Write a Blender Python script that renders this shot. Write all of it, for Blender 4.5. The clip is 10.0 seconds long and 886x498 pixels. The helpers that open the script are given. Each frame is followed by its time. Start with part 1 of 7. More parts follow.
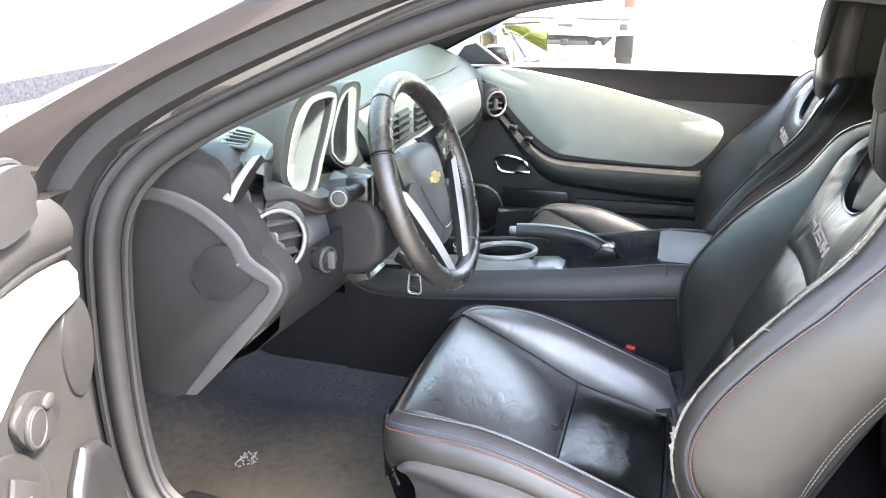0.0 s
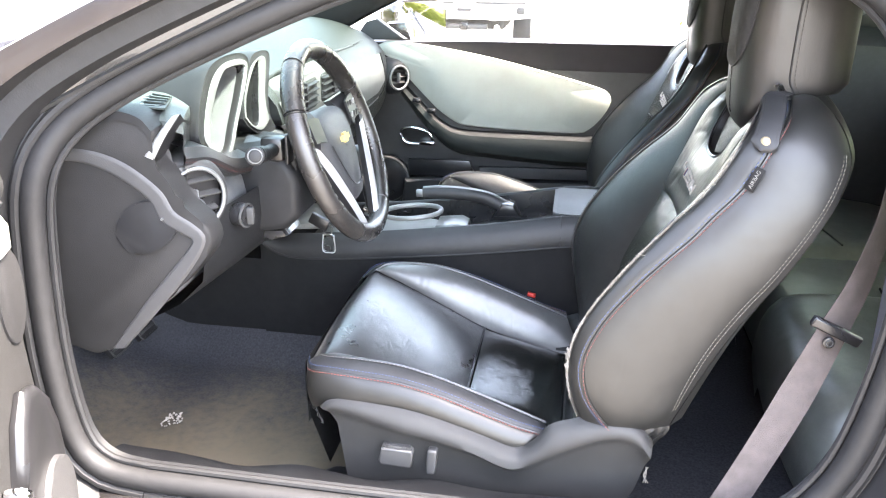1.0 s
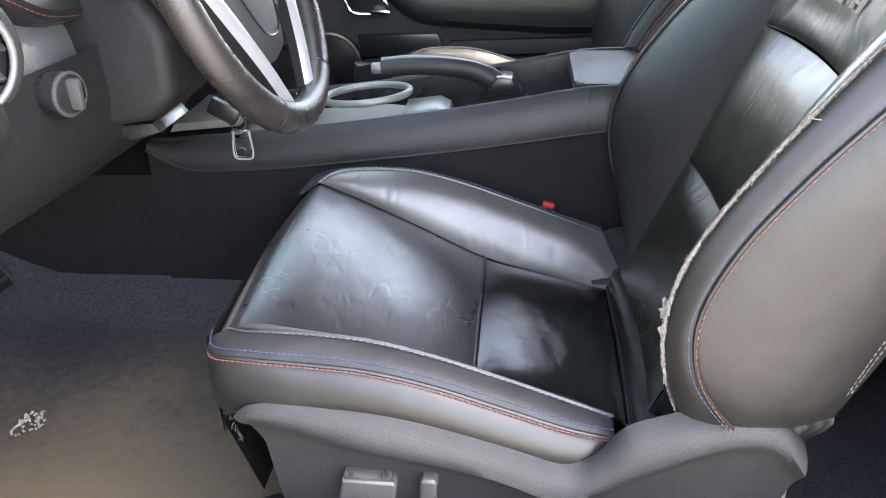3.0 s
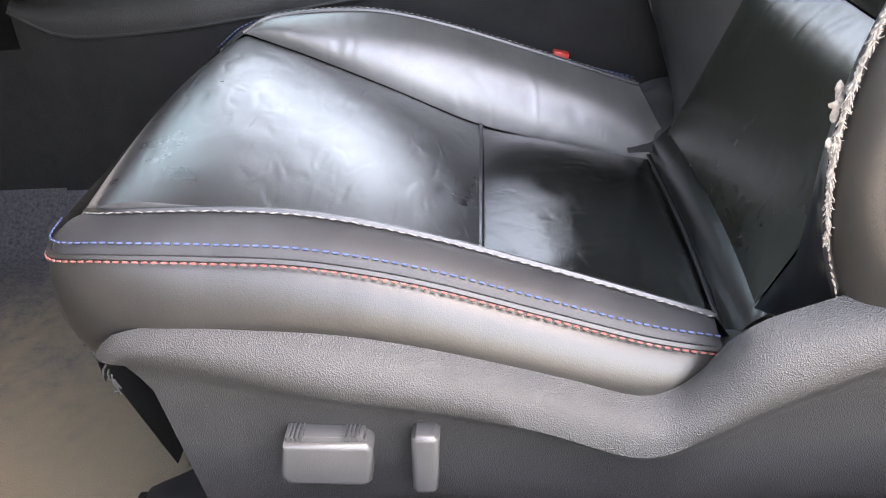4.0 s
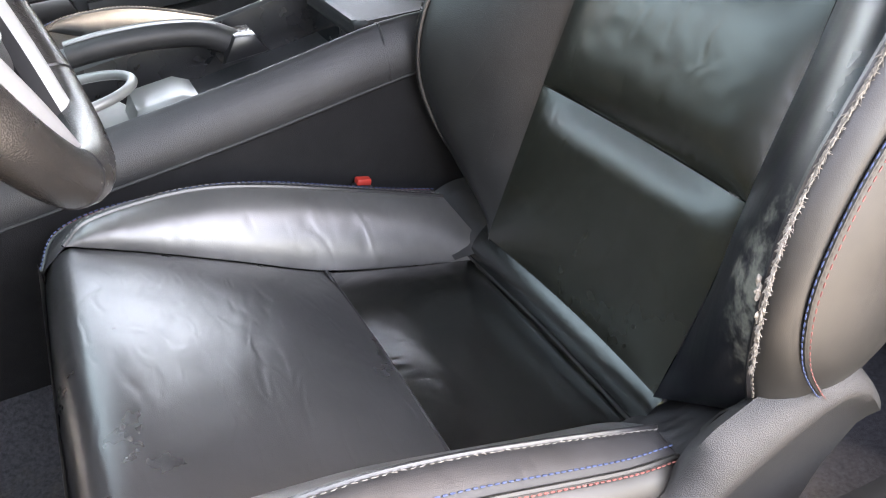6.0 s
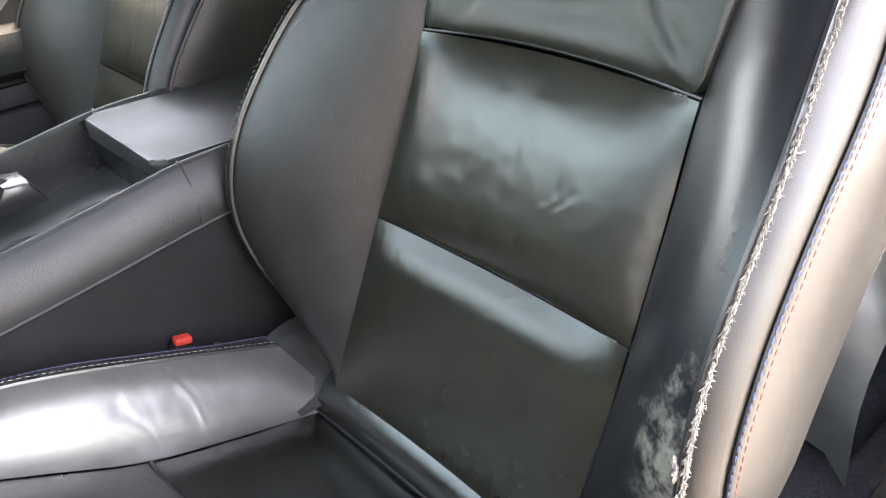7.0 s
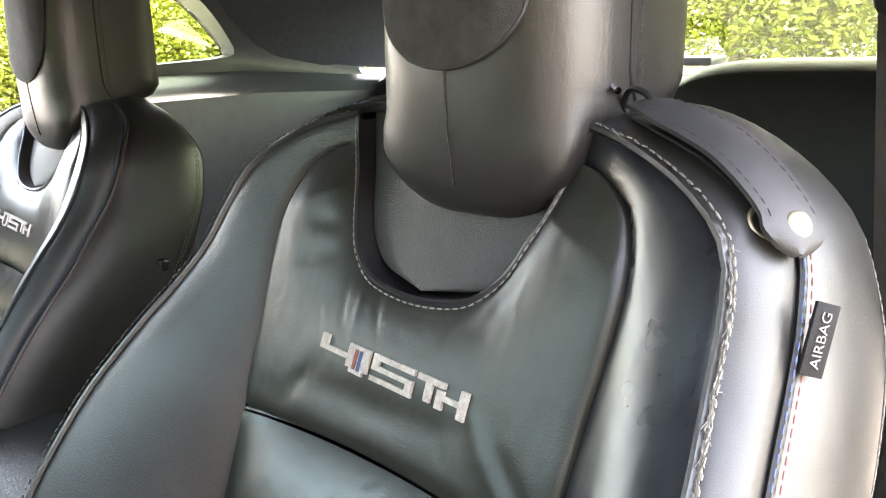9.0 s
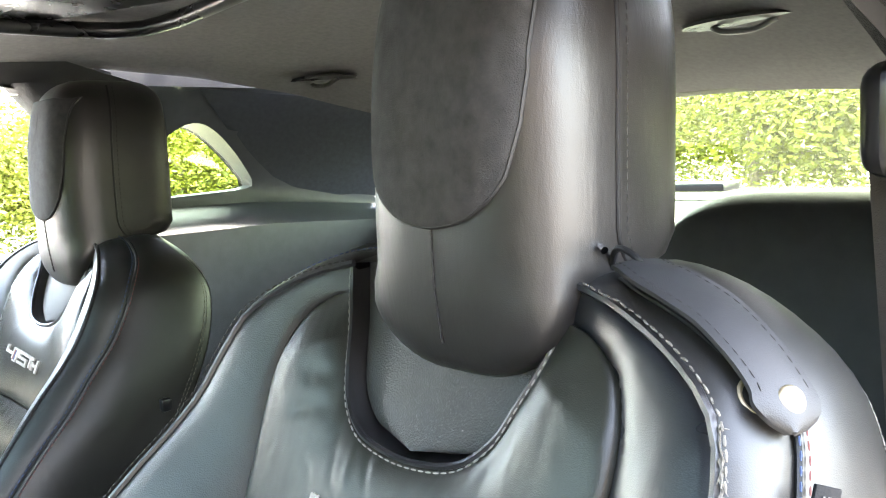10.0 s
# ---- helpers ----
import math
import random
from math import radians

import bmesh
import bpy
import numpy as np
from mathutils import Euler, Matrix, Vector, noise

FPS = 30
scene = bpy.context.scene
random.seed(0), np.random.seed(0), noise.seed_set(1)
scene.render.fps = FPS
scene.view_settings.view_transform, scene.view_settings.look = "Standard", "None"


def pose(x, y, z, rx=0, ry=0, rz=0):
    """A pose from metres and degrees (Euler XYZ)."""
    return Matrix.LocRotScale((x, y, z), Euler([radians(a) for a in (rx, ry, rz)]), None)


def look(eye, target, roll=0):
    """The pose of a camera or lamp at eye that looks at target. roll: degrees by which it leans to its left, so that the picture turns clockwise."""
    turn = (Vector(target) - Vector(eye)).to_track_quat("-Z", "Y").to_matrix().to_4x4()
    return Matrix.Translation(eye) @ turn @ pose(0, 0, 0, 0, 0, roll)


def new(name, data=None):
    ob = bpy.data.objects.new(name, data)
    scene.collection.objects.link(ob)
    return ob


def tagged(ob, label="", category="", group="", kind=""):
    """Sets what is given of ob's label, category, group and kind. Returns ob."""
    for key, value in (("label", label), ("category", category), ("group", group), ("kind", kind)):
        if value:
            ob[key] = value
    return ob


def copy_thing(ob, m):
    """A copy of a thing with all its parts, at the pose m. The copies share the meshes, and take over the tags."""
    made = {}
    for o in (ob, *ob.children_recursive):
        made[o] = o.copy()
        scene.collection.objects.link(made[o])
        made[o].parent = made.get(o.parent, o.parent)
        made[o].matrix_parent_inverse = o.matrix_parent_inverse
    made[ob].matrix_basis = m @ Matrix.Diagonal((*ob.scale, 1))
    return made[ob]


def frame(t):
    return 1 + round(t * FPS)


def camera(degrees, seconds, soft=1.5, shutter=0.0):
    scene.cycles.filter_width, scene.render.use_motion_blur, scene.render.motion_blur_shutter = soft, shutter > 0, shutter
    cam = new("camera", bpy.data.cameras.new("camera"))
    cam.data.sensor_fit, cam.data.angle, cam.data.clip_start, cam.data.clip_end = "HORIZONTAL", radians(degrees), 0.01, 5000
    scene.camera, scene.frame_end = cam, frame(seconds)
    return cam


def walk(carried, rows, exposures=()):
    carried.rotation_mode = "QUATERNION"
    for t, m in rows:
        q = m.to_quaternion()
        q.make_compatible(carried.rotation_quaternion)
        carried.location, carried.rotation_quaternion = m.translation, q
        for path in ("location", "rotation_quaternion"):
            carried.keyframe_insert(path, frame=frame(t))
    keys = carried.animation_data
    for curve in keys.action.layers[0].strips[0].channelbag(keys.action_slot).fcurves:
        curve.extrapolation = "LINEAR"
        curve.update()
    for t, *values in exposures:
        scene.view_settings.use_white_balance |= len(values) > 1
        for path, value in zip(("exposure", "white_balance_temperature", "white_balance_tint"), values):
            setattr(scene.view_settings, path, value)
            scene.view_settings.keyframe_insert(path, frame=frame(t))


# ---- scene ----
cam = camera(57.6, 10.0, 1.1)

PATH = [
    (0, (-0.017, -1.595, 1.2), (-0.539, 0.212, 0.521), 0.4),
    (0.5, (-0.004, -1.682, 1.191), (-0.4, 0.15, 0.495), 0.4),
    (1, (0.008, -1.709, 1.18), (-0.292, 0.138, 0.474), 0.5),
    (1.5, (0.006, -1.698, 1.177), (-0.244, 0.153, 0.461), 0.6),
    (2, (-0.022, -1.618, 1.147), (-0.234, 0.227, 0.403), 0.4),
    (2.5, (-0.051, -1.424, 1.074), (-0.258, 0.391, 0.26), -0.4),
    (2.7, (-0.068, -1.34, 1.036), (-0.27, 0.458, 0.184), -0.8),
    (3.8, (-0.142, -1.01, 0.79), (-0.298, 0.705, -0.226), -4.2),
    (4, (-0.132, -0.993, 0.764), (-0.268, 0.716, -0.266), -4.3),
    (4.5, (-0.126, -0.987, 0.754), (-0.215, 0.718, -0.288), -4.6),
    (5, (-0.141, -1.008, 0.794), (-0.084, 0.697, -0.25), -4.9),
    (5.2, (-0.16, -1.006, 0.815), (-0.017, 0.697, -0.225), -5.1),
    (6.3, (-0.34, -0.888, 0.949), (0.502, 0.56, -0.144), -3.8),
    (6.5, (-0.319, -0.861, 0.937), (0.61, 0.565, -0.113), -3.5),
    (7, (-0.277, -0.817, 0.959), (0.828, 0.518, -0.04), -3.5),
    (7.5, (-0.218, -0.791, 0.979), (0.976, 0.532, 0.07), -4.1),
    (8, (-0.168, -0.772, 0.999), (1.097, 0.553, 0.196), -3.8),
    (8.5, (-0.131, -0.768, 1.013), (1.185, 0.582, 0.346), -3.0),
    (9, (-0.1, -0.765, 1.033), (1.248, 0.621, 0.523), -2.6),
    (9.5, (-0.086, -0.765, 1.048), (1.28, 0.648, 0.673), -2.5),
    (10, (-0.074, -0.771, 1.055), (1.277, 0.686, 0.827), -3.1),
]
walk(cam, [(t, look(eye, target, roll)) for t, eye, target, roll in PATH],
     exposures=[(0, 4.93, 7200, 14), (1, 5.16, 7200, 14), (1.5, 5.0, 7200, 14), (2.5, 4.56, 7250, 14), (4.5, 5.05, 8000, 18), (5, 5.0, 8000, 18), (6.5, 5.17, 8200, 17), (7.0, 5.6, 8400, 18), (7.5, 5.78, 8500, 18), (8.5, 5.6, 8350, 16), (9, 5.53, 8050, 14), (9.5, 5.84, 7500, 11), (10, 5.82, 7200, 10)])

# ---- light ----
world = bpy.data.worlds.new("sky")
scene.world = world
world.use_nodes = True
wn = world.node_tree
wn.nodes.clear()
sky = wn.nodes.new("ShaderNodeTexSky")
sky.sky_type, sky.sun_disc = "NISHITA", False
sky.sun_elevation, sky.sun_rotation = radians(58), radians(88)
sky.air_density, sky.dust_density, sky.ozone_density = 1.0, 2.0, 1.0
haze = wn.nodes.new("ShaderNodeHueSaturation")
haze.inputs["Saturation"].default_value = 0.75
back = wn.nodes.new("ShaderNodeBackground")
back.inputs["Strength"].default_value = 0.15
wout = wn.nodes.new("ShaderNodeOutputWorld")
wn.links.new(sky.outputs[0], haze.inputs["Color"])
wn.links.new(haze.outputs[0], back.inputs["Color"])
wn.links.new(back.outputs[0], wout.inputs["Surface"])
sun = new("sun", bpy.data.lights.new("sun", "SUN"))
sun.data.energy, sun.data.angle, sun.data.color = 2.0, radians(8), (1.0, 0.96, 0.91)
sun.matrix_basis = look((5.8, 0.2, 9.3), (0, 0, 0))


# ---- materials ----
def mat(name, base, rough=0.5, metal=0.0, vary=0.15, grain=60.0, bump=0.0, bump_scale=300.0, stain=None, stain_scale=4.0,
        stain_at=(0.5, 0.65), rough_vary=0.0, wrinkle=0.0, wrinkle_scale=25.0, stretch=(1, 1, 1), coat=0.0, spec=0.5, voronoi=False, crease=0.0, crease_scale=26.0):
    m = bpy.data.materials.new(name)
    m.use_nodes = True
    t, nodes = m.node_tree, m.node_tree.nodes
    b = nodes["Principled BSDF"]
    link = t.links.new

    def node(kind, **values):
        n = nodes.new(kind)
        for key, value in values.items():
            n.inputs[key].default_value = value
        return n

    co = nodes.new("ShaderNodeTexCoord")
    n1 = node("ShaderNodeTexNoise", Scale=grain, Detail=6.0, Roughness=0.6)
    link(co.outputs["Object"], n1.inputs["Vector"])
    ramp = nodes.new("ShaderNodeValToRGB")
    lo, hi = [c * (1 - vary) for c in base], [min(1, c * (1 + vary)) for c in base]
    ramp.color_ramp.elements[0].color, ramp.color_ramp.elements[1].color = (*lo, 1), (*hi, 1)
    ramp.color_ramp.elements[0].position, ramp.color_ramp.elements[1].position = 0.3, 0.7
    link(n1.outputs["Fac"], ramp.inputs["Fac"])
    colour = ramp.outputs["Color"]
    n2 = node("ShaderNodeTexNoise", Scale=stain_scale, Detail=5.0, Roughness=0.65)
    link(co.outputs["Object"], n2.inputs["Vector"])
    if stain:
        r2 = nodes.new("ShaderNodeValToRGB")
        r2.color_ramp.elements[0].position, r2.color_ramp.elements[1].position = stain_at
        link(n2.outputs["Fac"], r2.inputs["Fac"])
        mix = nodes.new("ShaderNodeMix")
        mix.data_type = "RGBA"
        mix.inputs[7].default_value = (*stain, 1)
        link(r2.outputs["Color"], mix.inputs[0])
        link(colour, mix.inputs[6])
        colour = mix.outputs[2]
    link(colour, b.inputs["Base Color"])
    b.inputs["Metallic"].default_value = metal
    b.inputs["Specular IOR Level"].default_value = spec
    b.inputs["Coat Weight"].default_value = coat
    if rough_vary:
        mr = node("ShaderNodeMapRange")
        mr.inputs["From Min"].default_value, mr.inputs["From Max"].default_value = 0.3, 0.7
        mr.inputs["To Min"].default_value, mr.inputs["To Max"].default_value = rough - rough_vary, rough + rough_vary
        link(n2.outputs["Fac"], mr.inputs["Value"])
        link(mr.outputs["Result"], b.inputs["Roughness"])
    else:
        b.inputs["Roughness"].default_value = rough
    last = None
    if wrinkle:
        mp = nodes.new("ShaderNodeMapping")
        mp.inputs["Scale"].default_value = stretch
        link(co.outputs["Object"], mp.inputs["Vector"])
        n3 = node("ShaderNodeTexNoise", Scale=wrinkle_scale, Detail=2.0, Roughness=0.5, Distortion=0.6)
        link(mp.outputs["Vector"], n3.inputs["Vector"])
        b3 = node("ShaderNodeBump", Strength=wrinkle, Distance=0.003)
        link(n3.outputs["Fac"], b3.inputs["Height"])
        last = b3
    if crease:
        # fine long creases: ridges of a stretched, bent noise
        mp = nodes.new("ShaderNodeMapping")
        mp.inputs["Scale"].default_value = (stretch[0] * 1.5, stretch[1] * 0.6, stretch[2] * 0.6)
        mp.inputs["Rotation"].default_value = (0.3, 0.4, 0.5)
        link(co.outputs["Object"], mp.inputs["Vector"])
        n5 = node("ShaderNodeTexNoise", Scale=crease_scale, Detail=2.5, Roughness=0.55, Distortion=1.0)
        n5.noise_type = "RIDGED_MULTIFRACTAL"
        link(mp.outputs["Vector"], n5.inputs["Vector"])
        b5 = node("ShaderNodeBump", Strength=crease, Distance=0.002)
        b5.invert = True
        link(n5.outputs["Fac"], b5.inputs["Height"])
        if last:
            link(last.outputs["Normal"], b5.inputs["Normal"])
        last = b5
    if bump:
        if voronoi:
            n4 = node("ShaderNodeTexVoronoi", Scale=bump_scale)
            height = n4.outputs["Distance"]
        else:
            n4 = node("ShaderNodeTexNoise", Scale=bump_scale, Detail=3.0)
            height = n4.outputs["Fac"]
        link(co.outputs["Object"], n4.inputs["Vector"])
        b4 = node("ShaderNodeBump", Strength=bump, Distance=0.001)
        link(height, b4.inputs["Height"])
        if last:
            link(last.outputs["Normal"], b4.inputs["Normal"])
        last = b4
    if last:
        link(last.outputs["Normal"], b.inputs["Normal"])
    return m


def glass(name, tint=(0.93, 0.97, 0.95)):
    m = bpy.data.materials.new(name)
    m.use_nodes = True
    b = m.node_tree.nodes["Principled BSDF"]
    b.inputs["Base Color"].default_value = (*tint, 1)
    b.inputs["Transmission Weight"].default_value = 1.0
    b.inputs["Roughness"].default_value = 0.0
    b.inputs["IOR"].default_value = 1.25
    return m


LEATHER = mat("black leather", (0.013, 0.013, 0.014), 0.3, vary=0.2, grain=30, bump=0.12, bump_scale=1350, voronoi=True,
              rough_vary=0.03, stain_scale=3, wrinkle=0.07, wrinkle_scale=14, stretch=(1.6, 0.7, 1), spec=0.6, crease=0.12)
LEATHER_LID = mat("dull black leather", (0.02, 0.02, 0.021), 0.5, vary=0.2, grain=30, bump=0.12, bump_scale=1350, voronoi=True, rough_vary=0.04, stain_scale=4, spec=0.3, crease=0.25)
BOLSTER = mat("grey-black bolster leather", (0.016, 0.0158, 0.0155), 0.38, vary=0.2, grain=30, bump=0.2, bump_scale=1100, voronoi=True, rough_vary=0.03, stain_scale=4, spec=0.45, crease=0.2)
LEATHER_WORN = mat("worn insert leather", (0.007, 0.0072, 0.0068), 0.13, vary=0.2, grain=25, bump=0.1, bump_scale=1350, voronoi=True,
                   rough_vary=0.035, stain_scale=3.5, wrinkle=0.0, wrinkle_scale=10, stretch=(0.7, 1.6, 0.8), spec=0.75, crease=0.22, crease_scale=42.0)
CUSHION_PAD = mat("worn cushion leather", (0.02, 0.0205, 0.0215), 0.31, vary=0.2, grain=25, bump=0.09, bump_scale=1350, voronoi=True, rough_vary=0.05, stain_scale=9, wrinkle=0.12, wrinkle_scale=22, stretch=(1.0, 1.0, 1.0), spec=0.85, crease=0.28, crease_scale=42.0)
LEATHER_SIDE = mat("side leather", (0.012, 0.0118, 0.0108), 0.44, vary=0.15, grain=30, bump=0.09, bump_scale=1350, voronoi=True,
                   rough_vary=0.03, stain_scale=4, wrinkle=0.9, wrinkle_scale=9, spec=0.52, crease=0.1)
LEATHER_SCUFF = mat("scuffed bolster leather", (0.007, 0.0078, 0.0098), 0.3, vary=0.2, grain=40, bump=0.08, bump_scale=1350, voronoi=True,
                    rough_vary=0.05, stain_scale=5, wrinkle=0.1, wrinkle_scale=30, stretch=(0.5, 2.2, 0.5), spec=0.38, crease=0.12)
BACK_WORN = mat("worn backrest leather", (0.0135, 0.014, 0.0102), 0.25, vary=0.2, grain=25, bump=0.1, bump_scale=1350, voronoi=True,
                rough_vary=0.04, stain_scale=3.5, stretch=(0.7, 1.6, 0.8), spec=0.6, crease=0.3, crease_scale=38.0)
# darker, duller copy of the backrest leather, imitating the upper pad's dimmer reflections
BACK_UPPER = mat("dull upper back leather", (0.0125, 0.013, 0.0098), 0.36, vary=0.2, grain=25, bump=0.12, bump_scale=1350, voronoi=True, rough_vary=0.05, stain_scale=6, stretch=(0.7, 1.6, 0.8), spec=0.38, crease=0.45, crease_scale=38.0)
# driver's cushion bolsters: the sky sheen is put into a paler base
CUSHION_SHEEN = mat("cushion bolster leather", (0.05, 0.0495, 0.049), 0.32, vary=0.2, grain=30, bump=0.1, bump_scale=1350, voronoi=True, rough_vary=0.05, stain_scale=8, spec=0.95, crease=0.45)
SUEDE = mat("headrest suede", (0.028, 0.028, 0.029), 0.85, vary=0.3, grain=90, bump=0.5, bump_scale=1200, spec=0.2)
PLASTIC = mat("black grained plastic", (0.025, 0.025, 0.026), 0.48, vary=0.12, grain=40, bump=0.55, bump_scale=700, voronoi=True,
              rough_vary=0.05, stain_scale=8, spec=0.4)
PLASTIC_GREY = mat("dark grey plastic", (0.032, 0.0316, 0.0313), 0.55, vary=0.12, grain=40, bump=0.4, bump_scale=800, voronoi=True,
                   rough_vary=0.05, stain_scale=6, spec=0.35)
DOOR_GREY = mat("grey door plastic", (0.017, 0.0168, 0.0168), 0.55, vary=0.12, grain=40, bump=0.3, bump_scale=900, voronoi=True, rough_vary=0.05, stain_scale=6, spec=0.25)
DASH_BLACK = mat("black dash plastic", (0.012, 0.0122, 0.0131), 0.5, vary=0.15, grain=40, bump=0.15, bump_scale=1000, voronoi=True, rough_vary=0.04, stain_scale=8, spec=0.22)
SWITCH = mat("smooth switch plastic", (0.045, 0.0445, 0.044), 0.36, vary=0.1, grain=40, bump=0.12, bump_scale=1200, voronoi=True, rough_vary=0.05, stain_scale=9, spec=0.45)
CAP_BAND = mat("grey band plastic", (0.038, 0.038, 0.039), 0.55, vary=0.1, grain=40, bump=0.25, bump_scale=900, voronoi=True, rough_vary=0.04, stain_scale=6, spec=0.3)
END_CAP = mat("matt end cap plastic", (0.015, 0.0148, 0.015), 0.6, vary=0.1, grain=40, bump=0.2, bump_scale=800, voronoi=True, rough_vary=0.04, stain_scale=6, spec=0.22)
SHIELD = mat("grained seat shield plastic", (0.023, 0.0228, 0.0225), 0.44, vary=0.12, grain=40, bump=0.5, bump_scale=1250, voronoi=True, rough_vary=0.04, stain_scale=6, spec=0.4)
# bench cushions: window light and its green cast put into a paler base
REAR_SHEEN = mat("glossy rear seat leather", (0.1, 0.11, 0.103), 0.33, vary=0.2, grain=30, bump=0.15, bump_scale=1000, voronoi=True, rough_vary=0.05, stain_scale=6, wrinkle=0.2, wrinkle_scale=12, spec=0.9, crease=0.2)
HEAD_LEATHER = mat("wrinkled headrest leather", (0.0155, 0.0145, 0.0138), 0.36, vary=0.2, grain=30, bump=0.08, bump_scale=1350, voronoi=True, rough_vary=0.04, stain_scale=6, wrinkle=0.055, wrinkle_scale=240, stretch=(1.0, 1.0, 0.28), spec=0.5, crease=0.15)
HUB_GREY = mat("wheel centre grey", (0.03, 0.031, 0.033), 0.5, vary=0.12, grain=40, bump=0.35, bump_scale=800, voronoi=True, spec=0.4)
REAR_TRIM = mat("blue-black rear trim vinyl", (0.052, 0.057, 0.07), 0.45, vary=0.12, grain=40, bump=0.25, bump_scale=800, voronoi=True, rough_vary=0.05, stain_scale=5, spec=0.5)
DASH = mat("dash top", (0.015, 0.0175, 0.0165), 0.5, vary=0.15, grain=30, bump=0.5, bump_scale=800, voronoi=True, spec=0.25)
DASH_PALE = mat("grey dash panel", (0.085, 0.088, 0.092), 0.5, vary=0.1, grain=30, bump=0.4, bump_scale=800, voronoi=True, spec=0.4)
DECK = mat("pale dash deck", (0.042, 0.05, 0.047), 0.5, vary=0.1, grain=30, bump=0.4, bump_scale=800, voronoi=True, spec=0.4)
CONSOLE_BLACK = mat("black console leather", (0.0145, 0.0147, 0.016), 0.42, vary=0.2, grain=30, bump=0.3, bump_scale=900, voronoi=True, rough_vary=0.05, stain_scale=5, spec=0.4, crease=0.1)
MATT = mat("matt black vinyl", (0.012, 0.012, 0.0125), 0.75, vary=0.15, grain=40, bump=0.2, bump_scale=900, voronoi=True, spec=0.1)
SMOOTH = mat("smooth black trim", (0.012, 0.012, 0.013), 0.28, vary=0.2, grain=20, rough_vary=0.05)
RUBBER = mat("black rubber seal", (0.012, 0.012, 0.0127), 0.6, vary=0.2, grain=60, bump=0.2, bump_scale=400, spec=0.35)
PAINT = mat("black car paint", (0.012, 0.011, 0.011), 0.22, vary=0.2, grain=12, coat=0.7, rough_vary=0.06, stain_scale=5)
SILVER = mat("silver plastic", (0.15, 0.155, 0.154), 0.33, metal=0.35, vary=0.06, grain=25, rough_vary=0.05)
PLATE = mat("satin shifter plate", (0.16, 0.162, 0.158), 0.38, metal=0.3, vary=0.1, grain=25, rough_vary=0.05)
SPOKE = mat("satin silver spoke", (0.36, 0.365, 0.37), 0.3, metal=0.5, vary=0.06, grain=25, rough_vary=0.05)
CHROME = mat("chrome", (0.75, 0.75, 0.76), 0.12, metal=1.0, vary=0.05, grain=20, rough_vary=0.04)
GREYPANEL = mat("light grey door leather", (0.265, 0.275, 0.25), 0.5, vary=0.05, grain=20, bump=0.25, bump_scale=700, voronoi=True,
                rough_vary=0.06, stain_scale=4, spec=0.2)
CARPET = mat("worn carpet", (0.04, 0.041, 0.047), 0.95, vary=0.4, grain=220, bump=1.0, bump_scale=900, spec=0.1)


def add_dust(m, dust, middle, reach, clouds=((5.0, 1.1), (45.0, 0.7)), most=0.95):
    """Trodden-in dust or rubbed-off colour round one place, with ragged edges."""
    t, nodes = m.node_tree, m.node_tree.nodes
    b = nodes["Principled BSDF"]
    clean = b.inputs["Base Color"].links[0].from_socket
    co = nodes.new("ShaderNodeTexCoord")
    mp = nodes.new("ShaderNodeMapping")
    mp.vector_type = "TEXTURE"
    mp.inputs["Location"].default_value, mp.inputs["Scale"].default_value = middle, reach
    far = nodes.new("ShaderNodeVectorMath")
    far.operation = "LENGTH"
    t.links.new(co.outputs["Object"], mp.inputs["Vector"])
    t.links.new(mp.outputs["Vector"], far.inputs[0])
    total = far.outputs["Value"]
    for scale, amount in clouds:
        cloud = nodes.new("ShaderNodeTexNoise")
        cloud.inputs["Scale"].default_value, cloud.inputs["Detail"].default_value = scale, 6.0
        t.links.new(co.outputs["Object"], cloud.inputs["Vector"])
        add = nodes.new("ShaderNodeMath")
        add.operation = "MULTIPLY_ADD"
        add.inputs[1].default_value = amount
        t.links.new(cloud.outputs["Fac"], add.inputs[0])
        t.links.new(total, add.inputs[2])
        total = add.outputs[0]
    span = nodes.new("ShaderNodeMapRange")
    span.interpolation_type = "SMOOTHSTEP"
    for key, value in (("From Min", 1.15), ("From Max", 2.0), ("To Min", most), ("To Max", 0.0)):
        span.inputs[key].default_value = value
    t.links.new(total, span.inputs["Value"])
    mix = nodes.new("ShaderNodeMix")
    mix.data_type = "RGBA"
    mix.inputs[7].default_value = (*dust, 1)
    t.links.new(span.outputs["Result"], mix.inputs[0])
    t.links.new(clean, mix.inputs[6])
    t.links.new(mix.outputs[2], b.inputs["Base Color"])


add_dust(LEATHER_SCUFF, (0.15, 0.155, 0.13), (0.02, -0.635, 0.615), (0.085, 0.06, 0.12), ((70.0, 1.9), (300.0, 0.9)), 0.9)
add_dust(CARPET, (0.108, 0.092, 0.066), (-0.56, -0.68, 0.28), (0.62, 0.4, 1.0), ((6.0, 0.7), (60.0, 0.7)))
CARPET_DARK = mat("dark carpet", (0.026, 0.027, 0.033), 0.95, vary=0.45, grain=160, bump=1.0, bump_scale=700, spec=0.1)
CLOTH = mat("headliner cloth", (0.155, 0.15, 0.148), 0.9, vary=0.12, grain=120, bump=0.3, bump_scale=900, spec=0.15)
CLOTH_DARK = mat("dark pillar cloth", (0.05, 0.056, 0.07), 0.9, vary=0.12, grain=120, bump=0.3, bump_scale=900, spec=0.15)
WEBBING = mat("belt webbing", (0.08, 0.067, 0.064), 0.7, vary=0.2, grain=40, bump=1.0, bump_scale=950, wrinkle=0.1, wrinkle_scale=60, stretch=(1, 1, 8), spec=0.3)
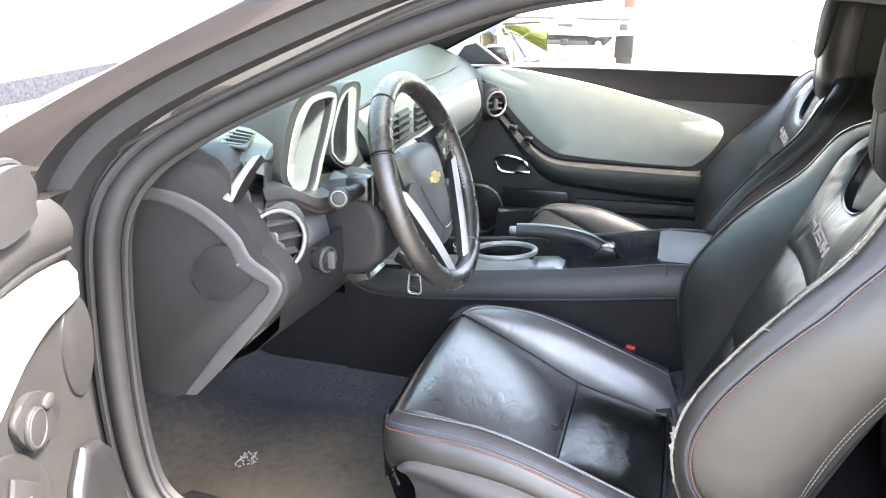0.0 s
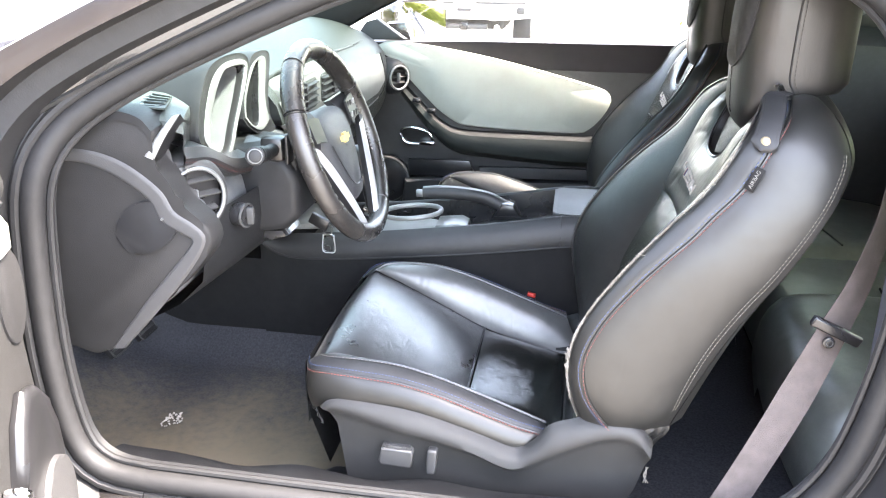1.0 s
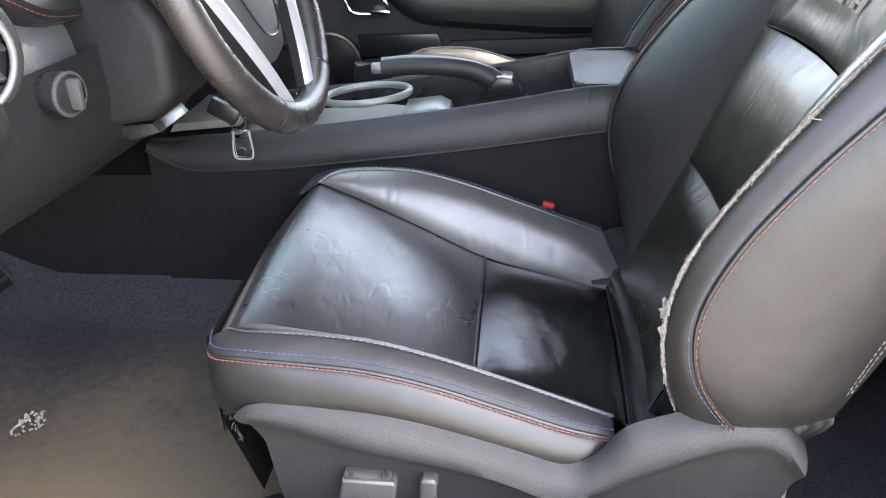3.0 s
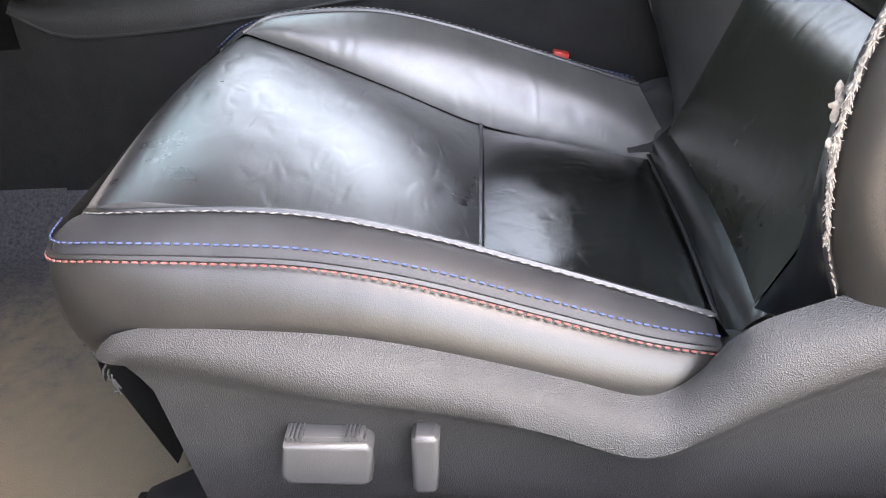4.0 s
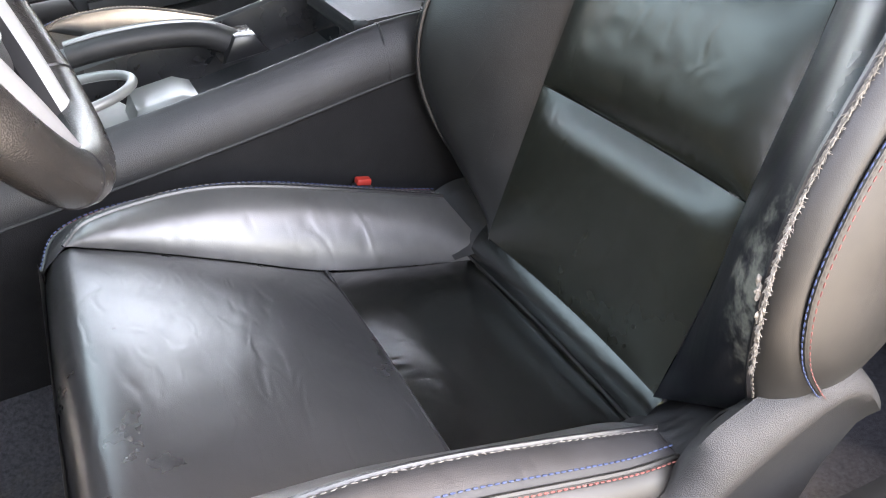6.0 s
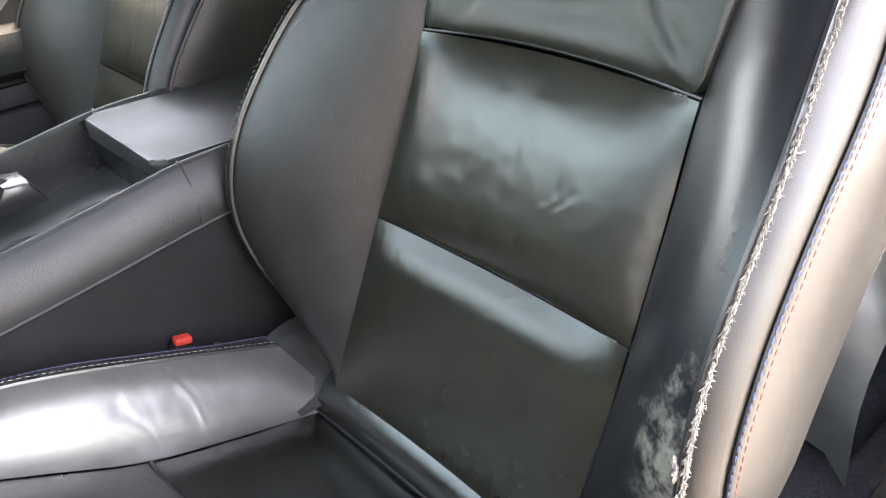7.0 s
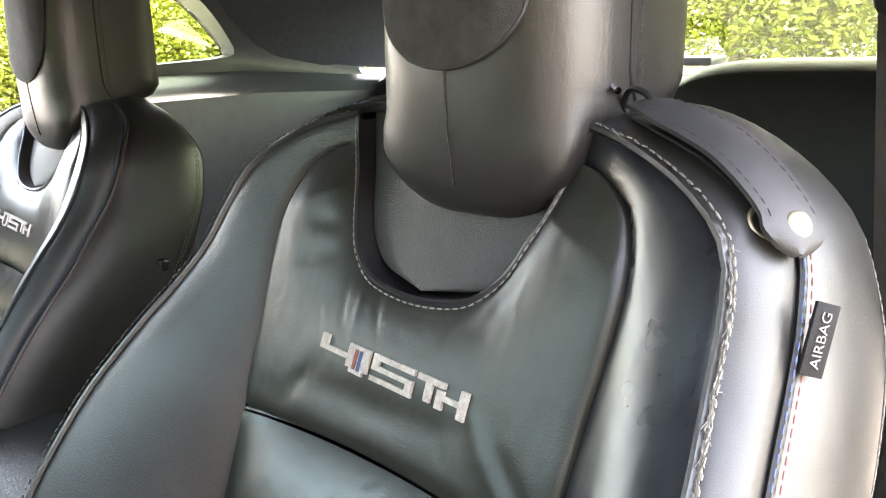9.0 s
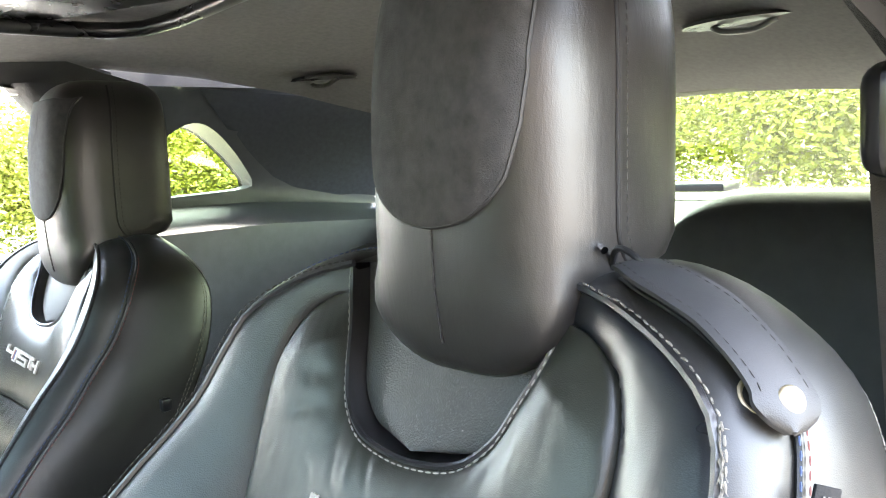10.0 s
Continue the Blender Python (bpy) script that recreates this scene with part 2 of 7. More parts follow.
THREAD_WHITE = mat("pale thread", (0.15, 0.146, 0.138), 0.9, vary=0.3, grain=200, spec=0.1)
THREAD_GREY = mat("grey thread", (0.19, 0.185, 0.175), 0.8, vary=0.3, grain=200, spec=0.1)
THREAD_DARK = mat("dark thread", (0.035, 0.034, 0.033), 0.9, vary=0.3, grain=200, spec=0.1)
THREAD_BLUE = mat("blue thread", (0.045, 0.062, 0.12), 0.9, vary=0.3, grain=200, spec=0.1)
THREAD_PINK = mat("faded red thread", (0.16, 0.065, 0.06), 0.9, vary=0.3, grain=200, spec=0.1)
THREAD_TAN = mat("worn tan thread", (0.135, 0.125, 0.11), 0.85, vary=0.4, grain=250, bump=0.5, bump_scale=500, spec=0.1)
THREAD_RED = mat("red thread", (0.17, 0.062, 0.056), 0.9, vary=0.3, grain=200, spec=0.1)
FOAM = mat("torn foam and thread", (0.17, 0.158, 0.14), 0.9, vary=0.3, grain=250, bump=0.6, bump_scale=500)
RED = mat("red plastic", (0.4, 0.035, 0.025), 0.4, vary=0.1, grain=30)
GOLD = mat("gold badge", (0.6, 0.47, 0.22), 0.3, metal=0.8, vary=0.1, grain=30)
BRASS = mat("brass snap", (0.3, 0.25, 0.17), 0.5, metal=0.8, vary=0.1, grain=60)
MIRROR = mat("mirror glass", (0.9, 0.9, 0.9), 0.02, metal=1.0, vary=0.0)
GLASS = glass("window glass")


def tinted(name, tint):
    """Thin tinted glass that lets its share of the light through."""
    m = bpy.data.materials.new(name)
    m.use_nodes = True
    t = m.node_tree
    t.nodes.clear()
    clear = t.nodes.new("ShaderNodeBsdfTransparent")
    clear.inputs["Color"].default_value = (*tint, 1)
    gloss = t.nodes.new("ShaderNodeBsdfGlossy")
    gloss.inputs["Roughness"].default_value = 0.02
    mix = t.nodes.new("ShaderNodeMixShader")
    mix.inputs["Fac"].default_value = 0.06
    out = t.nodes.new("ShaderNodeOutputMaterial")
    t.links.new(clear.outputs[0], mix.inputs[1])
    t.links.new(gloss.outputs[0], mix.inputs[2])
    t.links.new(mix.outputs[0], out.inputs["Surface"])
    return m


GLASS_GREEN = tinted("green-tinted windscreen glass", (0.70, 0.78, 0.75))
GLASS_REAR = tinted("tinted rear glass", (0.8, 0.86, 0.7))
CONCRETE = mat("driveway concrete", (0.24, 0.228, 0.208), 0.9, vary=0.1, grain=3, bump=0.4, bump_scale=60, stain=(0.2, 0.19, 0.175), stain_scale=0.6, spec=0.2)
ASPHALT = mat("road asphalt", (0.09, 0.09, 0.09), 0.9, vary=0.3, grain=40, bump=0.5, bump_scale=200, spec=0.2)
WHITE_WALL = mat("white siding", (0.8, 0.78, 0.75), 0.6, vary=0.04, grain=2)
PEACH = mat("peach brick", (0.24, 0.115, 0.08), 0.85, vary=0.2, grain=8, bump=0.5, bump_scale=30)
WHITE_PAINT = mat("white truck paint", (0.8, 0.8, 0.8), 0.25, vary=0.03, grain=3, coat=0.5)
TYRE = mat("tyre rubber", (0.03, 0.03, 0.03), 0.8, vary=0.2, grain=30)
LEAF = mat("sunlit leaves", (0.15, 0.165, 0.006), 0.7, vary=0.3, grain=1.2, stain=(0.05, 0.075, 0.004), stain_scale=0.7)
BROWN_WALL = mat("brown brick wall", (0.16, 0.115, 0.09), 0.85, vary=0.25, grain=6, bump=0.6, bump_scale=30, stain=(0.24, 0.2, 0.17), stain_scale=0.8)
BARK = mat("bark", (0.16, 0.13, 0.1), 0.9, vary=0.3, grain=15, bump=0.8, bump_scale=40)


# ---- building blocks ----
def world_of(ob):
    m = ob.matrix_basis.copy()
    return world_of(ob.parent) @ ob.matrix_parent_inverse @ m if ob.parent else m


def thing(name, at, label, category, kind="", group=""):
    ob = new(name)
    ob.empty_display_size = 0.05
    ob.matrix_basis = Matrix.Translation(at)
    return tagged(ob, label, category, group, kind)


def as_mesh(name, bm, material, smooth=True, angle=42):
    bmesh.ops.recalc_face_normals(bm, faces=bm.faces)
    me = bpy.data.meshes.new(name)
    bm.to_mesh(me)
    bm.free()
    me.materials.append(material)
    me.polygons.foreach_set("use_smooth", [smooth] * len(me.polygons))
    if smooth and angle:
        me.set_sharp_from_angle(angle=radians(angle))
    return me


def part(name, bm, material, parent, label="", smooth=True, angle=42):
    ob = new(name, as_mesh(name, bm, material, smooth, angle))
    ob.parent = parent
    ob.matrix_parent_inverse = world_of(parent).inverted()
    return tagged(ob, label)


def solid(name, bm, material, label, category, kind="", smooth=True, angle=42):
    return tagged(new(name, as_mesh(name, bm, material, smooth, angle)), label, category, "", kind)


def spl(points, n):
    """A smooth curve through the points, n points evenly along it."""
    p = np.array(points, float)
    q = np.vstack([2 * p[0] - p[1], p, 2 * p[-1] - p[-2]])
    out = []
    for i in range(1, len(q) - 2):
        for t in np.linspace(0, 1, 14, endpoint=False):
            a, b, c, d = q[i - 1], q[i], q[i + 1], q[i + 2]
            out.append(0.5 * (2 * b + (c - a) * t + (2 * a - 5 * b + 4 * c - d) * t * t + (3 * b - a - 3 * c + d) * t ** 3))
    out.append(p[-1])
    return even(np.array(out), n)


def even(line, n):
    step = np.r_[0, np.cumsum(np.linalg.norm(np.diff(line, axis=0), axis=1))]
    at = np.linspace(0, step[-1], n)
    return np.stack([np.interp(at, step, line[:, k]) for k in range(3)], 1)


def mirror_y(line, y):
    out = np.array(line, float)
    out[:, 1] = 2 * y - out[:, 1]
    return out


def sheet(rows, bm=None, around=False):
    """A surface through rows of points."""
    bm = bm or bmesh.new()
    grid = [[bm.verts.new(p) for p in row] for row in rows]
    for a, b in zip(grid, grid[1:]):
        n = len(a)
        for i in range(n if around else n - 1):
            quad = [a[i], a[(i + 1) % n], b[(i + 1) % n], b[i]]
            try:
                bm.faces.new(quad)
            except ValueError:
                pass
    return bm


def between(a, b, out, bulge=0.0, n=10, power=3.0, ends=(0, 0), sink=0.0, bm=None, skew=1.0):
    """A padded patch between two curves; bulge is its height along out; ends: whether the padding rolls off at either end."""
    a, b = np.asarray(a, float), np.asarray(b, float)
    m = len(a)
    along = np.gradient((a + b) / 2, axis=0)
    nor = np.cross(along, b - a)
    nor /= np.linalg.norm(nor, axis=1)[:, None] + 1e-9
    nor *= np.sign(nor @ np.asarray(out, float))[:, None]
    s = np.linspace(0, 1, m)
    roll = np.ones(m)
    if ends[0]:
        roll *= 1 - np.clip(1 - s / ends[0], 0, 1) ** power
    if ends[1]:
        roll *= 1 - np.clip(1 - (1 - s) / ends[1], 0, 1) ** power
    rows = []
    for w in np.linspace(0, 1, n):
        ww = w ** skew
        rise = bulge * (1 - abs(2 * w - 1) ** power) * roll - sink * (1 - (1 - abs(2 * w - 1) ** 12) * (roll > 0.02))
        rows.append(a + (b - a) * ww + nor * rise[:, None])
    return sheet(rows, bm)


def tube(line, r, sides=8, bm=None, caps=True, flat=1.0):
    bm = bm or bmesh.new()
    line = np.asarray(line, float)
    tang = np.gradient(line, axis=0)
    tang /= np.linalg.norm(tang, axis=1)[:, None] + 1e-12
    up = np.array([0.0, 0.0, 1.0]) if abs(tang[0][2]) < 0.9 else np.array([0.0, 1.0, 0.0])
    rows = []
    rad = np.broadcast_to(r, len(line))
    for p, t, rr in zip(line, tang, rad):
        side = np.cross(t, up)
        side /= np.linalg.norm(side) + 1e-12
        up = np.cross(side, t)
        rows.append([p + rr * (math.cos(a) * side + flat * math.sin(a) * up) for a in np.linspace(0, 2 * math.pi, sides, endpoint=False)])
    grid = [[bm.verts.new(p) for p in row] for row in rows]
    for a, b in zip(grid, grid[1:]):
        for i in range(sides):
            bm.faces.new((a[i], a[(i + 1) % sides], b[(i + 1) % sides], b[i]))
    if caps:
        bm.faces.new(grid[0][::-1])
        bm.faces.new(grid[-1])
    return bm


def stitches(line, length=0.0045, gap=0.0025, r=0.0007, lift=(0, 0, 0), bm=None, jitter=0.0):
    """A row of thread stitches along a curve."""
    r *= 0.85
    line = np.asarray(line, float) + np.asarray(lift, float)
    total = np.linalg.norm(np.diff(line, axis=0), axis=1).sum()
    k = max(2, int(total / (length + gap)))
    fine = even(line, k * 2 + 1)
    bm = bm or bmesh.new()
    rnd = random.Random(int(total * 1e5))
    for i in range(k):
        a, b = fine[2 * i], fine[2 * i + 1] + (fine[2 * i + 2] - fine[2 * i + 1]) * 0.3
        off = np.array([rnd.uniform(-jitter, jitter) for _ in range(3)])
        tube([a + off, (a + b) / 2 + off * 0.5, b - off], [r * 0.6, r, r * 0.6], 5, bm)
    return bm


def box(lo, hi, bevel=0.0, seg=2, bm=None):
    new_bm = bmesh.new()
    bmesh.ops.create_cube(new_bm, size=1.0)
    lo, hi = np.array(lo, float), np.array(hi, float)
    for v in new_bm.verts:
        v.co = Vector((lo + hi) / 2 + np.array(v.co) * (hi - lo))
    if bevel:
        bmesh.ops.bevel(new_bm, geom=list(new_bm.edges), offset=bevel, segments=seg, profile=0.5, affect="EDGES")
    return join(bm, new_bm) if bm else new_bm


def join(bm, other, m=None):
    """Adds the faces of other, moved by m, to bm."""
    if m:
        bmesh.ops.transform(other, matrix=m, verts=other.verts)
    tmp = bpy.data.meshes.new("tmp")
    other.to_mesh(tmp)
    other.free()
    bm.from_mesh(tmp)
    bpy.data.meshes.remove(tmp)
    return bm


def moved(bm, m):
    bmesh.ops.transform(bm, matrix=m, verts=bm.verts)
    return bm


def prism(outline, axis, lo, hi, bevel=0.0, seg=2):
    """A closed outline of (u, v) drawn out along an axis from lo to hi; x: (y, z), y: (x, z), z: (x, y)."""
    put = {"x": lambda u, v, w: (w, u, v), "y": lambda u, v, w: (u, w, v), "z": lambda u, v, w: (u, v, w)}[axis]
    bm = bmesh.new()
    a = [bm.verts.new(put(u, v, lo)) for u, v in outline]
    b = [bm.verts.new(put(u, v, hi)) for u, v in outline]
    n = len(a)
    for i in range(n):
        bm.faces.new((a[i], a[(i + 1) % n], b[(i + 1) % n], b[i]))
    caps = [bm.faces.new(a[::-1]), bm.faces.new(b)]
    if bevel:
        edges = {e for f in caps for e in f.edges}
        bmesh.ops.bevel(bm, geom=list(edges), offset=bevel, segments=seg, profile=0.5, affect="EDGES")
    return bm


def curve2(points, n):
    """A smooth outline of (u, v) points."""
    return [(p[0], p[1]) for p in spl([(u, v, 0) for u, v in points], n)]


def ring(centre, axis, r, thick, sides=40, tube_sides=10):
    """A torus about an axis."""
    q = Vector(axis).to_track_quat("Z", "Y").to_matrix()
    line = [Vector(centre) + q @ Vector((r * math.cos(a), r * math.sin(a), 0)) for a in np.linspace(0, 2 * math.pi, sides, endpoint=False)]
    bm = bmesh.new()
    grid = []
    for i, p in enumerate(line):
        radial = (p - Vector(centre)).normalized()
        ax = q @ Vector((0, 0, 1))
        grid.append([bm.verts.new(p + thick * (math.cos(b) * radial + math.sin(b) * ax)) for b in np.linspace(0, 2 * math.pi, tube_sides, endpoint=False)])
    for i in range(sides):
        a, b = grid[i], grid[(i + 1) % sides]
        for k in range(tube_sides):
            bm.faces.new((a[k], b[k], b[(k + 1) % tube_sides], a[(k + 1) % tube_sides]))
    return bm


def disc(centre, axis, r, depth, sides=32, bevel=0.0, r2=None):
    bm = bmesh.new()
    bmesh.ops.create_cone(bm, cap_ends=True, segments=sides, radius1=r, radius2=r if r2 is None else r2, depth=depth)
    if bevel:
        bmesh.ops.bevel(bm, geom=[e for e in bm.edges if len(e.link_faces) == 2 and e.calc_face_angle() > 1], offset=bevel, segments=2, profile=0.5, affect="EDGES")
    q = Vector(axis).to_track_quat("Z", "Y").to_matrix().to_4x4()
    return moved(bm, Matrix.Translation(centre) @ q)


def thick_sheet(rows, t, out):
    """A surface through rows of points, with a thickness t along out."""
    rows = np.asarray(rows, float)
    bm = sheet(rows)
    geom = bmesh.ops.extrude_face_region(bm, geom=list(bm.faces))["geom"]
    for v in geom:
        if isinstance(v, bmesh.types.BMVert):
            v.co += Vector(out) * t
    return bm

# ---- ground and surroundings ----
def ground_z(x, y):
    return -0.04 * y if y > 0 else -0.01 * y


rows = [[(x, y, ground_z(x, y)) for x in (-400, -60, -20, -6, 0, 6, 20, 60, 400)] for y in (-400, -60, -15, -4, 0, 6, 14, 30, 60)]
rows.append([(x, 400, -0.04 * 60) for x in (-400, -60, -20, -6, 0, 6, 20, 60, 400)])
solid("ground", sheet(rows), CONCRETE, "pale concrete driveway and yard", "ground", "structure")

garage = thing("garage", (-14, 9, -0.3), "white sided garage wall with a peach brick base", "house")
part("wall", box((-24, 7.6, -0.1), (-4.2, 12, 3.0), 0.02), WHITE_WALL, garage)
part("brick_base", box((-24.05, 7.5, -0.6), (-4.15, 12.05, -0.07), 0.01), PEACH, garage, "peach brick base course")
for k in range(10):
    z = -0.085 + 0.3 * k
    part("siding_board", box((-24.05, 7.57, z), (-4.15, 7.62, z + 0.288), 0.006), WHITE_WALL, garage)
part("roof", prism([(7.2, 2.9), (12.4, 2.9), (12.4, 3.0), (9.8, 4.4), (7.2, 3.0)], "x", -24.5, -3.8), ASPHALT, garage)

# plain house wall that closes the yard on the driver's side
# out of view: placed for its brown reflections and to cut the low sky
house = thing("house", (0, -8.5, 0.08), "unseen brown brick house wall, placed for reflections and shade", "house")
part("wall", box((-22, -12, 0.0), (-2.6, -7.0, 5.4), 0.02), BROWN_WALL, house)
part("roof", prism([(-12.4, 5.35), (-6.5, 5.35), (-6.5, 5.45), (-9.5, 7.3), (-12.4, 5.45)], "x", -22.5, -2.2), ASPHALT, house)

# ---- pickup truck parked across the yard ----
TX, TY, TZ = -1.75, 11.0, -0.45
truck = thing("pickup_truck", (TX, TY + 2, TZ), "white pickup truck parked with its tailgate towards the driveway", "truck")
part("tailgate", prism([(TX - 0.78, TZ + 0.92), (TX + 0.78, TZ + 0.92), (TX + 0.8, TZ + 1.45), (TX - 0.8, TZ + 1.45)], "y", TY + 0.12, TY + 0.2, 0.02), WHITE_PAINT, truck)
for s in (-1, 1):
    part("bed_side", box((TX + s * 0.9 - 0.1, TY + 0.14, TZ + 0.75), (TX + s * 0.9 + 0.1, TY + 2.2, TZ + 1.5), 0.03), WHITE_PAINT, truck)
    part("tail_light", box((TX + s * 0.9 - 0.07, TY + 0.1, TZ + 0.98), (TX + s * 0.9 + 0.08, TY + 0.16, TZ + 1.4), 0.015), RED, truck, "red tail light")
    wheel = part("wheel", disc((TX + s * 0.84, TY + 1.0, TZ + 0.37), (1, 0, 0), 0.37, 0.26, 32, 0.03), TYRE, truck)
    part("rim", disc((TX + s * 0.98, TY + 1.0, TZ + 0.37), (1, 0, 0), 0.22, 0.02, 24), SILVER, wheel)
part("cab", prism([(TY + 2.2, TZ + 0.7), (TY + 5.2, TZ + 0.7), (TY + 5.2, TZ + 1.25), (TY + 4.2, TZ + 1.3), (TY + 3.6, TZ + 1.85), (TY + 2.4, TZ + 1.85)], "x", TX - 0.92, TX + 0.92, 0.05), WHITE_PAINT, truck)
part("bumper", prism([(TX - 1.0, TZ + 0.6), (TX - 0.45, TZ + 0.55), (TX - 0.2, TZ + 0.6), (TX + 0.2, TZ + 0.6), (TX + 0.45, TZ + 0.55), (TX + 1.0, TZ + 0.6), (TX + 1.0, TZ + 0.8), (TX - 1.0, TZ + 0.8)], "y", TY - 0.06, TY + 0.14, 0.025), WHITE_PAINT, truck, "white rear bumper with dark step pads")
for s in (-1, 1):
    part("step_pad", box((TX + s * 0.55 - 0.38, TY - 0.05, TZ + 0.79), (TX + s * 0.55 + 0.38, TY + 0.13, TZ + 0.83), 0.008), PLASTIC_GREY, truck)
    part("marker", box((TX + s * 0.86 - 0.06, TY - 0.075, TZ + 0.66), (TX + s * 0.86 + 0.06, TY - 0.05, TZ + 0.76), 0.005), PLASTIC_GREY, truck)
plate = part("number_plate", box((TX - 0.155, TY - 0.09, TZ + 0.64), (TX + 0.155, TY - 0.078, TZ + 0.79), 0.004), WHITE_PAINT, truck, "white plate with dark bars")
part("plate_bar", box((TX - 0.11, TY - 0.094, TZ + 0.69), (TX + 0.11, TY - 0.09, TZ + 0.74)), PLASTIC_GREY, plate)
part("hitch", box((TX - 0.35, TY - 0.02, TZ + 0.42), (TX + 0.35, TY + 0.1, TZ + 0.5), 0.01), PLASTIC_GREY, truck)
part("hitch_receiver", box((TX - 0.06, TY - 0.08, TZ + 0.41), (TX + 0.06, TY + 0.02, TZ + 0.52), 0.01), SMOOTH, truck)
part("underbody", box((TX - 0.6, TY + 0.25, TZ + 0.4), (TX + 0.6, TY + 5, TZ + 0.72), 0.04), PLASTIC_GREY, truck)
part("exhaust", tube([(TX + 0.5, TY + 0.0, TZ + 0.45), (TX + 0.5, TY + 0.6, TZ + 0.45)], 0.045, 14), CHROME, truck)
for s in (-1, 1):
    part("mud_flap", box((TX + s * 0.84 - 0.14, TY + 0.56, TZ + 0.2), (TX + s * 0.84 + 0.14, TY + 0.58, TZ + 0.7), 0.004), RUBBER, truck)


# ---- trees behind the car ----
def tree(seed, height, spread, leaves):
    rnd = random.Random(seed)
    t = thing("tree", (0, 0, 0), "sunlit yellow-green broadleaf tree", "tree", group="trees round the driveway")
    trunk = bmesh.new()
    tips = []
    def limb(p, d, length, r, depth):
        line, q, w = [p], Vector(p), Vector(d)
        for _ in range(5):
            w = (w + Vector((rnd.uniform(-0.25, 0.25), rnd.uniform(-0.25, 0.25), rnd.uniform(-0.05, 0.2)))).normalized()
            q = q + w * (length / 5)
            line.append(tuple(q))
        tube(line, np.linspace(r, r * 0.55, len(line)), 7, trunk)
        tips.append((q, length))
        if depth:
            for _ in range(4):
                k = rnd.randint(2, 5)
                w2 = Vector((rnd.uniform(-1, 1), rnd.uniform(-1, 1), rnd.uniform(0.1, 0.9))).normalized()
                limb(line[k], w2, length * rnd.uniform(0.5, 0.75), r * 0.5, depth - 1)
    limb((0, 0, -0.1), (0, 0, 1), height * 0.42, 0.12, 2)
    part("trunk", trunk, BARK, t)
    verts, faces = [], []
    for _ in range(leaves):
        if rnd.random() < 0.7:
            c, ln = rnd.choice(tips)
            p = c + Vector((rnd.gauss(0, 1), rnd.gauss(0, 1), rnd.gauss(0, 0.8))) * (spread * 0.16)
        else:
            p = Vector((rnd.gauss(0, spread * 0.33), rnd.gauss(0, spread * 0.33), abs(rnd.gauss(height * 0.35, height * 0.25))))
        a = Vector((rnd.uniform(-1, 1), rnd.uniform(-1, 1), rnd.uniform(-0.6, 0.6))).normalized()
        b = a.cross(Vector((rnd.uniform(-1, 1), rnd.uniform(-1, 1), rnd.uniform(-1, 1)))).normalized()
        s = rnd.uniform(0.034, 0.075)
        k = len(verts)
        verts += [tuple(p - a * s), tuple(p + b * s * 0.45), tuple(p + a * s), tuple(p - b * s * 0.45)]
        faces.append((k, k + 1, k + 2, k + 3))
    me = bpy.data.meshes.new("crown")
    me.from_pydata(verts, [], faces)
    me.materials.append(LEAF)
    crown = new("crown", me)
    crown.parent = t
    return t


kinds = [tree(3, 5.0, 3.4, 22000), tree(8, 4.2, 3.8, 22000)]
# the last four, unseen ahead of the car, tint reflections olive and cut sky
spots = [(6.0, 18.5), (5.6, 17.2), (7.4, 15.8), (9.2, 13.6), (11.0, 11.2), (12.2, 8.4), (13.0, 5.6), (13.2, 2.8), (13.2, 0.0), (13.0, -2.8),
         (12.4, -6.0), (10.6, 15.2), (12.6, 12.6), (14.6, 9.0), (15.2, 5.0), (15.2, 1.2), (14.8, -2.4), (8.6, 17.4), (-8.6, -3.2), (-9.2, -0.6), (-9.0, 1.6), (-11.0, -1.8)]
for i, (x, y) in enumerate(spots):
    m = pose(x, y, ground_z(x, y) - 0.1, 0, 0, 71 * i)
    if i < 2:
        kinds[i].matrix_basis = m
    else:
        copy_thing(kinds[i % 2], m)

# ---- car body ----
car = thing("car_body", (0.2, 0, 0.2), "black two-door car body with the driver's doorway open", "car")


def rail_y(z):
    """Half width of the cabin at a height: upright to the belt line, then leaning in."""
    return 0.765 if z < 0.9 else 0.765 - (z - 0.9) * 0.5


# floor and footwell
rows = []
for x in np.linspace(-1.25, 0.62, 44):
    row = []
    for y in np.linspace(-0.70, 0.70, 61):
        z = 0.278 + 0.006 * noise.noise(Vector((x * 5, y * 5, 0)))
        if x < -0.85:
            z += (-0.85 - x) ** 1.3 * 0.75
        z += 0.09 * max(0, (abs(y) - 0.64) / 0.06) ** 1.5
        z += 0.08 * max(0, min(1, (0.21 - abs(y - 0.02)) / 0.085)) ** 2 if x < -0.3 else 0
        row.append((x, y, z))
    rows.append(row)
solid("floor", thick_sheet(rows, 0.02, (0, 0, -1)), CARPET, "worn brown-stained black carpet with a bald spot", "carpet", "structure")
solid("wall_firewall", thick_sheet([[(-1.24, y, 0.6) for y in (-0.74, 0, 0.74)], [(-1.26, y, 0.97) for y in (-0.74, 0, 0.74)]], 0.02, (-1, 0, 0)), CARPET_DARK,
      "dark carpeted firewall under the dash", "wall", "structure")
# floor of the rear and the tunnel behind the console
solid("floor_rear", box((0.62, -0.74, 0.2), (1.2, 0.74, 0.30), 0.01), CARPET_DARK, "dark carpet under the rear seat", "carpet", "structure")

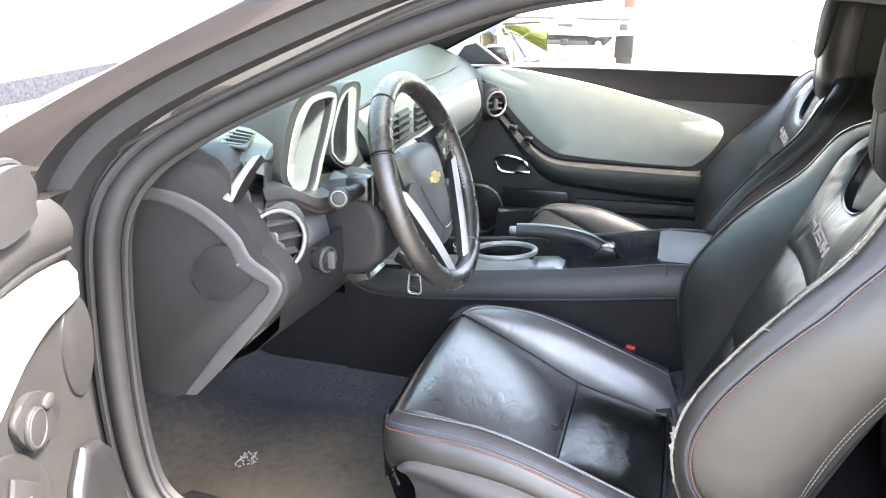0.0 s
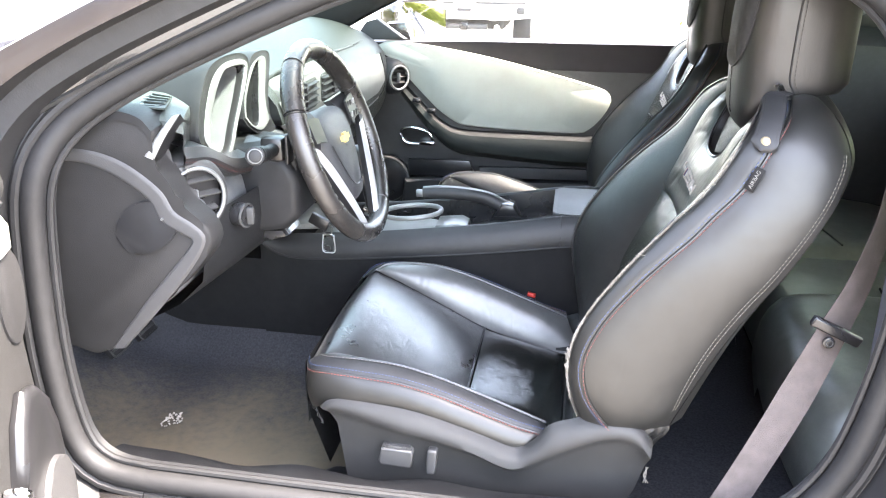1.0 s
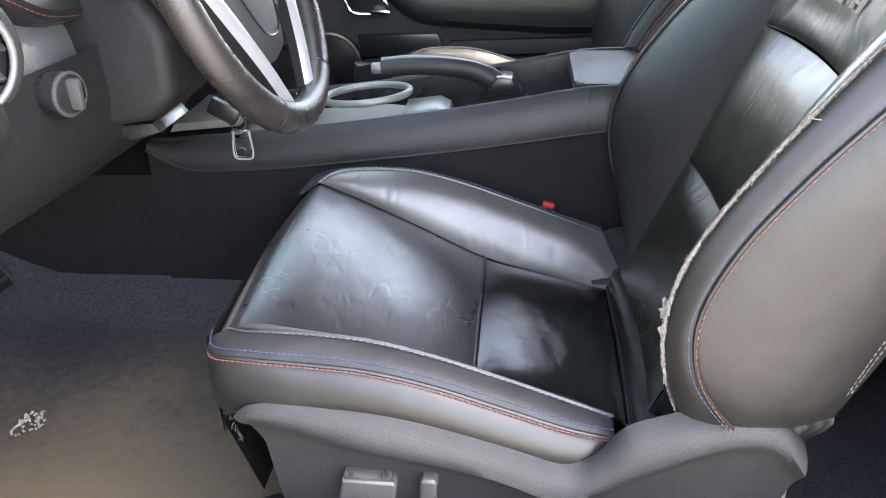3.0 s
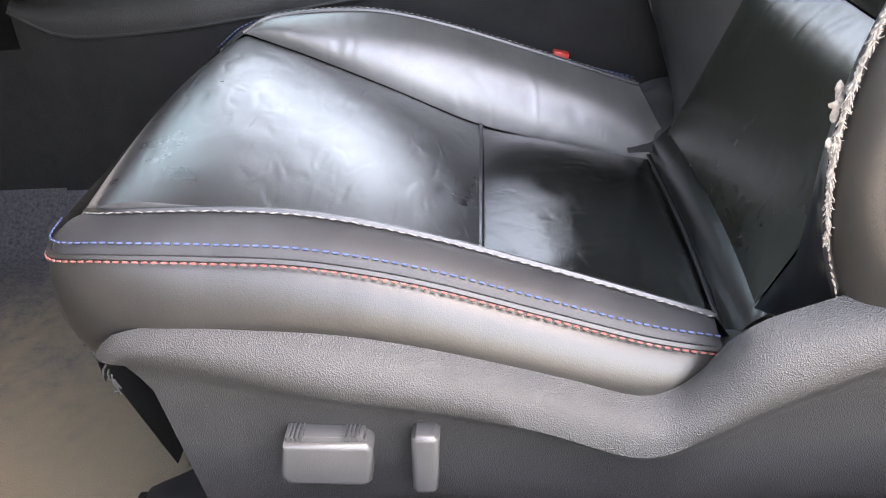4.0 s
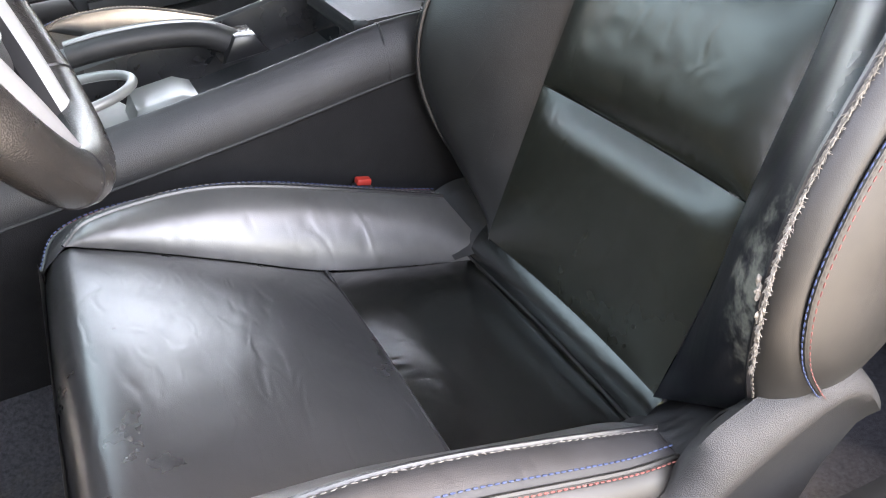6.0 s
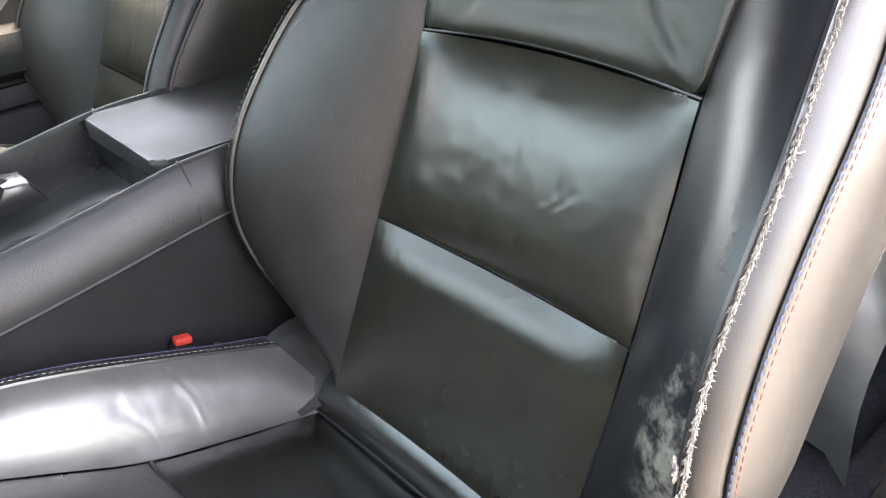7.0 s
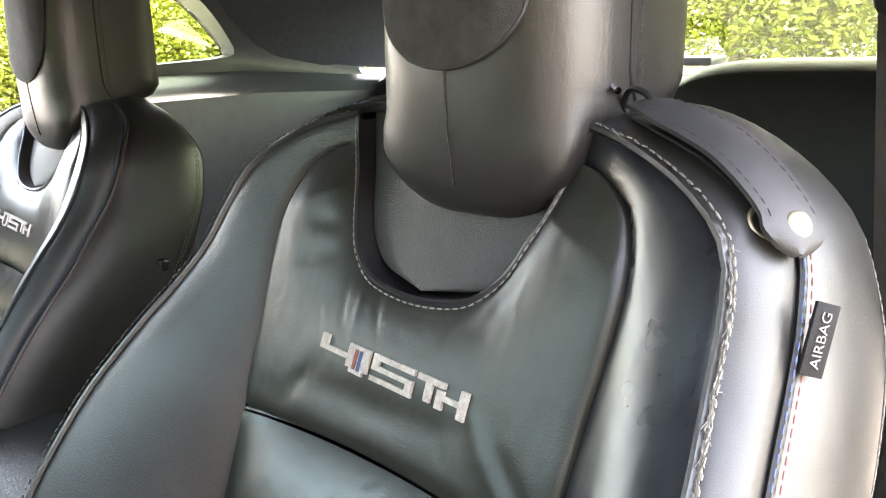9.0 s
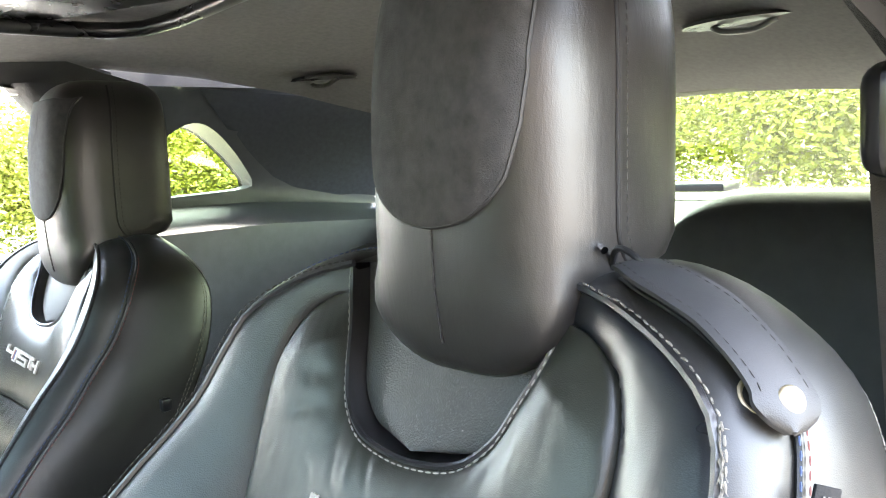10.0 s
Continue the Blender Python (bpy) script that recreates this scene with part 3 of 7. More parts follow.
# doorway: seal, jamb and sill on the driver's side
way = [(-0.60, 0.408), (-0.3, 0.404), (0.0, 0.404), (0.2, 0.412), (0.31, 0.45), (0.372, 0.53), (0.402, 0.64), (0.418, 0.8), (0.42, 0.95), (0.40, 1.06),
       (0.34, 1.14), (0.2, 1.178), (0.0, 1.185), (-0.18, 1.168), (-0.33, 1.121), (-0.49, 1.052), (-0.60, 0.996), (-0.668, 0.945), (-0.703, 0.88), (-0.722, 0.77), (-0.728, 0.6),
       (-0.712, 0.47), (-0.67, 0.42)]
loop = spl([(x, -rail_y(z), z) for x, z in way + way[:1]], 150)


def offset_loop(d, dy):
    """The doorway loop grown outwards in its plane by d and moved by dy."""
    tang = np.gradient(loop, axis=0)
    out = np.stack([tang[:, 2], 0 * tang[:, 0], -tang[:, 0]], 1)
    out /= np.linalg.norm(out, axis=1)[:, None] + 1e-9
    return loop + out * d + np.array((0, dy, 0))


part("door_seal", tube(loop, 0.017, 12, caps=False), RUBBER, car, "soft black rubber door seal")
part("door_seal", tube(offset_loop(-0.018, 0.012), 0.0055, 8, caps=False), RUBBER, car)
part("door_seal", tube(offset_loop(0.018, -0.012), 0.007, 8, caps=False), RUBBER, car)
part("door_jamb", sheet([offset_loop(-0.012, 0.035), offset_loop(0.0, 0.008), offset_loop(0.012, -0.008), offset_loop(0.028, -0.012), offset_loop(0.034, -0.05), offset_loop(0.06, -0.056),
                         offset_loop(0.062, -0.09)]), RUBBER, car, "dusty black door jamb")
# sill plate and rocker
sill = []
for x in np.linspace(-0.70, 0.36, 60):
    wob = 0.008 * noise.noise(Vector((x * 9, 3, 0)))
    lift = 0.0 if x > -0.6 else (-0.6 - x) * 0.12
    sill.append([(x, -0.655 + wob, 0.345), (x, -0.665 + wob, 0.385 + lift + wob), (x, -0.69, 0.394 + lift), (x, -0.735, 0.396 + lift), (x, -0.756, 0.402 + lift), (x, -0.765, 0.395 + lift)])
part("sill_plate", sheet(sill), DASH_BLACK, car, "scuffed black vinyl sill plate")
part("rocker", prism([(-0.76, 0.398), (-0.80, 0.385), (-0.86, 0.36), (-0.9, 0.30), (-0.89, 0.2), (-0.8, 0.17), (-0.66, 0.17), (-0.66, 0.26), (-0.74, 0.30)], "x", -0.95, 0.75, 0.01), PAINT, car)
# side panels below the belt line: fender side, quarter panel
part("fender", box((-1.9, -0.93, 0.25), (-0.80, -0.80, 0.86), 0.05, 3), PAINT, car)
part("quarter_panel", prism([(0.46, 0.2), (2.0, 0.25), (2.0, 0.92), (1.2, 0.96), (0.55, 0.93), (0.48, 0.7), (0.44, 0.5), (0.36, 0.38)], "y", -0.93, -0.84, 0.02), PAINT, car)
part("quarter_panel", prism([(0.46, 0.2), (2.0, 0.25), (2.0, 0.92), (0.55, 0.93), (0.3, 0.4)], "y", 0.84, 0.93, 0.02), PAINT, car)
part("hinge_panel", prism([(-0.95, 0.3), (-0.74, 0.36), (-0.765, 0.6), (-0.76, 0.78), (-0.74, 0.9), (-0.72, 0.93), (-0.95, 0.93)], "y", -0.855, -0.775, 0.012), PAINT, car)
# A-pillar, outside and inside, and its twin
ap_out = [(-0.86, 0.752, 0.9), (-0.80, 0.742, 0.935), (-0.65, 0.705, 1.015), (-0.5, 0.672, 1.088), (-0.35, 0.64, 1.157), (-0.2, 0.612, 1.205), (0.0, 0.594, 1.235), (0.25, 0.59, 1.235), (0.5, 0.605, 1.19)]
for s in (-1, 1):
    base = spl([(x, s * y, z + 0.032 - 0.03 * max(0, x) * 2) for x, y, z in ap_out], 60)
    paint = [base + np.array((0.036, s * 0.03, -0.037)), base + np.array((0.016, s * 0.034, -0.012)), base + np.array((0.002, s * 0.034, 0.003)), base + np.array((-0.012, s * 0.032, 0.02)),
             base + np.array((-0.022, s * 0.028, 0.032)), base + np.array((-0.026, s * 0.018, 0.034)), base + np.array((-0.03, -s * 0.05, 0.02))]
    part("roof_rail", sheet(paint), PAINT, car, "glossy black painted windscreen pillar")
    for d in (0.0, 0.014):
        part("rail_groove", tube(base + np.array((0.036 + d, s * 0.032 - s * d, -0.037 - d)), 0.0045, 6), RUBBER, car)
    chan = [base + np.array((0.036, s * 0.028, -0.037)), base + np.array((0.045, s * 0.012, -0.052)), base + np.array((0.052, -s * 0.004, -0.058))]
    part("seal_channel", sheet(chan), RUBBER, car)
    trim_rows = []
    for w in np.linspace(0, 1, 9):
        a = math.pi * w
        trim_rows.append(base + np.array((0.047 + 0.012 * math.sin(a) - 0.045 * w, -s * (0.0 + 0.05 * w), -0.055 - 0.012 * math.sin(a) + 0.062 * w)))
    part("pillar_trim", sheet(trim_rows), PLASTIC_GREY, car, "grey plastic pillar trim")

# roof skin and headliner
def roof_z(x):
    return np.interp(x, [-0.32, -0.2, 0.0, 0.2, 0.4, 0.6, 0.8, 1.0, 1.2], [1.185, 1.225, 1.262, 1.28, 1.282, 1.27, 1.243, 1.2, 1.135])


def roof_half(x):
    return np.interp(x, [-0.32, 0.0, 0.5, 0.9, 1.2], [0.585, 0.56, 0.57, 0.56, 0.52])


def roof_rows(up):
    rows = []
    for x in np.linspace(-0.32, 1.2, 40):
        h = roof_half(x)
        rows.append([(x, h * w, roof_z(x) + up - 0.055 * abs(w) ** 2.6) for w in np.linspace(-1, 1, 41)])
    return rows


solid("ceiling", thick_sheet(roof_rows(0.0), 0.02, (0, 0, 1)), CLOTH, "dark grey cloth headliner", "headliner", "structure")
part("roof_skin", sheet(roof_rows(0.045)), PAINT, car)
# sunroof opening in the headliner
hatch = spl([(-0.2, 0.36, 1.197), (0.1, 0.37, 1.245), (0.36, 0.36, 1.25), (0.43, 0.3, 1.256), (0.45, 0.1, 1.268), (0.45, -0.1, 1.268), (0.43, -0.3, 1.256), (0.36, -0.36, 1.25), (0.1, -0.37, 1.245), (-0.2, -0.36, 1.197)], 60)
sunroof = thing("sunroof", (0.1, 0, 1.25), "dark glass sunroof panel with a glossy black rim", "sunroof")
part("rim", tube(hatch, 0.011, 10), SMOOTH, sunroof)
part("panel", sheet([[(x, 0.36 * w * min(1, (0.46 - x) * 6), roof_z(x) - 0.006 - 0.055 * abs(w * 0.64) ** 2.6) for w in np.linspace(-1, 1, 15)] for x in np.linspace(-0.2, 0.43, 20)]), SMOOTH, sunroof)


def pane(name, rows, t, out, label):
    ob = solid(name, thick_sheet(rows, t, out), {"window_windscreen": GLASS_GREEN, "window_passenger": GLASS}.get(name, GLASS_REAR), label, "window", "structure")
    ob.visible_shadow = name == "window_windscreen"
    return ob


ws_side = spl([(-0.86, 0.735, 0.93), (-0.65, 0.69, 1.035), (-0.5, 0.658, 1.11), (-0.35, 0.622, 1.17)], 9)
ws_mid = spl([(-1.22, 0, 0.955), (-0.9, 0, 1.075), (-0.6, 0, 1.16), (-0.34, 0, 1.205)], 9)
pane("window_windscreen", [[m + np.array(((q[0] - m[0]) * w * w, q[1] * w, (q[2] - m[2]) * w * w)) for w in np.linspace(-1, 1, 15)] for q, m in zip(ws_side, ws_mid)], 0.004, (0, 0, 1), "clear windscreen")
pane("window_passenger", [[(x, 0.752 - 0.16 * u, 0.915 + 0.27 * u) for x in np.linspace(-0.60 + 0.5 * u, 0.43 - 0.06 * u, 8)] for u in np.linspace(0, 1, 5)], 0.004, (0, 1, 0), "closed clear passenger door window")
pane("window_rear", [[(1.18 + 0.55 * u, y * (0.50 + 0.06 * u), 1.14 - 0.21 * u) for y in np.linspace(-1, 1, 13)] for u in np.linspace(0, 1, 5)], 0.004, (0, 0, 1), "clear rear window")

# rear: quarter walls with a small window hole, C-pillars, parcel shelf
def quarter(s):
    """Inner wall behind the door with its small triangular window opening."""
    hole = curve2([(0.50, 1.003), (0.53, 1.06), (0.575, 1.115), (0.62, 1.138), (0.66, 1.128), (0.705, 1.09), (0.742, 1.046), (0.756, 1.022), (0.735, 1.013), (0.62, 1.008), (0.50, 1.003)], 48)[:-1]
    cx, cz = 0.62, 1.06
    rows = []
    for k, out in enumerate((1.0, 1.03, 1.2, 1.8, 3.2)):
        row = []
        for x, z in hole:
            if k == 0:
                row.append((x, s * (0.715), z))
                continue
            px, pz = cx + (x - cx) * out, cz + (z - cz) * out
            px, pz = min(max(px, 0.47), 1.25), min(max(pz, 0.96), 1.20)
            row.append((px, s * (0.69 - 0.02 * (out - 1) - max(0, pz - 1.0) * 0.35), pz))
        rows.append(row + row[:1])
    part("quarter_trim", sheet(rows), REAR_TRIM, car, "dark rear quarter trim round a small window")
    pane("window_quarter", [[(x, s * 0.718, z) for x, z in hole[:24]], [(x, s * 0.718, z) for x, z in hole[::-1][:24]]], 0.003, (0, s, 0), "small triangular rear side window")
    # outer frame so that the window is the only opening
    frame_rows = [[(x, s * 0.73, z) for x, z in hole + hole[:1]], [(min(max(cx + (x - cx) * 4, 0.42), 1.3), s * (0.74 - 0.3 * max(0, min(0.18, (z - cz) * 4))), min(max(cz + (z - cz) * 4, 0.9), 1.24)) for x, z in hole + hole[:1]]]
    part("quarter_skin", sheet(frame_rows), PAINT, car)


quarter(1)
quarter(-1)
for s in (-1, 1):
    g = 0.09 if s < 0 else 0.0
    shelf = [[(x, s * (0.70 + g), 0.99 - 0.055 * max(0, (x - 0.75))) for x in np.linspace(0.42, 1.3, 12)],
             [(x, s * (0.60 + g), 0.965 - 0.055 * max(0, (x - 0.75))) for x in np.linspace(0.42, 1.3, 12)],
             [(x, s * (0.575 + g), 0.945 - 0.06 * max(0, (x - 0.75))) for x in np.linspace(0.42, 1.3, 12)],
             [(x, s * (0.57 + g), 0.80) for x in np.linspace(0.42, 1.3, 12)],
             [(x, s * (0.60 + g), 0.30) for x in np.linspace(0.42, 1.3, 12)]]
    part("rear_side_panel", sheet(shelf), REAR_TRIM, car, "dark padded rear side panel")
    cpil = [[(0.78, s * 0.685, 1.02), (0.95, s * 0.66, 0.985), (1.2, s * 0.62, 0.965), (1.7, s * 0.58, 0.95)], [(0.70, s * 0.645, 1.12), (0.9, s * 0.6, 1.09), (1.2, s * 0.555, 1.03), (1.7, s * 0.56, 0.95)],
            [(0.62, s * 0.60, 1.20), (0.9, s * 0.555, 1.18), (1.2, s * 0.515, 1.10), (1.7, s * 0.55, 0.95)]]
    part("rear_pillar", sheet(cpil), CLOTH_DARK, car, "dark cloth rear pillar")
part("parcel_shelf", thick_sheet([[(1.1, y, 0.925) for y in np.linspace(-0.6, 0.6, 9)], [(1.75, y, 0.925) for y in np.linspace(-0.6, 0.6, 9)]], 0.02, (0, 0, -1)), PLASTIC_GREY, car, "grey parcel shelf under the rear window")
part("shelf_light", box((1.58, 0.10, 0.945), (1.66, 0.36, 0.965), 0.006), SMOOTH, car, "dark high brake light housing")
part("boot_wall", box((1.76, -0.7, 0.3), (1.8, 0.7, 0.925)), PAINT, car)
part("boot_lid", box((1.72, -0.7, 0.88), (2.1, 0.7, 0.925), 0.01), PAINT, car)

# B-pillar on the driver's side
bp = []
for z in np.linspace(0.40, 1.20, 24):
    x0 = np.interp(z, [0.4, 0.45, 0.53, 0.64, 0.8, 0.95, 1.06, 1.14, 1.2], [0.24, 0.32, 0.382, 0.412, 0.428, 0.43, 0.41, 0.36, 0.3])
    y = rail_y(z)
    bp.append([(x0 - 0.004, -y + 0.008, z), (x0 + 0.006, -y + 0.04, z), (x0 + 0.02, -y + 0.055, z), (x0 + 0.06, -y + 0.06, z)])
part("pillar_cover", sheet(bp), PLASTIC, car, "dark grained middle pillar cover")
bp = [[(x, -y, z) for x, y, z in r] for r in bp]
part("pillar_cover", sheet(bp), PLASTIC, car)
part("latch_plate", box((0.405, -0.80, 0.70), (0.412, -0.775, 0.78), 0.003), CHROME, car, "steel door striker plate")
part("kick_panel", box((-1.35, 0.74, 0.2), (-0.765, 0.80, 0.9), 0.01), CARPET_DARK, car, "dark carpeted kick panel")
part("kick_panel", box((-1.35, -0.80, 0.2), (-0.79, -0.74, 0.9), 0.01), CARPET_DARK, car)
# bonnet, cowl and wiper
part("bonnet", sheet([[(x, y, 0.865 - 0.2 * (max(0, -1.2 - x) / 1.2) ** 1.1 + 0.035 * (1 - abs(y) / 0.8) - 0.06 * max(0, abs(y) - 0.6)) for y in np.linspace(-0.8, 0.8, 17)] for x in np.linspace(-2.6, -1.22, 14)]), PAINT, car, "glossy black bonnet")
part("cowl", sheet([[(-1.26, y, 0.885) for y in (-0.78, 0, 0.78)], [(-1.14, y, 0.9) for y in (-0.76, 0, 0.76)], [(-1.12, y, 0.95) for y in (-0.76, 0, 0.76)]]), PLASTIC, car)
for y0 in (-0.5, 0.12):
    arm = part("wiper", tube(spl([(-1.0, y0 - 0.1, 0.962), (-1.06, y0 + 0.1, 0.974), (-1.159, y0 + 0.42, 0.978)], 12), 0.008, 8), SMOOTH, car, "black windscreen wiper")
    part("blade", tube(spl([(-0.93, y0 - 0.12, 0.966), (-1.01, y0 + 0.1, 0.972), (-1.12, y0 + 0.4, 0.975)], 12), 0.006, 6), RUBBER, arm)

# ---- front seats ----
YC = -0.39      # centre of the driver's cushion
YB = -0.402     # centre of the driver's backrest
YH = -0.4245     # centre of the driver's headrest


def at_y(points, y):
    """(x, z) points on one upright plane."""
    return [(x, y, z) for x, z in points]


def front_seat(label, worn):
    seat = thing("front_seat", (-0.15, YC, 0.27), label, "car seat", group="front seats")
    n = 48
    # cushion curves on the door side, front to back
    inner = spl([(-0.372, YC - 0.185, 0.546), (-0.31, YC - 0.178, 0.522), (-0.232, YC - 0.168, 0.489), (-0.148, YC - 0.162, 0.45),
                 (-0.061, YC - 0.157, 0.426), (0.03, YC - 0.152, 0.407)], n)
    ridge = spl([(-0.378, YC - 0.186, 0.547), (-0.352, YC - 0.205, 0.556), (-0.29, YC - 0.211, 0.558), (-0.235, YC - 0.212, 0.553),
                 (-0.175, YC - 0.211, 0.537), (-0.11, YC - 0.21, 0.514), (-0.05, YC - 0.209, 0.491), (-0.005, YC - 0.208, 0.473)], n)
    blue = spl([(-0.402, YC - 0.178, 0.532), (-0.385, YC - 0.222, 0.541), (-0.345, YC - 0.236, 0.546), (-0.29, YC - 0.239, 0.5445),
                (-0.235, YC - 0.24, 0.54), (-0.175, YC - 0.24, 0.526), (-0.11, YC - 0.239, 0.503), (-0.05, YC - 0.237, 0.481), (-0.005, YC - 0.233, 0.468)], n)
    hem = spl([(-0.395, YC - 0.185, 0.44), (-0.375, YC - 0.23, 0.475), (-0.33, YC - 0.25, 0.498), (-0.278, YC - 0.255, 0.503), (-0.214, YC - 0.256, 0.498),
               (-0.143, YC - 0.256, 0.478), (-0.082, YC - 0.255, 0.455), (-0.05, YC - 0.252, 0.445), (-0.018, YC - 0.245, 0.452)], n)
    for side in (1, -1):
        def flip(c):
            if side == 1:
                return c
            m = mirror_y(c, YC)
            far = 0.026 * np.clip((m[:, 0] + 0.14) / 0.14, 0, 1) ** 2
            m[:, 0] += far
            m[:, 2] -= 0.3 * far
            return m
        away = (0, -side, 0.35)
        bolster = between(flip(inner), flip(ridge), (0, side * 0.6, 1), 0.011, 12, 2.2, (0.12, 0.16), bm=None)
        part("cushion_bolster", bolster, CUSHION_SHEEN if worn else LEATHER_LID, seat)
        band = between(flip(ridge), flip(blue), (0, -side, 2), 0.0035, 8, 2.6, (0.04, 0.02), sink=0.001)
        part("cushion_band", band, LEATHER_LID, seat)
        panel = between(flip(blue), flip(hem), away, 0.0075, 12, 2.2, (0.05, 0.06), sink=0.001)
        part("cushion_side", panel, LEATHER_SIDE, seat)
        part("piping", tube(flip(ridge) + (0, 0, 0.0005), 0.0022, 6), LEATHER, seat)
        part("stitching", stitches(flip(ridge) + np.array((0, -side * 0.0045, 0.0022)), 0.0042, 0.0022, 0.0006, jitter=0.0004),
             THREAD_WHITE if worn else THREAD_GREY, seat, "pale thread stitching")
        part("stitching", stitches(flip(blue) + np.array((0, side * 0.0042, 0.0056)), 0.0044, 0.001, 0.001), THREAD_BLUE, seat, "blue thread stitching")
        part("stitching", stitches(flip(blue) + np.array((0, -side * 0.0058, -0.0005)), 0.0044, 0.001, 0.001), THREAD_RED, seat, "red thread stitching")
        part("piping", tube(flip(blue) + np.array((0, -side * 0.001, -0.001)), 0.0022, 6), LEATHER_SIDE, seat)
    # insert pads: a crowned front pad that rolls over the front edge, and a flat rear pad
    def insert(x0, x1, bulge, crown, sag=0.0, rows=40, cols=41, press=0.0, power=5):
        out = []
        for i in range(rows):
            s = i / (rows - 1)
            x = x0 + (x1 - x0) * s
            k = np.interp(x, inner[:, 0], np.arange(n))
            a = np.array([np.interp(k, np.arange(n), inner[:, j]) for j in range(3)])
            b = mirror_y([a], YC)[0]
            a[0] = b[0] = x
            row = []
            for j in range(cols):
                w = j / (cols - 1)
                p = a + (b - a) * w
                pad = (1 - abs(2 * s - 1) ** power) * (1 - abs(2 * w - 1) ** 6)
                rise = bulge * pad + crown * math.sin(math.pi * w) - sag * math.sin(math.pi * s) * math.sin(math.pi * w)
                rise += 0.0012 * noise.noise(Vector((x * 14, p[1] * 9, 1.0))) * pad
                rise += 0.0007 * noise.noise(Vector((x * 45, p[1] * 30, 4.0))) * pad
                rise -= press * math.exp(-((p[1] - YC + 0.04) / 0.09) ** 2 - ((s - 0.45) / 0.3) ** 2)
                row.append(p + (0, 0, rise - 0.0015 * (1 - pad)))
            out.append(row)
        return out
    front = insert(-0.372, -0.146, 0.007, 0.012)
    first = np.array(front[0])
    nose = [first + np.array((-0.036 * math.sin(a), 0, -0.055 * (1 - math.cos(a)))) * np.array((1, 0, 1)) for a in np.linspace(1.75, 0.12, 9)]
    low = first + np.array((-0.033, 0, -0.13))
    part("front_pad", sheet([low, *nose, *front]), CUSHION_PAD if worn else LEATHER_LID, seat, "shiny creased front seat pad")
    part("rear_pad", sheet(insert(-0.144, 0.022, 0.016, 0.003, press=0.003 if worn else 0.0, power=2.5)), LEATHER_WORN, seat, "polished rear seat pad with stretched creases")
    a = spl([(0.024, YC - 0.157, 0.409), (0.026, YC, 0.412), (0.024, YC + 0.157, 0.409)], 25)
    b = spl([(0.078, YC - 0.166, 0.452), (0.084, YC, 0.45), (0.078, YC + 0.16, 0.452)], 25)
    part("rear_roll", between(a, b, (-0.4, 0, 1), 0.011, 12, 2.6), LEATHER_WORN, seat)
    part("seam", tube(a + np.array((-0.001, 0, 0.001)), 0.0016, 6), LEATHER, seat)
    # crumpled cover where cushion, backrest and shield meet
    for side in (1, -1):
        rows = []
        for i in range(22):
            u = i / 21
            row = []
            for j in range(22):
                w = j / 21
                x, v, z = 0.002 + 0.115 * u, 0.148 + 0.1 * w, 0.417 + (0.045 if side == 1 else 0.022) * w + 0.02 * math.sin(math.pi * u) * w
                fold = 0.004 * noise.noise(Vector((u * 3.2 + w * 4.0, w * 7.5 - u * 3.5, 3.3 + side))) + 0.0022 * noise.noise(Vector((u * 9, w * 16, 1.7)))
                row.append((x, YC - side * v, z + fold * (1 - abs(2 * w - 1) ** 4)))
            rows.append(row)
        part("gathered_cover", sheet(rows), LEATHER_LID, seat, "crumpled black cover at the foot of the backrest")
    seam = spl([(-0.145, YC - 0.158, 0.4495), (-0.145, YC, 0.4545), (-0.145, YC + 0.158, 0.4495)], 20)
    part("seam", tube(seam, 0.0022, 6), LEATHER, seat)
    # front face of the cushion between the side panels
    lo_l, lo_r = np.array((-0.4, YC - 0.19, 0.43)), np.array((-0.4, YC + 0.19, 0.43))
    face = [np.linspace(lo_l + (dx, 0, dz), lo_r + (dx, 0, dz), 12) for dx, dz in ((-0.004, 0.105), (-0.006, 0.06), (0, 0.0), (0.03, -0.09))]
    part("front_face", sheet(face), LEATHER_SIDE, seat)

    # hard side shields with a shelf along the top edge
    top = [(-0.362, 0.49), (-0.345, 0.505), (-0.29, 0.511), (-0.2, 0.502), (-0.102, 0.473), (-0.049, 0.453), (-0.022, 0.468), (0.0, 0.497),
           (0.03, 0.511), (0.066, 0.522), (0.106, 0.5245), (0.136, 0.513), (0.156, 0.487)]
    crease = [(-0.346, 0.476), (-0.33, 0.482), (-0.289, 0.482), (-0.2, 0.471), (-0.12, 0.451), (-0.056, 0.427), (-0.02, 0.443), (0.006, 0.461),
              (0.04, 0.479), (0.077, 0.496), (0.109, 0.503), (0.134, 0.495), (0.152, 0.471)]
    low = [(-0.333, 0.459), (-0.318, 0.464), (-0.286, 0.464), (-0.2, 0.454), (-0.12, 0.436), (-0.056, 0.414), (-0.02, 0.423), (0.006, 0.439),
           (0.04, 0.459), (0.077, 0.477), (0.105, 0.483), (0.13, 0.474), (0.146, 0.45)]
    foot = [(-0.316, 0.33), (-0.304, 0.322), (-0.262, 0.318), (-0.18, 0.316), (-0.12, 0.314), (-0.06, 0.312), (-0.03, 0.312), (0.0, 0.312),
            (0.03, 0.314), (0.055, 0.32), (0.085, 0.332), (0.115, 0.358), (0.135, 0.395)]
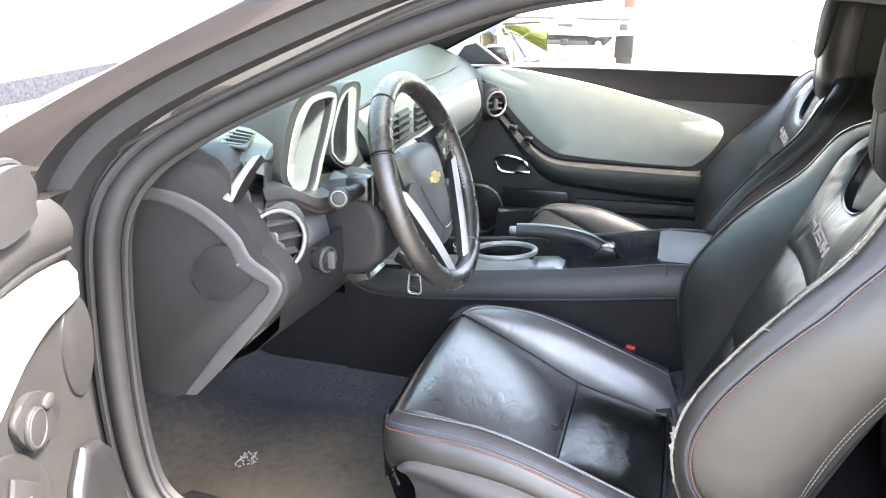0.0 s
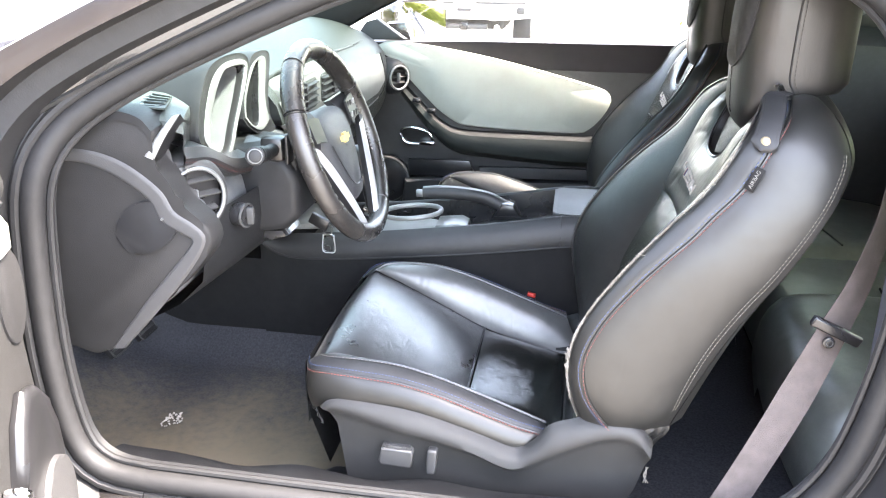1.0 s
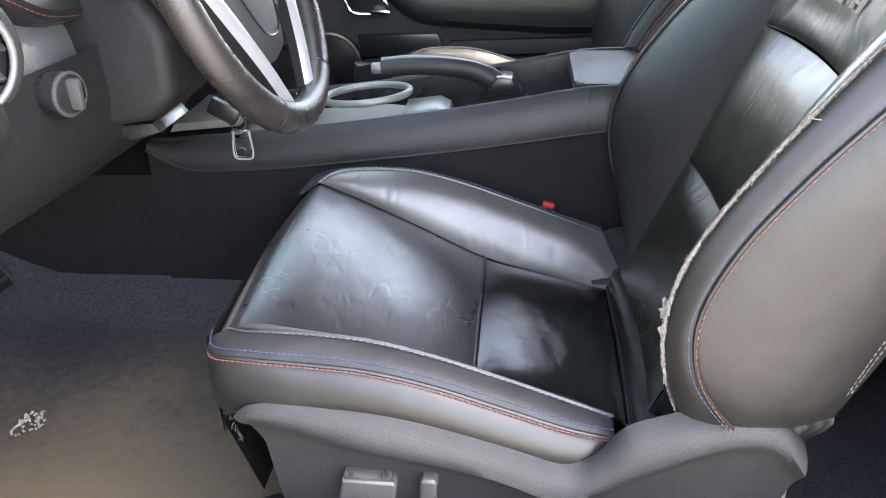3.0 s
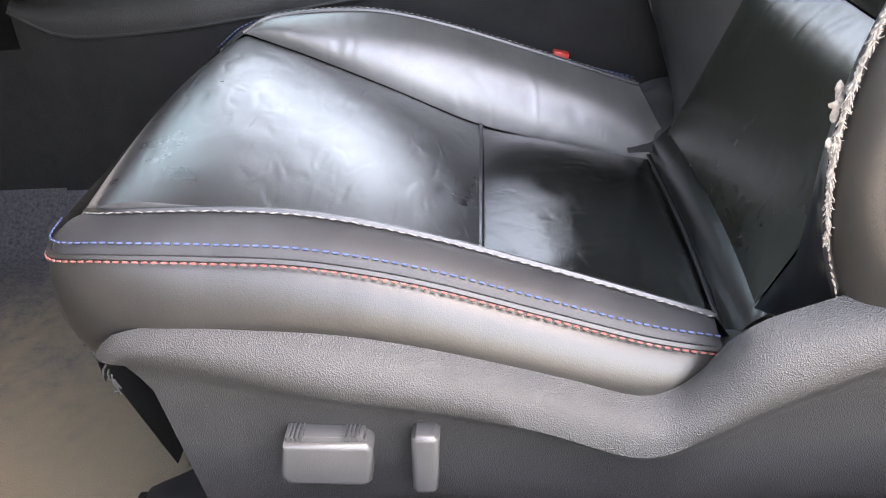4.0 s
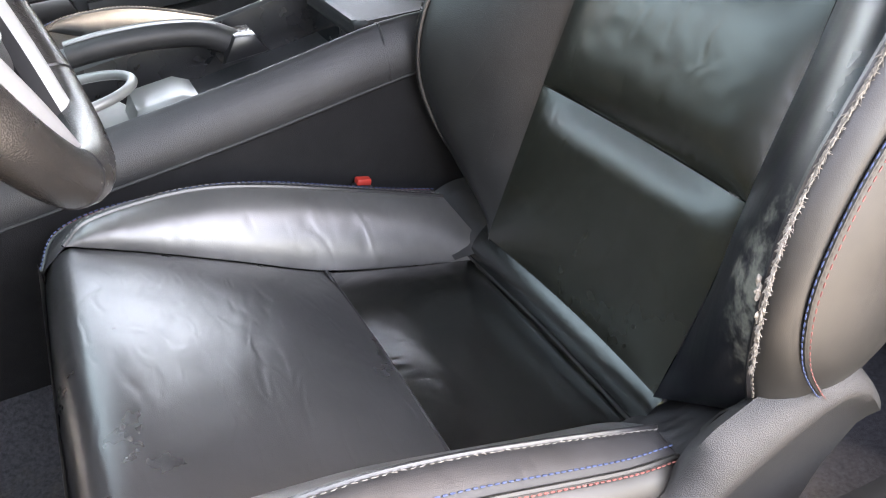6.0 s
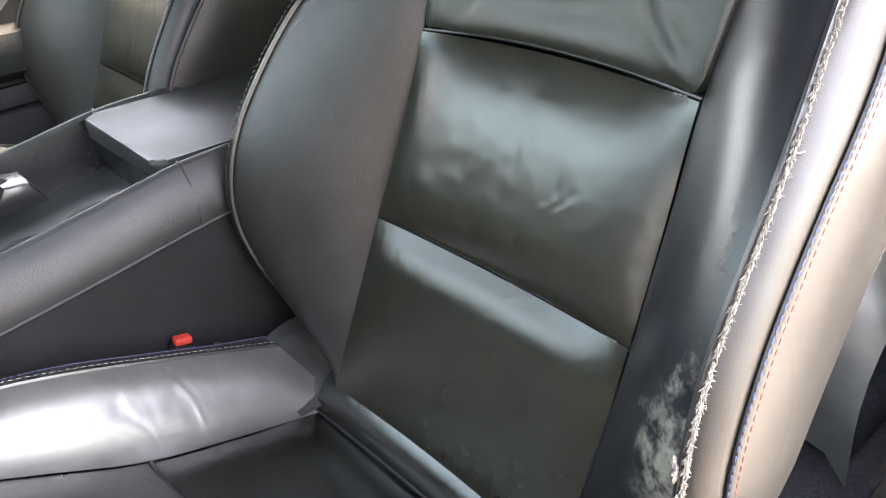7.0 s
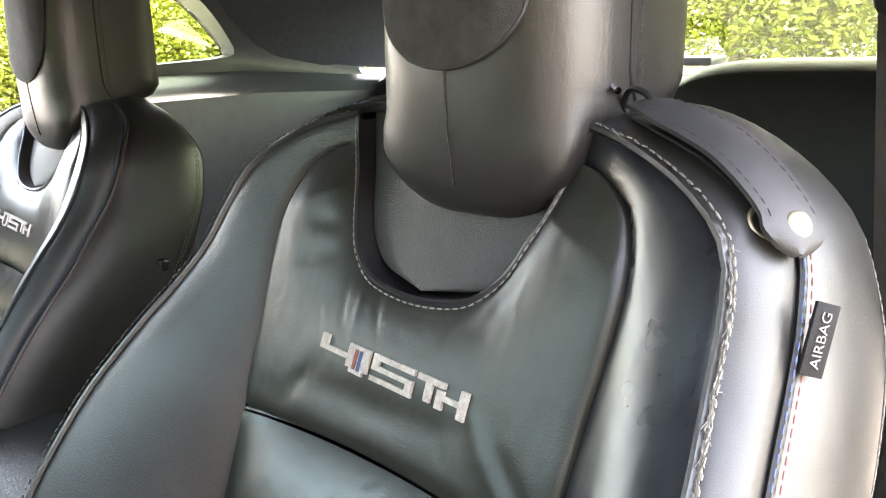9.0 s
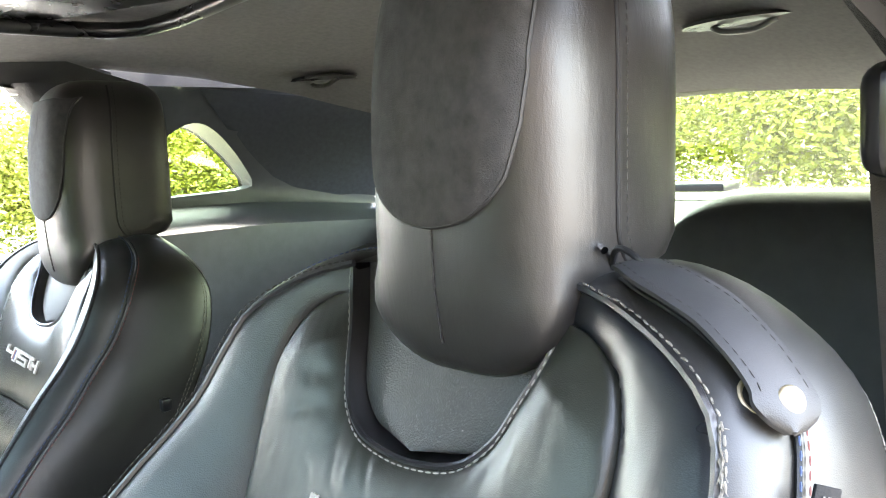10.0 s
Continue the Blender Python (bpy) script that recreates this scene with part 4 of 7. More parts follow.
    for side in (1, -1):
        v = [0.252, 0.2765, 0.265, 0.252]
        lines = [spl(at_y(p, YC - d), 60) for p, d in zip((top, crease, low, foot), v)]
        for line, d in zip(lines[1:3], v[1:3]):
            fade = np.clip((line[:, 0] + 0.35) / 0.13, 0, 1) ** 0.6
            line[:, 1] = YC - 0.25 - (d - 0.25) * fade
            line[:, 2] += 0.008 * (1 - fade)
        lip = lines[0] + np.array((0, 0.012, -0.012))
        rows = [lip, lines[0]]
        rows += [lines[0] + (lines[1] - lines[0]) * w + np.array((0, -0.006 * math.sin(math.pi * w), 0.003 * math.sin(math.pi * w))) for w in (0.25, 0.5, 0.75)]
        rows += [lines[1], lines[1] * 0.5 + lines[2] * 0.5 + np.array((0, 0.001, 0)), lines[2]]
        rows += [lines[2] + (lines[3] - lines[2]) * w for w in (0.3, 0.6, 1.0)]
        rows.append(lines[3] + np.array((0, 0.05, -0.005)))
        rows = [r if side == 1 else mirror_y(r, YC) for r in rows]
        if side == -1:
            rows = [np.array(r)[:38] for r in rows]
        bm = sheet(rows)
        ends = [[r[-1] for r in rows], [np.array(r[-1]) + (-0.004, side * 0.05, -0.006) for r in rows]]
        sheet(ends, bm)
        ends = [[r[0] for r in rows], [np.array(r[0]) + (0.012, side * 0.05, -0.006) for r in rows]]
        sheet(ends, bm)
        shield = part("side_shield", bm, SHIELD, seat, "grained black plastic side shield", angle=55)
        if side == 1:
            y = YC - 0.258
            rocker = prism([(-0.262, 0.418), (-0.257, 0.441), (-0.209, 0.441), (-0.206, 0.437), (-0.209, 0.412), (-0.214, 0.409), (-0.258, 0.411)], "y", y, y - 0.02, 0.0035, 3)
            join(rocker, prism([(-0.258, 0.438), (-0.256, 0.444), (-0.211, 0.444), (-0.21, 0.438)], "y", y, y - 0.015, 0.002, 2))
            part("seat_switch", rocker, SWITCH, shield, "smooth seat adjuster rocker")
            lever = prism([(-0.186, 0.405), (-0.184, 0.443), (-0.181, 0.446), (-0.171, 0.446), (-0.168, 0.443), (-0.171, 0.405), (-0.174, 0.402), (-0.183, 0.402)], "y", y, y - 0.02, 0.0035, 3)
            part("recline_switch", lever, SWITCH, shield, "smooth upright recline switch")
            for x0 in (-0.254, -0.222):
                for k in range(4):
                    part("grip_rib", box((x0 + 0.0025 * k, y - 0.016, 0.4415), (x0 + 0.0025 * k + 0.0011, y - 0.004, 0.4452)), SWITCH, shield)
    # seat base and rails
    part("seat_base", box((-0.34, YC - 0.2, 0.33), (0.08, YC + 0.2, 0.40), 0.02), SMOOTH, seat)
    for y in (YC - 0.2, YC + 0.2):
        rail = prism([(-0.4, 0.285), (0.1, 0.285), (0.1, 0.325), (-0.36, 0.33), (-0.4, 0.31)], "y", y - 0.018, y + 0.018, 0.003)
        part("seat_rail", rail, SMOOTH, seat)
        part("rail_cover", box((-0.412, y - 0.02, 0.286), (-0.385, y + 0.02, 0.302), 0.002), CHROME, seat, "bare metal rail end")

    # backrest curves on the door side, bottom to top
    def c(points, m=n):
        return spl([(x, YB - v, z) for x, v, z in points], m)
    edge = c([(0.035, 0.145, 0.44), (0.072, 0.147, 0.52), (0.11, 0.146, 0.607), (0.145, 0.143, 0.69), (0.175, 0.141, 0.771), (0.205, 0.146, 0.845),
              (0.23, 0.151, 0.905), (0.25, 0.14, 0.94), (0.263, 0.112, 0.958), (0.266, 0.098, 0.96)])
    rip = c([(0.075, 0.205, 0.455), (0.05, 0.23, 0.5), (0.031, 0.24, 0.549), (0.023, 0.246, 0.6), (0.029, 0.245, 0.648), (0.048, 0.242, 0.693), (0.08, 0.239, 0.742),
             (0.112, 0.234, 0.783), (0.152, 0.225, 0.828), (0.177, 0.219, 0.853), (0.2, 0.213, 0.881), (0.217, 0.21, 0.911), (0.231, 0.202, 0.937), (0.246, 0.176, 0.957), (0.262, 0.135, 0.974), (0.272, 0.1, 0.982)])
    blueb = c([(0.105, 0.25, 0.495), (0.078, 0.258, 0.523), (0.05, 0.263, 0.57), (0.044, 0.264, 0.626), (0.068, 0.26, 0.685), (0.11, 0.255, 0.742), (0.148, 0.251, 0.785),
               (0.176, 0.246, 0.813), (0.2, 0.24, 0.842), (0.232, 0.233, 0.878), (0.249, 0.229, 0.905), (0.266, 0.219, 0.937), (0.287, 0.188, 0.964), (0.3, 0.14, 0.981), (0.306, 0.1, 0.987)])
    rear = c([(0.177, 0.236, 0.512), (0.205, 0.242, 0.585), (0.236, 0.246, 0.657), (0.268, 0.248, 0.715), (0.303, 0.248, 0.77), (0.345, 0.24, 0.85),
              (0.366, 0.22, 0.905), (0.368, 0.2, 0.934), (0.36, 0.165, 0.961), (0.345, 0.13, 0.981), (0.342, 0.1, 0.986)])
    for side in (1, -1):
        def flip(q):
            if side == 1:
                return q
            m = mirror_y(q, YB)
            if q is rip or q is blueb:
                m[:, 1] += np.interp(m[:, 2], (0.46, 0.5, 0.57, 0.7, 0.78, 0.86, 0.93, 0.985), (0.0, 0.012, 0.02, 0.025, 0.02, 0.006, -0.008, 0.0))
            return m
        bol = between(flip(edge), flip(rip), (-1, side * 0.25, 0.1), np.interp(edge[:, 2], (0.76, 0.91), (0.013, 0.0025)), 16, 2.2, (0.14, 0.1), sink=0.002, skew=0.85)
        part("back_bolster", bol, LEATHER_SCUFF if worn and side == 1 else BOLSTER, seat, "creased scuffed side bolster" if worn and side == 1 else "")
        strip = between(flip(rip), flip(blueb), (-0.5, -side, 0), 0.005, 8, 2.4, (0.06, 0.04), sink=0.001)
        part("back_band", strip, LEATHER_SIDE if worn else BOLSTER, seat)
        m = len(blueb)
        cheek = between(flip(blueb), flip(rear), (0, -side, 0.1), 0.012, 14, 2.4, (0.1, 0.12), sink=0.001)
        part("back_side", cheek, LEATHER_SIDE, seat)
        part("piping", tube(flip(rip), 0.0026, 6), LEATHER, seat)
        part("piping", tube(flip(blueb) + np.array((0.001, -side * 0.0015, 0)), 0.0022, 6), LEATHER_SIDE, seat)
        part("stitching", stitches(flip(blueb) + np.array((-0.0055, -side * 0.0045, 0.003)), 0.0042, 0.002, 0.0008), THREAD_BLUE, seat, "blue thread stitching")
        part("stitching", stitches(flip(blueb) + np.array((0.0015, -side * 0.0055, -0.001)), 0.0042, 0.002, 0.0007), THREAD_PINK, seat, "faded red thread stitching")
        # twin seam a finger's width inside the rear edge
        for w in (0.89, 0.925):
            rise = np.array((0, -side, 0.1)) * (0.012 * (1 - abs(2 * w - 1) ** 2.4) + 0.0005)
            line = (flip(blueb) + (flip(rear) - flip(blueb)) * w + rise)[3:-4]
            part("stitching", stitches(line, 0.0042, 0.002, 0.0007), THREAD_TAN, seat)
        part("stitching", stitches(flip(rip) + np.array((-0.002, -side * 0.0052, 0.002)), 0.0042, 0.002, 0.0009, jitter=0.0005),
             THREAD_TAN if worn and side == 1 else THREAD_DARK, seat)
    # back insert in three pads; the upper one runs round the notch for the headrest
    def back_point(z, v):
        k = np.interp(z, edge[:, 2], np.arange(n))
        e = np.array([np.interp(k, np.arange(n), edge[:, j]) for j in range(3)])
        half = YB - e[1]
        return e[0], half
    def folds(v, z):
        """Creases pressed into the worn pads: segments (v, z) to (v, z) with depth and half width."""
        out = 0.0
        if not worn:
            return out
        for v0, z0, v1, z1, depth, wide in ((0.11, 0.907, 0.082, 0.908, 0.0022, 0.007), (0.112, 0.881, 0.084, 0.887, 0.0022, 0.006), (0.062, 0.822, 0.099, 0.786, 0.0026, 0.009),
                                            (0.06, 0.806, -0.068, 0.81, 0.0032, 0.0115), (-0.078, 0.822, -0.12, 0.782, -0.0022, 0.006), (-0.092, 0.815, -0.135, 0.785, 0.002, 0.008),
                                            (0.062, 0.878, 0.052, 0.848, 0.0012, 0.003), (0.045, 0.872, 0.037, 0.846, -0.0012, 0.003), (0.027, 0.87, 0.017, 0.848, 0.0012, 0.003),
                                            (-0.066, 0.89, -0.052, 0.868, 0.0014, 0.004), (-0.05, 0.876, -0.04, 0.855, 0.001, 0.003), (-0.085, 0.905, -0.07, 0.875, 0.0014, 0.005),
                                            (0.08, 0.7, 0.13, 0.72, -0.0014, 0.004), (0.05, 0.758, -0.03, 0.752, 0.0022, 0.007), (0.1, 0.66, 0.03, 0.69, 0.0012, 0.005),
                                            (-0.05, 0.74, -0.1, 0.76, 0.002, 0.006), (-0.03, 0.67, -0.1, 0.655, 0.0012, 0.006), (0.02, 0.645, 0.09, 0.63, 0.0014, 0.006),
                                            (0.0, 0.72, 0.035, 0.655, 0.0012, 0.005), (-0.06, 0.72, -0.08, 0.66, -0.001, 0.005)):
            dv, dz = v1 - v0, z1 - z0
            t = ((v - v0) * dv + (z - z0) * dz) / (dv * dv + dz * dz)
            tc = min(1, max(0, t))
            d = math.hypot(v - v0 - dv * tc, z - z0 - dz * tc)
            out -= (0.7 if z0 > 0.77 else 0.08) * depth * math.exp(-(d / wide) ** 2) * (0.35 + 0.65 * math.sin(math.pi * (0.1 + 0.8 * tc)))
        return out + 0.0003 * noise.noise(Vector((v * 60, z * 60, 3.0))) + 0.00012 * noise.noise(Vector((v * 150, z * 90, 8.0)))
    def back_pad(z0, z1, bulge, top_roll=0.0, arch=0.0, skew=1.0):
        rows = []
        for s in np.linspace(0, 1, 64):
            row = []
            for w in np.linspace(-1, 1, 81):
                z = z0 + (z1 + arch * (1 - w * w) - z0) * s
                x, half = back_point(z, 0)
                pad = (1 - abs(2 * s ** skew - 1) ** 2.8) * (1 - abs(w) ** 5)
                rise = bulge * pad + top_roll * math.exp(-((s - 0.84) / 0.15) ** 2) * (1 - abs(w) ** 4) * (1 - s ** 14) - 0.008 * (1 - w * w)
                rise += (0.0006 * noise.noise(Vector((z * 14, w * 2.0, 5.0))) + 0.0003 * noise.noise(Vector((z * 45, w * 5, 1.0)))) * pad
                # gathers where the leather is pulled into the seams
                rise += 0.00035 * noise.noise(Vector((w * 17, z * 6, 9.0))) * (1 - abs(w) ** 5) * (math.exp(-((s - 0.97) / 0.14) ** 2) + 0.7 * math.exp(-((s - 0.03) / 0.1) ** 2))
                rise += 0.75 * folds(half * w, z) * pad
                row.append((x - rise * 0.93, YB + half * w, z + rise * 0.36))
            rows.append(row)
        return sheet(rows)
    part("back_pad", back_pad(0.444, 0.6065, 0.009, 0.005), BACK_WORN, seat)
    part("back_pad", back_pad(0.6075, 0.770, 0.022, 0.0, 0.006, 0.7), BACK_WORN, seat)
    def sym(points, m):
        left = [(x, YB - v, z) for x, v, z in points]
        right = [(x, YB + v, z) for x, v, z in reversed(points)]
        return spl(left + right, m)
    outer = sym([(0.266, 0.1, 0.961), (0.262, 0.118, 0.956), (0.25, 0.139, 0.938), (0.23, 0.149, 0.903), (0.205, 0.145, 0.845), (0.178, 0.139, 0.781), (0.177, 0.12, 0.776), (0.179, 0.06, 0.779), (0.18, 0.02, 0.78)], 170)
    notch = sym([(0.268, 0.097, 0.963), (0.259, 0.088, 0.94), (0.247, 0.078, 0.917), (0.237, 0.067, 0.896), (0.229, 0.046, 0.88), (0.226, 0.016, 0.874)], 170)
    rows = []
    for w in np.linspace(0, 1, 60):
        near = np.clip(np.linalg.norm(notch - outer, axis=1) / 0.07, 0, 1)
        pad = 1 - abs(2 * w - 1) ** (9 if w < 0.5 else 5)
        row = outer + (notch - outer) * w
        lift = 0.004 * pad + 0.0015 * math.exp(-((w - 0.35) / 0.25) ** 2)
        lift = lift + 0.004 * near ** 3 * math.sin(math.pi * w ** 1.6)
        lift = lift + np.array([0.0007 * pad * noise.noise(Vector((p[1] * 22, p[2] * 18, 2.0))) + 0.00014 * pad * noise.noise(Vector((p[1] * 150, p[2] * 35, 6.0))) + pad * folds(p[1] - YB, p[2]) for p in row])
        lift = lift * near
        rows.append(row + np.stack([-0.93 * lift, 0 * lift, 0.36 * lift], 1))
    tuck = outer + np.array((0.006, 0, -0.001))
    tuck[:, 1] = YB + (outer[:, 1] - YB) * 1.02
    rows.insert(0, tuck)
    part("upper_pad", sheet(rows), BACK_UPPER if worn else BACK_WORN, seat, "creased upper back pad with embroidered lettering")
    for z in (0.607, 0.771):
        x, half = back_point(z, 0)
        arch = 0.006 if z > 0.7 else 0.0
        part("seam", tube(spl([(x + 0.003, YB - half, z), (x + 0.0075 + 0.3 * arch, YB - half * 0.5, z + 0.75 * arch), (x + 0.009 + 0.35 * arch, YB, z + arch), (x + 0.0075 + 0.3 * arch, YB + half * 0.5, z + 0.75 * arch), (x + 0.003, YB + half, z)], 24), 0.0016, 6), LEATHER, seat)
    for z, y0 in ((0.607, YB - 0.136), (0.771, YB - 0.132)):
        x, half = back_point(z, 0)
        part("stitching", stitches([(x - 0.001, y0, z + 0.001), (x - 0.001, y0 + 0.012, z + 0.001)], 0.003, 0.001, 0.001), THREAD_WHITE, seat)
    # pocket behind the headrest
    notch = sym([(0.272, 0.1, 0.979), (0.268, 0.097, 0.963), (0.259, 0.088, 0.94), (0.247, 0.078, 0.917), (0.237, 0.067, 0.896), (0.229, 0.046, 0.88), (0.226, 0.016, 0.874)], 80)
    inner_n = notch + np.array((0.05, 0, 0.004))
    inner_n[:, 1] = YB + (inner_n[:, 1] - YB) * 0.92
    deep = notch + np.array((0.085, 0, 0.012))
    deep[:, 1] = YB + (deep[:, 1] - YB) * 0.97
    part("notch_lining", sheet([notch, notch * 0.9 + inner_n * 0.1 + np.array((-0.001, 0, -0.003)), inner_n, deep]), LEATHER, seat)
    flap = []
    for w in np.linspace(0, 1, 22):
        ends_ = notch[:41] + (notch[::-1][:41] - notch[:41]) * (0.01 + 0.98 * w)
        flap.append(ends_ + np.stack([np.full(41, 0.014) - 0.008 * math.sin(math.pi * w), np.zeros(41), np.full(41, 0.003)], 1))
    part("notch_trim", sheet(flap), PLASTIC_GREY, seat, "grey cloth panel in the headrest notch")
    part("piping", tube(notch + np.array((-0.001, 0, 0)), 0.0022, 6), LEATHER, seat)
    part("stitching", stitches(notch + np.array((-0.004, 0, -0.003)), 0.0042, 0.002, 0.0008), THREAD_GREY, seat)
    # rear shell and top
    left, right = rear, mirror_y(rear, YB)
    shell = []
    for w in np.linspace(0, 1, 18):
        row = left + (right - left) * w
        shell.append(row + np.stack([0.05 * math.sin(math.pi * w) ** 0.5 * np.linspace(1, 0.35, n), np.zeros(n), 0.012 * math.sin(math.pi * w) * np.linspace(0, 1, n) ** 4], 1))
    part("back_shell", sheet(shell), LEATHER_SIDE, seat)
    t1 = [rip[-1], blueb[-1], rear[-1]]
    rows = [[p + (np.array(q) - p) * w for w in np.linspace(0, 1, 10)] for p, q in zip(t1, [mirror_y([p], YB)[0] for p in t1])]
    for r in rows:
        for i in range(len(r)):
            r[i] = r[i] + np.array((0.03 * (1 - abs(2 * i / 9 - 1) ** 4) if r is rows[0] else 0, 0, 0))
    part("back_top", sheet(rows), LEATHER, seat)
    # gathered skirt at the foot of the backrest
    foot_l = c([(0.042, 0.238, 0.522), (0.07, 0.246, 0.51), (0.12, 0.25, 0.507), (0.178, 0.236, 0.511)], 60)
    g = [foot_l + np.array((0, 0.002, 0.004)), foot_l + np.array((0, 0.0, -0.004)), foot_l + np.array((-0.004, 0.006, -0.018)), foot_l + np.array((-0.012, 0.014, -0.032)), foot_l + np.array((-0.02, 0.022, -0.055))]
    g = [np.array([p + np.array((0.0004, 0.0011, 0.0004)) * k * (math.sin(i * 0.9) + 0.7 * math.sin(i * 0.37 + 1)) for i, p in enumerate(r)]) for k, r in enumerate(g)]
    part("back_skirt", sheet(g), BOLSTER, seat, "gathered leather hem at the foot of the backrest")

    # headrest: a rounded block wider at the back, with a suede face panel
    def head(u, w):
        """u: 0 bottom to 1 top; w: angle about the upright axis."""
        z0, z1 = 0.925, 1.195
        z = z0 + (z1 - z0) * u
        lean = min(1, max(0, (u - 0.2) / 0.5))
        half = 0.093 * (1 - abs(2 * u - 1) ** 5 * 0.35) * (1 - 0.10 * (1 - u)) * (1 - 0.11 * lean - 0.1 * max(0, (u - 0.6) / 0.4) ** 2)
        front = 0.236 + 0.012 * (2 * u - 0.9) ** 2 + 0.02 * max(0, u - 0.7)
        lowcut = min(1, max(0, 0.27 - u) / 0.1)
        rearx = 0.392 - 0.092 * lowcut ** 2
        cx, rx = (front + rearx) / 2, (rearx - front) / 2
        ca, sa = math.cos(w), math.sin(w)
        k = 0.5
        x = cx - rx * math.copysign(abs(ca) ** k, ca)
        y = YH - 0.009 * lean - half * math.copysign(abs(sa) ** 0.5, sa) * (1.0 if ca < 0 else 0.9 + 0.1 * (1 - ca) ** 0.7)
        return x, y, z
    us = np.concatenate([1 - np.cos(np.linspace(0, math.pi / 2, 8)), ]) * 0.12
    us = np.concatenate([us, np.linspace(0.14, 0.86, 16), 1 - us[::-1]])
    rows = []
    for u in us:
        e = min(u, 1 - u) / 0.12
        shrink = math.sqrt(max(0.0, 1 - (1 - min(1, e)) ** 2))
        cen = np.mean([head(u, w) for w in np.linspace(0, 2 * math.pi, 12, endpoint=False)], axis=0)
        shrink = 0.55 + 0.45 * shrink
        rows.append([cen + (np.array(head(u, w)) - cen) * (shrink, shrink, 1) for w in np.linspace(0, 2 * math.pi, 56, endpoint=False)])
    bm = sheet(rows, around=True)
    for r in (rows[0], rows[-1]):
        bm.faces.new([bm.verts.new(p) for p in r])
    bmesh.ops.remove_doubles(bm, verts=bm.verts, dist=1e-5)
    headrest = part("headrest", bm, HEAD_LEATHER, seat, "black leather headrest with stitched seams", angle=70)

    def on_head(v, z):
        """A point on the front face of the headrest."""
        u = (z - 0.925) / 0.27
        best = min((head(u, w) for w in np.linspace(-1.5, 1.5, 121)), key=lambda p: abs(p[1] - (YH - 0.009 * min(1, max(0, (u - 0.2) / 0.5)) + v * 0.92)))
        return np.array(best)
    face = [(-0.068, 1.17), (-0.068, 1.10), (-0.065, 1.065), (-0.055, 1.037), (-0.032, 1.021), (0, 1.015), (0.032, 1.021), (0.055, 1.037), (0.065, 1.065), (0.068, 1.10), (0.068, 1.17)]
    rim = np.array([on_head(v, z) for v, z in curve2(face, 44)])
    rows = [rim + np.array((0.002, 0, 0)), rim + np.array((-0.003, 0, 0))]
    mid = [on_head(v * 0.93, 1.018 + (z - 1.015) * 0.96) + np.array((-0.0045, 0, 0)) for v, z in curve2(face, 44)]
    rows += [mid]
    for w in (0.66, 0.33, 0.02):
        rows.append([on_head(v * w, 1.17 + (z - 1.17) * (0.93 * w + 0.07)) + np.array((-0.005, 0, 0)) for v, z in curve2(face, 44)])
    part("face_panel", sheet(rows), SUEDE, headrest, "dark suede face panel")
    part("piping", tube(rim + np.array((-0.0015, 0, 0)), 0.0016, 6), RUBBER, headrest)
    centre = np.array([on_head(0.0, z) for z in np.linspace(1.014, 0.945, 14)])
    part("stitching", stitches(centre + np.array((-0.0008, 0, 0)), 0.004, 0.002, 0.0006), THREAD_DARK, headrest)
    part("seam", tube(centre + np.array((0.0006, 0, 0)), 0.0012, 6), SMOOTH, headrest)
    for side in (1, -1):
        line = []
        for z in np.linspace(0.955, 1.185, 30):
            u = (z - 0.925) / 0.27
            a = 1.54 if u > 0.3 else 1.54 + 0.5 * (0.3 - u)
            line.append(np.array(head(u, side * a)) + np.array((0, -side * 0.0002, 0)))
        part("seam", tube(line, 0.0014, 6), RUBBER, headrest)
        part("stitching", stitches(np.array(line) + np.array((0.006, -side * 0.0022, 0)), 0.004, 0.002, 0.0006), THREAD_DARK, headrest)
    for y in (YH - 0.068, YH + 0.068):
        post = spl([(0.345, y, 0.965), (0.342, y, 1.0), (0.338, y, 1.035)], 8)
        part("headrest_post", tube(post, 0.0058, 12), CHROME, seat, "chrome headrest post")
        part("post_collar", disc((0.346, y, 1.006), (0, 0, 1), 0.013, 0.008, 20, 0.002), SMOOTH, seat)
    return seat


driver_seat = front_seat("black leather driver's seat with frayed white bolster seam", True)
passenger_seat = front_seat("black leather passenger seat with stitched bolsters", False)
passenger_seat.matrix_basis = Matrix.Translation((-0.12, YC + 0.795, 0.255))

# ---- dashboard ----
dash = thing("dashboard", (-0.8, 0, 0.6), "grey and black moulded dashboard with silver trim", "dashboard")
# padded top and face
prof = [(-1.2, 0.94), (-1.0, 0.975), (-0.85, 0.985), (-0.72, 0.975), (-0.63, 0.948), (-0.592, 0.926), (-0.574, 0.912), (-0.556, 0.893), (-0.545, 0.86), (-0.54, 0.81), (-0.552, 0.75), (-0.58, 0.70), (-0.64, 0.64), (-0.74, 0.6), (-0.9, 0.58)]
rows = []
for y in np.linspace(-0.24, 0.735, 40):
    e = max(0, (y - 0.62) / 0.115)
    push = -0.02 * math.exp(-((y + 0.02) / 0.16) ** 2)
    rows.append(spl([(x + push * (x > -0.7) - 0.05 * e * e, y, z - 0.02 * e * e) for x, z in prof], 50))
part("dash_pad", sheet(rows), DASH, dash, "pale grained dash pad")
rows = []
